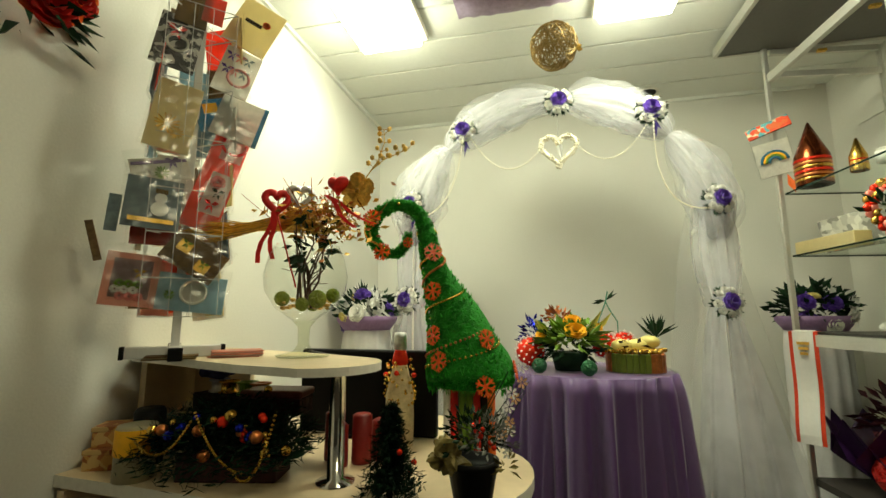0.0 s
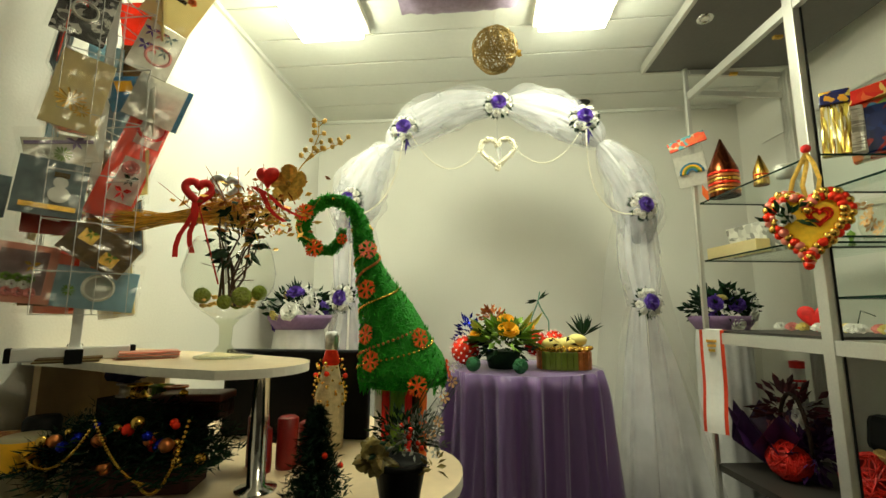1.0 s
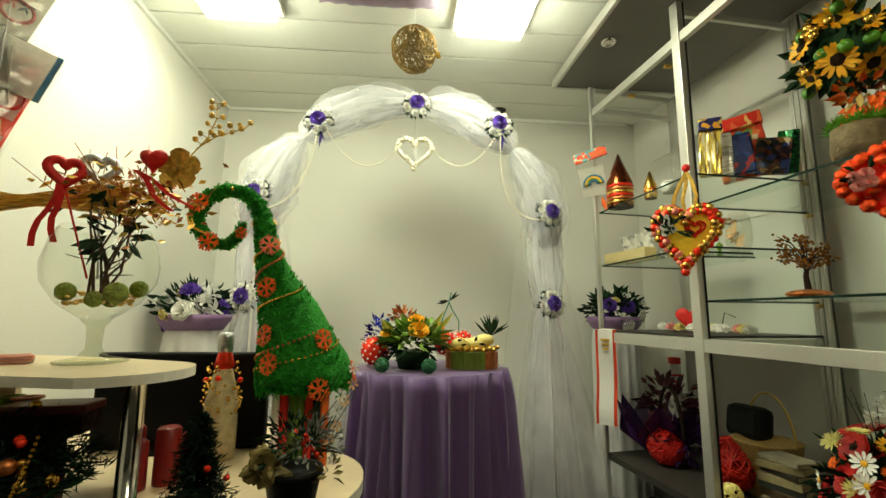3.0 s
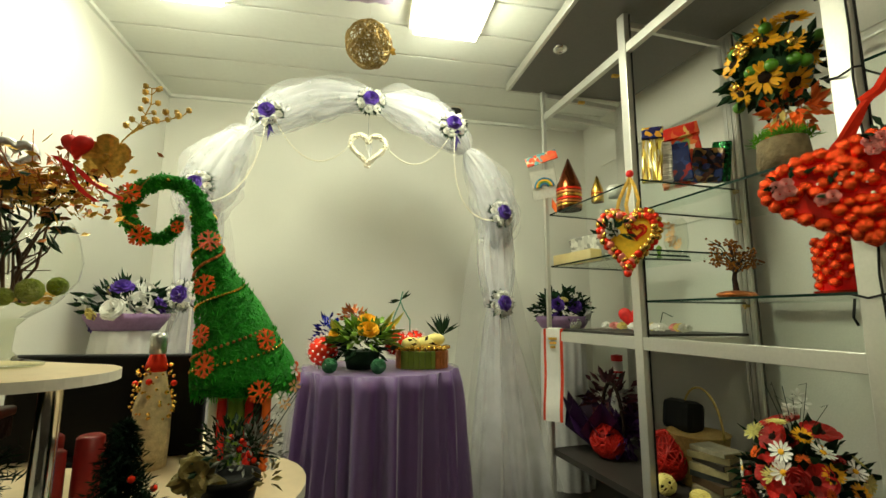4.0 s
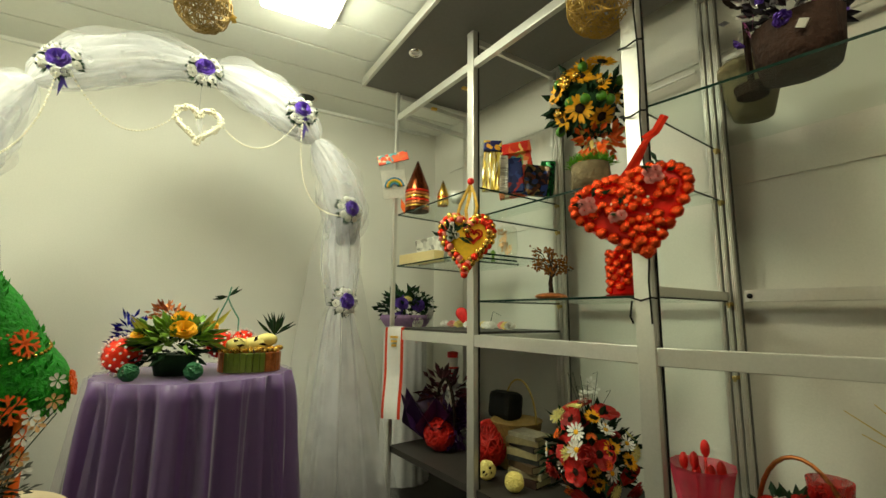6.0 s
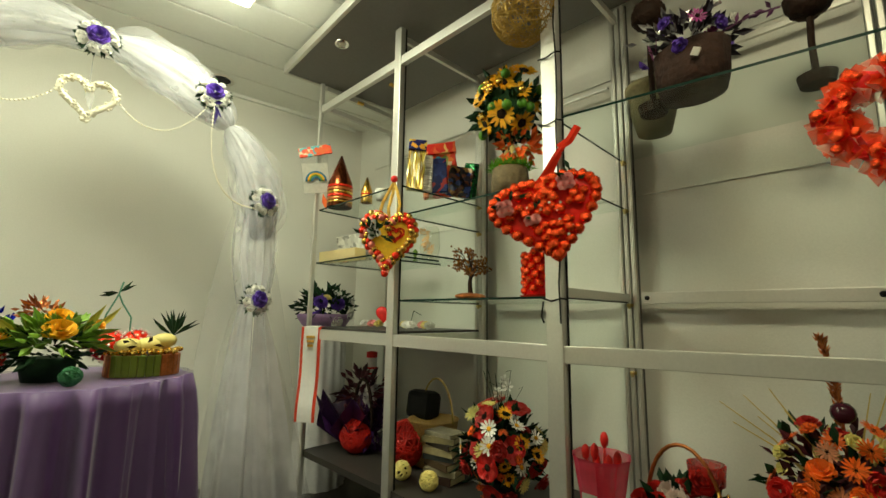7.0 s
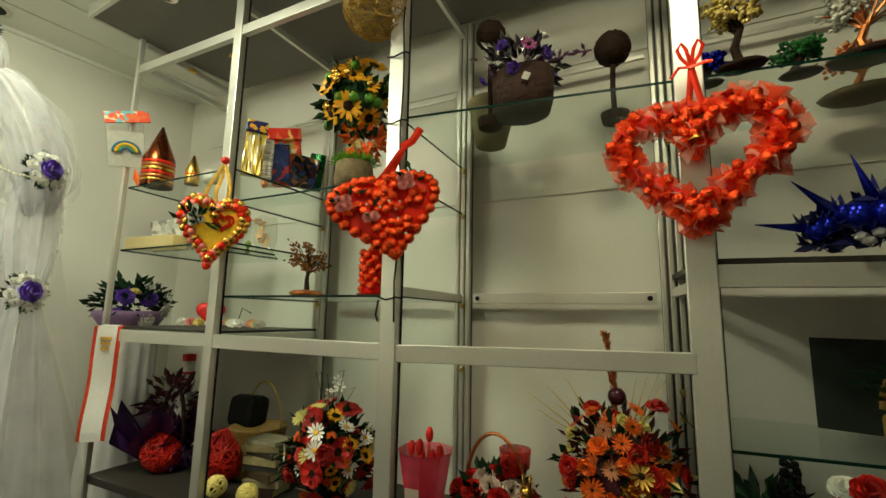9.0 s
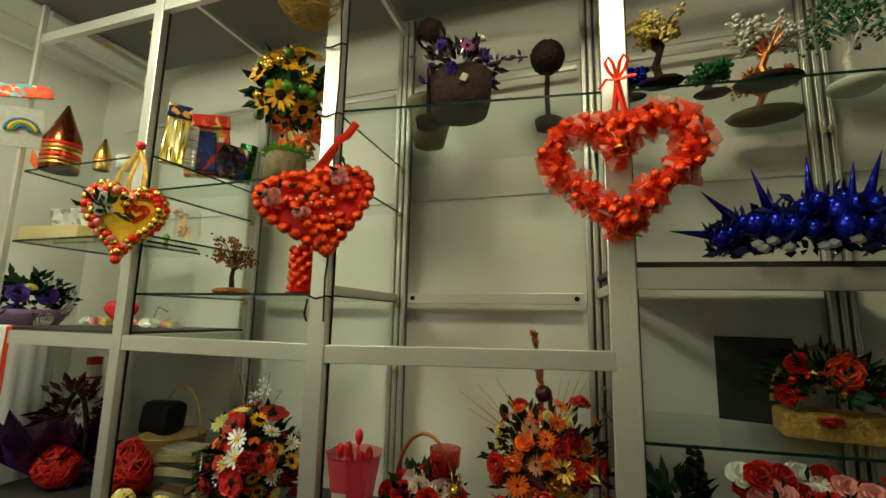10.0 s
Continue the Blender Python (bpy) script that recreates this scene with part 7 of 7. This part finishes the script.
scatter(t, 83, (0, 0, 0.20), (0.165, 0.165, 0.17), [("poppy", RED_PETAL, BROWN, 8, 0.046), ("daisy", WHITE, YELLOW, 9, 0.030), ("sunflower", YELLOW, BROWN, 7, 0.027), ("gerbera", LEMON, LEMON, 6, 0.030), ("gerbera", ORANGE_PETAL, BROWN, 9, 0.020), ("rose", mat("dark_red_petal", (0.30, 0.008, 0.006), 0.55, vary=0.2, rand=0.3), BROWN, 6, 0.03)], (-0.8, -0.75, 0.25), 0.95)
bloom(t, "poppy", RED_PETAL, BROWN, (0.0, 0.05, 0.36), (-0.3, 0.2, 1), 0.06)
bloom(t, "poppy", RED_PETAL, BROWN, (0.03, -0.05, 0.35), (-0.2, -0.4, 1), 0.05)
bm = bmesh.new()
for i in range(9):
    e = Vector((rg.uniform(-.05, .06), rg.uniform(-.10, .10), rg.uniform(0.40, 0.50)))
    tube(bm, [(0, 0, 0.15), (e.x * 0.4, e.y * 0.4, 0.35), e, e + Vector((0, rg.uniform(-.04, .04), -0.01))], 0.0009, 4)
part("grass_stems", bm, LEAF, t)
for i in range(5):
    bm = bmesh.new()
    daisy(bm, (rg.uniform(-.03, .02), rg.uniform(-.04, .03), 0.38 + 0.018 * i), rnd_dir(rg, 0), 0.022, rg, 6, 0.5)
    part("bell_flower", bm, WHITE, t)

t = thing("gift_bag", (1.43, 0.855, BZ), "clear pink gift bag with red tulip buds and a price tag", "gift bag")
bm = bmesh.new()
lathe(bm, [(0.05, 0), (0.06, 0.12), (0.085, 0.27), (0.09, 0.28)], 9)
part("bag", bm, gauze("pink_film", (0.75, 0.06, 0.13), 0.7, 16), t, "crumpled pink film")
for i, (x, y, h) in enumerate(((0.0, 0.055, 0.295), (-0.02, 0.01, 0.31), (0.02, 0.0, 0.34), (-0.01, -0.06, 0.30), (0.02, 0.03, 0.27), (0.0, -0.025, 0.28))):
    bm = bmesh.new()
    ball(bm, (x, y, h - 0.02), 0.017, 2, (0.75, 0.75, 1.5))
    tube(bm, [(x * 0.3, y * 0.3, 0.05), (x, y, h - 0.02)], 0.004, 6)
    part("tulip_bud", bm, RED, t, "", True)
bm = bmesh.new()
box(bm, (-0.085, -0.01, 0.15), (0.003, 0.045, 0.075), pose(0, 0, 0, 0, 0, 8))
part("tag", bm, PAPER["white"], t, "white price tag")
bm = bmesh.new()
box(bm, (-0.088, -0.01, 0.138), (0.003, 0.03, 0.025), pose(0, 0, 0, 0, 0, 8))
part("tag_print", bm, BLACK, t)

t = thing("rose_basket", (1.53, 0.66, BZ), "handled basket of red and white roses with greenery", "basket")
bm = bmesh.new()
lathe(bm, [(0, 0), (0.08, 0), (0.11, 0.14), (0, 0.14)], 20)
part("body", bm, WICK, t, "", True)
foliage(t, (0, 0, 0.16), 0.12, 140, 0.05, LEAF, 91, -0.3, 0.6)
RW = mat("white_red_petal", (0.78, 0.62, 0.55), 0.55, rand=0.2)
for i in range(17):
    a = i * 2.4
    q = math.sqrt((i + .5) / 17) * 0.12
    bloom(t, "rose", (RED_PETAL, RW, RED_PETAL)[i % 3], RW, (q * math.cos(a), q * math.sin(a), 0.17 + 0.05 * (1 - q / 0.12) + (0.04 if i in (2, 5) else 0)), (math.cos(a) * q * 6 - 0.5, math.sin(a) * q * 6 - 0.3, 0.8), 0.034)
bm = bmesh.new()
tube(bm, [(0.0, 0.105 * math.cos(radians(a)), 0.14 + 0.195 * math.sin(radians(a))) for a in range(0, 181, 12)], 0.006, 6)
part("handle", bm, COPPER, t, "copper wound handle", True)
bm = bmesh.new()
lathe(bm, [(0, 0.22), (0.045, 0.235), (0.05, 0.29), (0.047, 0.29), (0.04, 0.24)], 16, (0.04, -0.05, 0))
part("red_net", bm, gauze("red_net", (0.6, 0.04, 0.03), 0.6, 40), t, "red netting", True)
t = thing("gold_hare", (1.50, 0.545, BZ), "small gold foil hare figure beside the basket", "figure")
bm = bmesh.new()
ball(bm, (0, 0, 0.14), 0.03, 2, (0.9, 0.9, 1.4))
ball(bm, (0, 0, 0.195), 0.02, 2)
for k in (-1, 1):
    tube(bm, [(0, 0.008 * k, 0.20), (0, 0.012 * k, 0.245)], 0.007, 6, 0.003)
lathe(bm, [(0.035, 0), (0.035, 0.1), (0, 0.11)], 14)
part("figure", bm, GOLD, t, "", True)

t = thing("autumn_bouquet", (1.60, 0.30, BZ), "tall autumn arrangement of orange gerberas and golden grasses", "flowers")
bm = bmesh.new()
lathe(bm, [(0, 0), (0.07, 0), (0.09, 0.12), (0, 0.12)], 20)
part("pot", bm, BROWN, t, "", True)
foliage(t, (0, 0, 0.27), 0.175, 200, 0.045, BURG, 95, -0.8, 1.1)
foliage(t, (0, 0, 0.27), 0.185, 120, 0.05, LEAF, 98, -0.8, 1.1)
bm = bmesh.new()
ball(bm, (0, 0, 0.25), 0.12, 2, (1, 1, 1.1))
part("core", bm, BURG, t)
foliage(t, (0, 0, 0.28), 0.17, 60, 0.05, CREAM, 96, -0.6, 1.0, "pale_leaves")
scatter(t, 97, (0, 0, 0.28), (0.17, 0.17, 0.20), [("gerbera", ORANGE_PETAL, BROWN, 17, 0.029), ("gerbera", mat("salmon_petal", (0.72, 0.30, 0.14), 0.55, rand=0.2), BROWN, 6, 0.026), ("rose", RED_PETAL, RED_PETAL, 16, 0.028), ("rose", LEMON, LEMON, 6, 0.020), ("rose", ORANGE_PETAL, ORANGE_PETAL, 9, 0.023), ("daisy", GOLD_DULL, BROWN, 5, 0.032)], (-1, -0.25, 0.15), 0.95)
bm = bmesh.new()
for i in range(11):
    e = Vector((-0.04, 0.08 + 0.03 * i, 0.42 + 0.05 * ((i * 7) % 5) / 2)) if i < 7 else Vector((0.0, -0.05 - 0.03 * (i - 7), 0.46 + 0.01 * i))
    tube(bm, [(0, 0.02, 0.25), (e.x * 0.6, e.y * 0.55, (0.25 + e.z) / 2 + 0.03), e], 0.0036, 4, 0.0014)
part("grass_tuft", bm, mat("dry_grass", (0.58, 0.44, 0.13), 0.6), t)
bm = bmesh.new()
tube(bm, [(-0.02, 0.0, 0.30), (-0.02, 0.005, 0.56), (-0.02, 0.03, 0.65)], 0.004, 6)
for i in range(190):
    u = rg.random()
    p = Vector((-0.02, 0.004 + 0.024 * u * u, 0.44 + 0.21 * u))
    blade(bm, p, rnd_dir(rg, -0.2) + Vector((0, 0, 1)), 0.024, 0.007, 0.3)
part("ear", bm, COPPER, t, "copper glitter ear")
bm = bmesh.new()
ball(bm, (-0.02, 0.0, 0.48), 0.026, 2)
part("bauble", bm, mat("plum_bauble", (0.05, 0.01, 0.02), 0.15), t, "dark plum bauble", True)
bm = bmesh.new()
for i in range(10):
    tube(bm, [(-0.14, -0.03, 0.27), (-0.15 + rg.uniform(-.02, .02), -0.06 + rg.uniform(-.04, .04), 0.27 + rg.uniform(-.03, .03)), (-0.14, -0.10 + rg.uniform(-.03, .03), 0.25)], 0.003, 5)
part("gold_curls", bm, GOLD, t)

# ---- upper glass shelf ----
t = thing("bark_planter", (1.46, 0.53, Z_UP + 0.009), "bark bowl planter with silver and violet flowers on glass", "planter")
bm = bmesh.new()
lathe(bm, [(0, 0), (0.085, 0), (0.10, 0.05), (0.105, 0.14), (0.09, 0.14), (0, 0.12)], 22)
for v in bm.verts:
    v.co.x *= 0.8
    v.co += Vector((1, 1, 0)) * 0.008 * noise.noise(v.co * 30)
part("bowl", bm, mat("red_brown_bark", (0.028, 0.010, 0.005), 0.9, vary=0.45, scale=25, bump=0.9), t, "", True)
foliage(t, (0, 0, 0.17), 0.12, 90, 0.045, mat("black_leaf", (0.02, 0.015, 0.025), 0.5, rand=0.4), 101, -0.2, 0.5)
foliage(t, (0, 0.04, 0.19), 0.12, 60, 0.035, SILVER, 102, 0, 0.5, "silver_leaves")
scatter(t, 103, (0, 0, 0.17), (0.11, 0.13, 0.07), [("rose", VIOLET, VIOLET, 6, 0.022), ("rose", WHITE, WHITE, 6, 0.022), ("daisy", mat("plum_petal", (0.25, 0.03, 0.16), 0.5, rand=0.2), BROWN, 5, 0.022)], (-1, -0.2, 0.5), 1.3)
bm = bmesh.new()
tube(bm, [(0, -0.08, 0.16), (0, -0.15, 0.17), (0, -0.22, 0.16)], 0.003, 5)
for i in range(10):
    blade(bm, (0, -0.12 - 0.01 * i, 0.165), rnd_dir(rg), 0.03, 0.012)
part("trailing_stem", bm, mat("plum_leaf", (0.12, 0.03, 0.10), 0.5, rand=0.4), t)
bm = bmesh.new()
box(bm, (-0.086, -0.045, 0.085), (0.004, 0.022, 0.022), pose(0, 0, 0, 30, 0, 0))
part("price_tag", bm, PAPER["white"], t)
t = thing("stone_pot", (1.64, 0.73, Z_UP + 0.009), "pale stone pot on the upper glass shelf", "pot")
bm = bmesh.new()
lathe(bm, [(0, 0), (0.055, 0.0), (0.075, 0.08), (0.078, 0.15), (0.09, 0.155), (0.09, 0.175), (0.07, 0.17), (0, 0.16)], 22)
part("pot", bm, mat("pale_stone", (0.24, 0.21, 0.11), 0.8, vary=0.2, scale=30, bump=0.3), t, "", True)
for loc, r, hh in (((1.49, 0.66, Z_UP + 0.009), 0.052, 0.345), ((1.65, 0.285, Z_UP + 0.009), 0.058, 0.262)):
    t = thing("coffee_bean_topiary", loc, "dark brown coffee bean ball on a twig stem", "topiary", "coffee bean topiaries")
    bm = bmesh.new()
    ball(bm, (0, 0, hh), r, 4)
    for v in bm.verts:
        v.co += (v.co - Vector((0, 0, hh))).normalized() * 0.006 * noise.noise(v.co * 150)
    part("ball", bm, BROWN, t, "", True)
    bm = bmesh.new()
    tube(bm, [(0, 0, 0.03), (0.004, 0.004, hh * 0.5), (0, 0, hh - r * 0.9)], 0.009, 7)
    part("stem", bm, BROWN, t)
    bm = bmesh.new()
    lathe(bm, [(0, 0), (0.04, 0), (0.046, 0.03), (0, 0.035)], 16)
    part("pot", bm, BROWN, t)


def wire_tree(loc, h, w, m_leaf, m_trunk, base_r, m_base, label, seed, n=26, droop=0.0, size=0.0075, flat=False):
    rg = random.Random(seed)
    t = thing("bead_bonsai", loc, label, "bead tree", "bead trees")
    b = bmesh.new()
    if flat:
        lathe(b, [(0, 0), (base_r * 0.8, 0), (base_r, 0.012), (base_r, 0.02), (base_r * 0.9, 0.014), (0, 0.012)], 24)
    else:
        ball(b, (0, 0, 0.012), base_r, 2, (0.7, 1, 0.2))
    part("base", b, m_base, t, "", True)
    b, lf = bmesh.new(), bmesh.new()
    tube(b, [(0, 0, 0.01), (0.0, 0.012, h * 0.3), (0, -0.006, h * 0.55)], 0.013, 8, 0.008)
    for i in range(n):
        a = rg.uniform(0, 6.28)
        q = w * rg.uniform(0.4, 1)
        e = Vector((0.6 * q * math.cos(a), q * math.sin(a), h * rg.uniform(0.6, 1.0) - droop * q))
        s = Vector((0, 0, h * rg.uniform(0.42, 0.6)))
        mid = s.lerp(e, 0.6) + Vector((0, 0, 0.015 + droop * 0.06))
        tube(b, [s, mid, e], 0.0035, 5, 0.0014)
        for k in range(12):
            ball(lf, mid.lerp(e, rg.uniform(0.1, 1.1)) + rnd_dir(rg) * 0.014, size * rg.uniform(0.6, 1.1), 1)
    part("trunk", b, m_trunk, t)
    part("bead_cluster", lf, m_leaf, t)["kind"] = "stuff"


wire_tree((1.50, -0.055, Z_UP + 0.014), 0.22, 0.085, mat("amber_bead", (0.55, 0.42, 0.10), 0.25, rand=0.3), BROWN, 0.06, BROWN, "small tree of yellow beads on the upper glass shelf", 5)
wire_tree((1.60, -0.32, Z_UP + 0.014), 0.19, 0.11, mat("clear_bead", (0.62, 0.62, 0.55), 0.15, rand=0.2), COPPER, 0.085, BROWN, "spreading tree of clear beads with a copper trunk", 7)
wire_tree((1.62, -0.19, Z_UP + 0.014), 0.10, 0.06, mat("green_bead", (0.02, 0.13, 0.03), 0.25, rand=0.4), BROWN, 0.05, BLACK, "small green bead tree in a dark pot", 8)
wire_tree((1.72, -0.545, Z_UP + 0.014), 0.30, 0.12, bpy.data.materials["green_bead"], mat("birch_bark", (0.70, 0.68, 0.60), 0.6, vary=0.5, scale=40), 0.065, EDGE, "birch of green beads with a white trunk", 9, 34, 0.5, 0.006, True)
wire_tree((1.84, -0.36, Z_UP + 0.014), 0.16, 0.10, COPPER, COPPER, 0.11, mat("brown_saucer", (0.14, 0.09, 0.04), 0.6), "copper bead tree on a wide brown saucer", 10)
wire_tree((1.56, 0.02, Z_UP + 0.014), 0.09, 0.05, BLUE_FOIL, BROWN, 0.04, BROWN, "little blue bead tree on the upper glass shelf", 12)

# ---- end bay ----
t = thing("blue_spiked_arrangement", (1.545, -0.38, Z_R + 0.019), "arrangement of shiny blue cones, balls and feathers on the shelf", "arrangement")
t.scale = (1, 1, 1.22)
for i in range(44):
    u = -1 + 2 * i / 43
    bm = bmesh.new()
    ball(bm, (rg.uniform(-.06, .04), u * 0.21, 0.045 + 0.05 * (1 - u * u) * rg.random() + rg.uniform(0, .03)), rg.uniform(0.017, 0.030), 2)
    part("blue_ball", bm, BLUE_FOIL, t, "", True)
for i, (y, dy, dz, z0) in enumerate(((0.19, 1.0, 0.12, 0.05), (0.17, 0.75, 0.65, 0.08), (0.10, 0.35, 0.9, 0.09), (0.02, 0.05, 1.0, 0.10), (-0.08, -0.3, 0.9, 0.10), (-0.15, -0.55, 0.75, 0.09), (-0.21, -0.9, 0.4, 0.07), (-0.05, -0.1, 0.9, 0.08))):
    bm = bmesh.new()
    d = Vector((-0.15, dy, dz)).normalized()
    tube(bm, [Vector((-0.03, y, z0)), Vector((-0.03, y, z0)) + d * (0.14 if i == 0 else 0.105)], 0.014, 12, 0.0008)
    part("blue_cone", bm, BLUE_FOIL, t, "", True)
NAVY = mat("navy_feather", (0.004, 0.008, 0.10), 0.5, vary=0.3, rand=0.5)
bm = bmesh.new()
for i in range(480):
    u = rg.uniform(-1, 1)
    blade(bm, (rg.uniform(-.06, .06), u * 0.22, rg.uniform(0.01, 0.12 - 0.05 * u * u)), rnd_dir(rg, -0.1), 0.045, 0.018, 0.3)
part("feathers", bm, NAVY, t)["kind"] = "stuff"
for i in range(10):
    bm = bmesh.new()
    ball(bm, (-0.085, rg.uniform(-.2, .2), 0.015 + rg.random() * 0.02), 0.012, 1, (1, 1.3, 0.8))
    part("silver_sweet", bm, SILVER, t)
t = thing("green_folder", (1.86, -0.28, 0.71), "dark green board standing against the wall", "board", "", -8)
bm = bmesh.new()
box(bm, (0, 0, 0.125), (0.012, 0.20, 0.25), pose(0, 0, 0, 0, 8, 0), 0.002)
part("board", bm, mat("dark_green_board", (0.004, 0.012, 0.007), 0.6), t)
t = thing("flower_basket", (1.74, -0.42, 0.709), "woven basket with red roses and gold baubles on a glass shelf", "flowers")
bm = bmesh.new()
box(bm, (0, 0, 0.034), (0.12, 0.24, 0.068), None, 0.012)
part("basket", bm, mat("gold_weave", (0.42, 0.27, 0.05), 0.5, vary=0.5, scale=70, bump=1.0, fine=160), t)
foliage(t, (-0.02, 0, 0.12), 0.15, 260, 0.045, LEAF, 111, -0.2, 0.7)
scatter(t, 112, (-0.01, 0, 0.13), (0.09, 0.14, 0.09), [("rose", RED_PETAL, RED_PETAL, 6, 0.03), ("rose", mat("scarlet_petal", (0.70, 0.06, 0.02), 0.5, rand=0.2), BROWN, 2, 0.042)], (-1, 0, 0.5), 1.1)
for i in range(9):
    bm = bmesh.new()
    ball(bm, (-0.08 + rg.uniform(-.02, .03), rg.uniform(-.13, .13), 0.11 + rg.uniform(0, .07)), rg.uniform(0.008, 0.02), 2)
    part("bauble", bm, (GOLD, RED_FOIL, GOLD)[i % 3], t, "", True)
bm = bmesh.new()
tube(bm, [(0.03, 0.12 * math.cos(radians(a)), 0.08 + 0.15 * math.sin(radians(a))) for a in range(0, 181, 12)], 0.008, 6)
part("handle", bm, WICK, t, "", True)
t = thing("rose_box", (1.70, -0.36, BZ), "low box of red, white and pink roses on the base board", "flowers")
bm = bmesh.new()
box(bm, (0, 0, 0.09), (0.16, 0.34, 0.18), None, 0.006)
part("box", bm, BROWN, t)
foliage(t, (0, 0, 0.22), 0.16, 130, 0.05, LEAF, 121, -0.2, 0.5)
for i in range(26):
    y = -0.17 + 0.34 * ((i * 0.618) % 1)
    bloom(t, "rose", (RED_PETAL, WHITE, RED_PETAL, PINK)[i % 4], RW, (rg.uniform(-.08, .06), y, 0.24 + rg.uniform(0, .08)), (-0.7, rg.uniform(-.4, .4), 0.7), 0.034)
t = thing("dark_figurine", (1.66, -0.09, BZ), "slim dark beaded cone ornament among the greenery", "ornament")
bm = bmesh.new()
for i in range(160):
    z = rg.random()
    a = rg.uniform(0, 6.28)
    ball(bm, ((0.012 + 0.03 * (1 - z)) * math.cos(a), (0.012 + 0.03 * (1 - z)) * math.sin(a), 0.16 + 0.20 * z), 0.008, 1)
part("bead_cluster", bm, BLACK, t)["kind"] = "stuff"
bm = bmesh.new()
lathe(bm, [(0, 0), (0.04, 0), (0.04, 0.16), (0, 0.17)], 14)
part("base", bm, LEAF, t)
foliage(t, (0.0, 0.05, 0.20), 0.10, 60, 0.07, LEAF, 131, -0.2, 0.8)

# ---- cable ties, clips and wall flowers ----
t = thing("black_cable", (P2[0] - 0.02, P2[1], 0), "thin black cable tied along the shelving post", "cable")
bm = bmesh.new()
tube(bm, [(0.0 + 0.004 * math.sin(i), -0.034 - 0.006 * math.sin(i * 1.7), 2.3 - 0.12 * i) for i in range(12)], 0.0028, 5)
for z in (1.83, 1.60, 1.045):
    tube(bm, [(0.0, 0.035, z + 0.01), (-0.004, 0.0, z), (0.0, -0.034, z + 0.008), (0.01, -0.05, z + 0.004)], 0.003, 5)
tube(bm, [(-0.002, 0.03, 1.045), (-0.006, 0.035, 1.0), (0.0, 0.03, 0.98)], 0.003, 5)
part("cable", bm, BLACK, t)
t = thing("wall_flowers", (-1.16, 0.70, 1.74), "orange red artificial flowers hung on the side wall", "flowers")
foliage(t, (0, 0, 0), 0.10, 50, 0.08, LEAF, 141, -1, 1)
for p, r in (((0.03, 0.0, 0.0), 0.07), ((0.03, -0.10, 0.02), 0.07), ((0.03, 0.06, 0.05), 0.05)):
    bloom(t, "poppy", ORANGE_PETAL, BROWN, p, (1, -0.3, 0.1), r)
    bloom(t, "rose", RED_PETAL, RED_PETAL, (p[0] + 0.02, p[1], p[2] - 0.02), (1, -0.3, 0.1), r * 0.7)
for y, z in ((2.30, 2.30), (1.98, 2.30)):
    t = thing("clip", (1.16 + (2.3 - y) * 0.1, y + 0.1, z), "small yellow plastic clip under the canopy", "clip", "clips")
    bm = bmesh.new()
    box(bm, (0.2, 0, 0.0), (0.04, 0.02, 0.014), None, 0.002)
    part("clip_body", bm, GOLD_DULL, t)
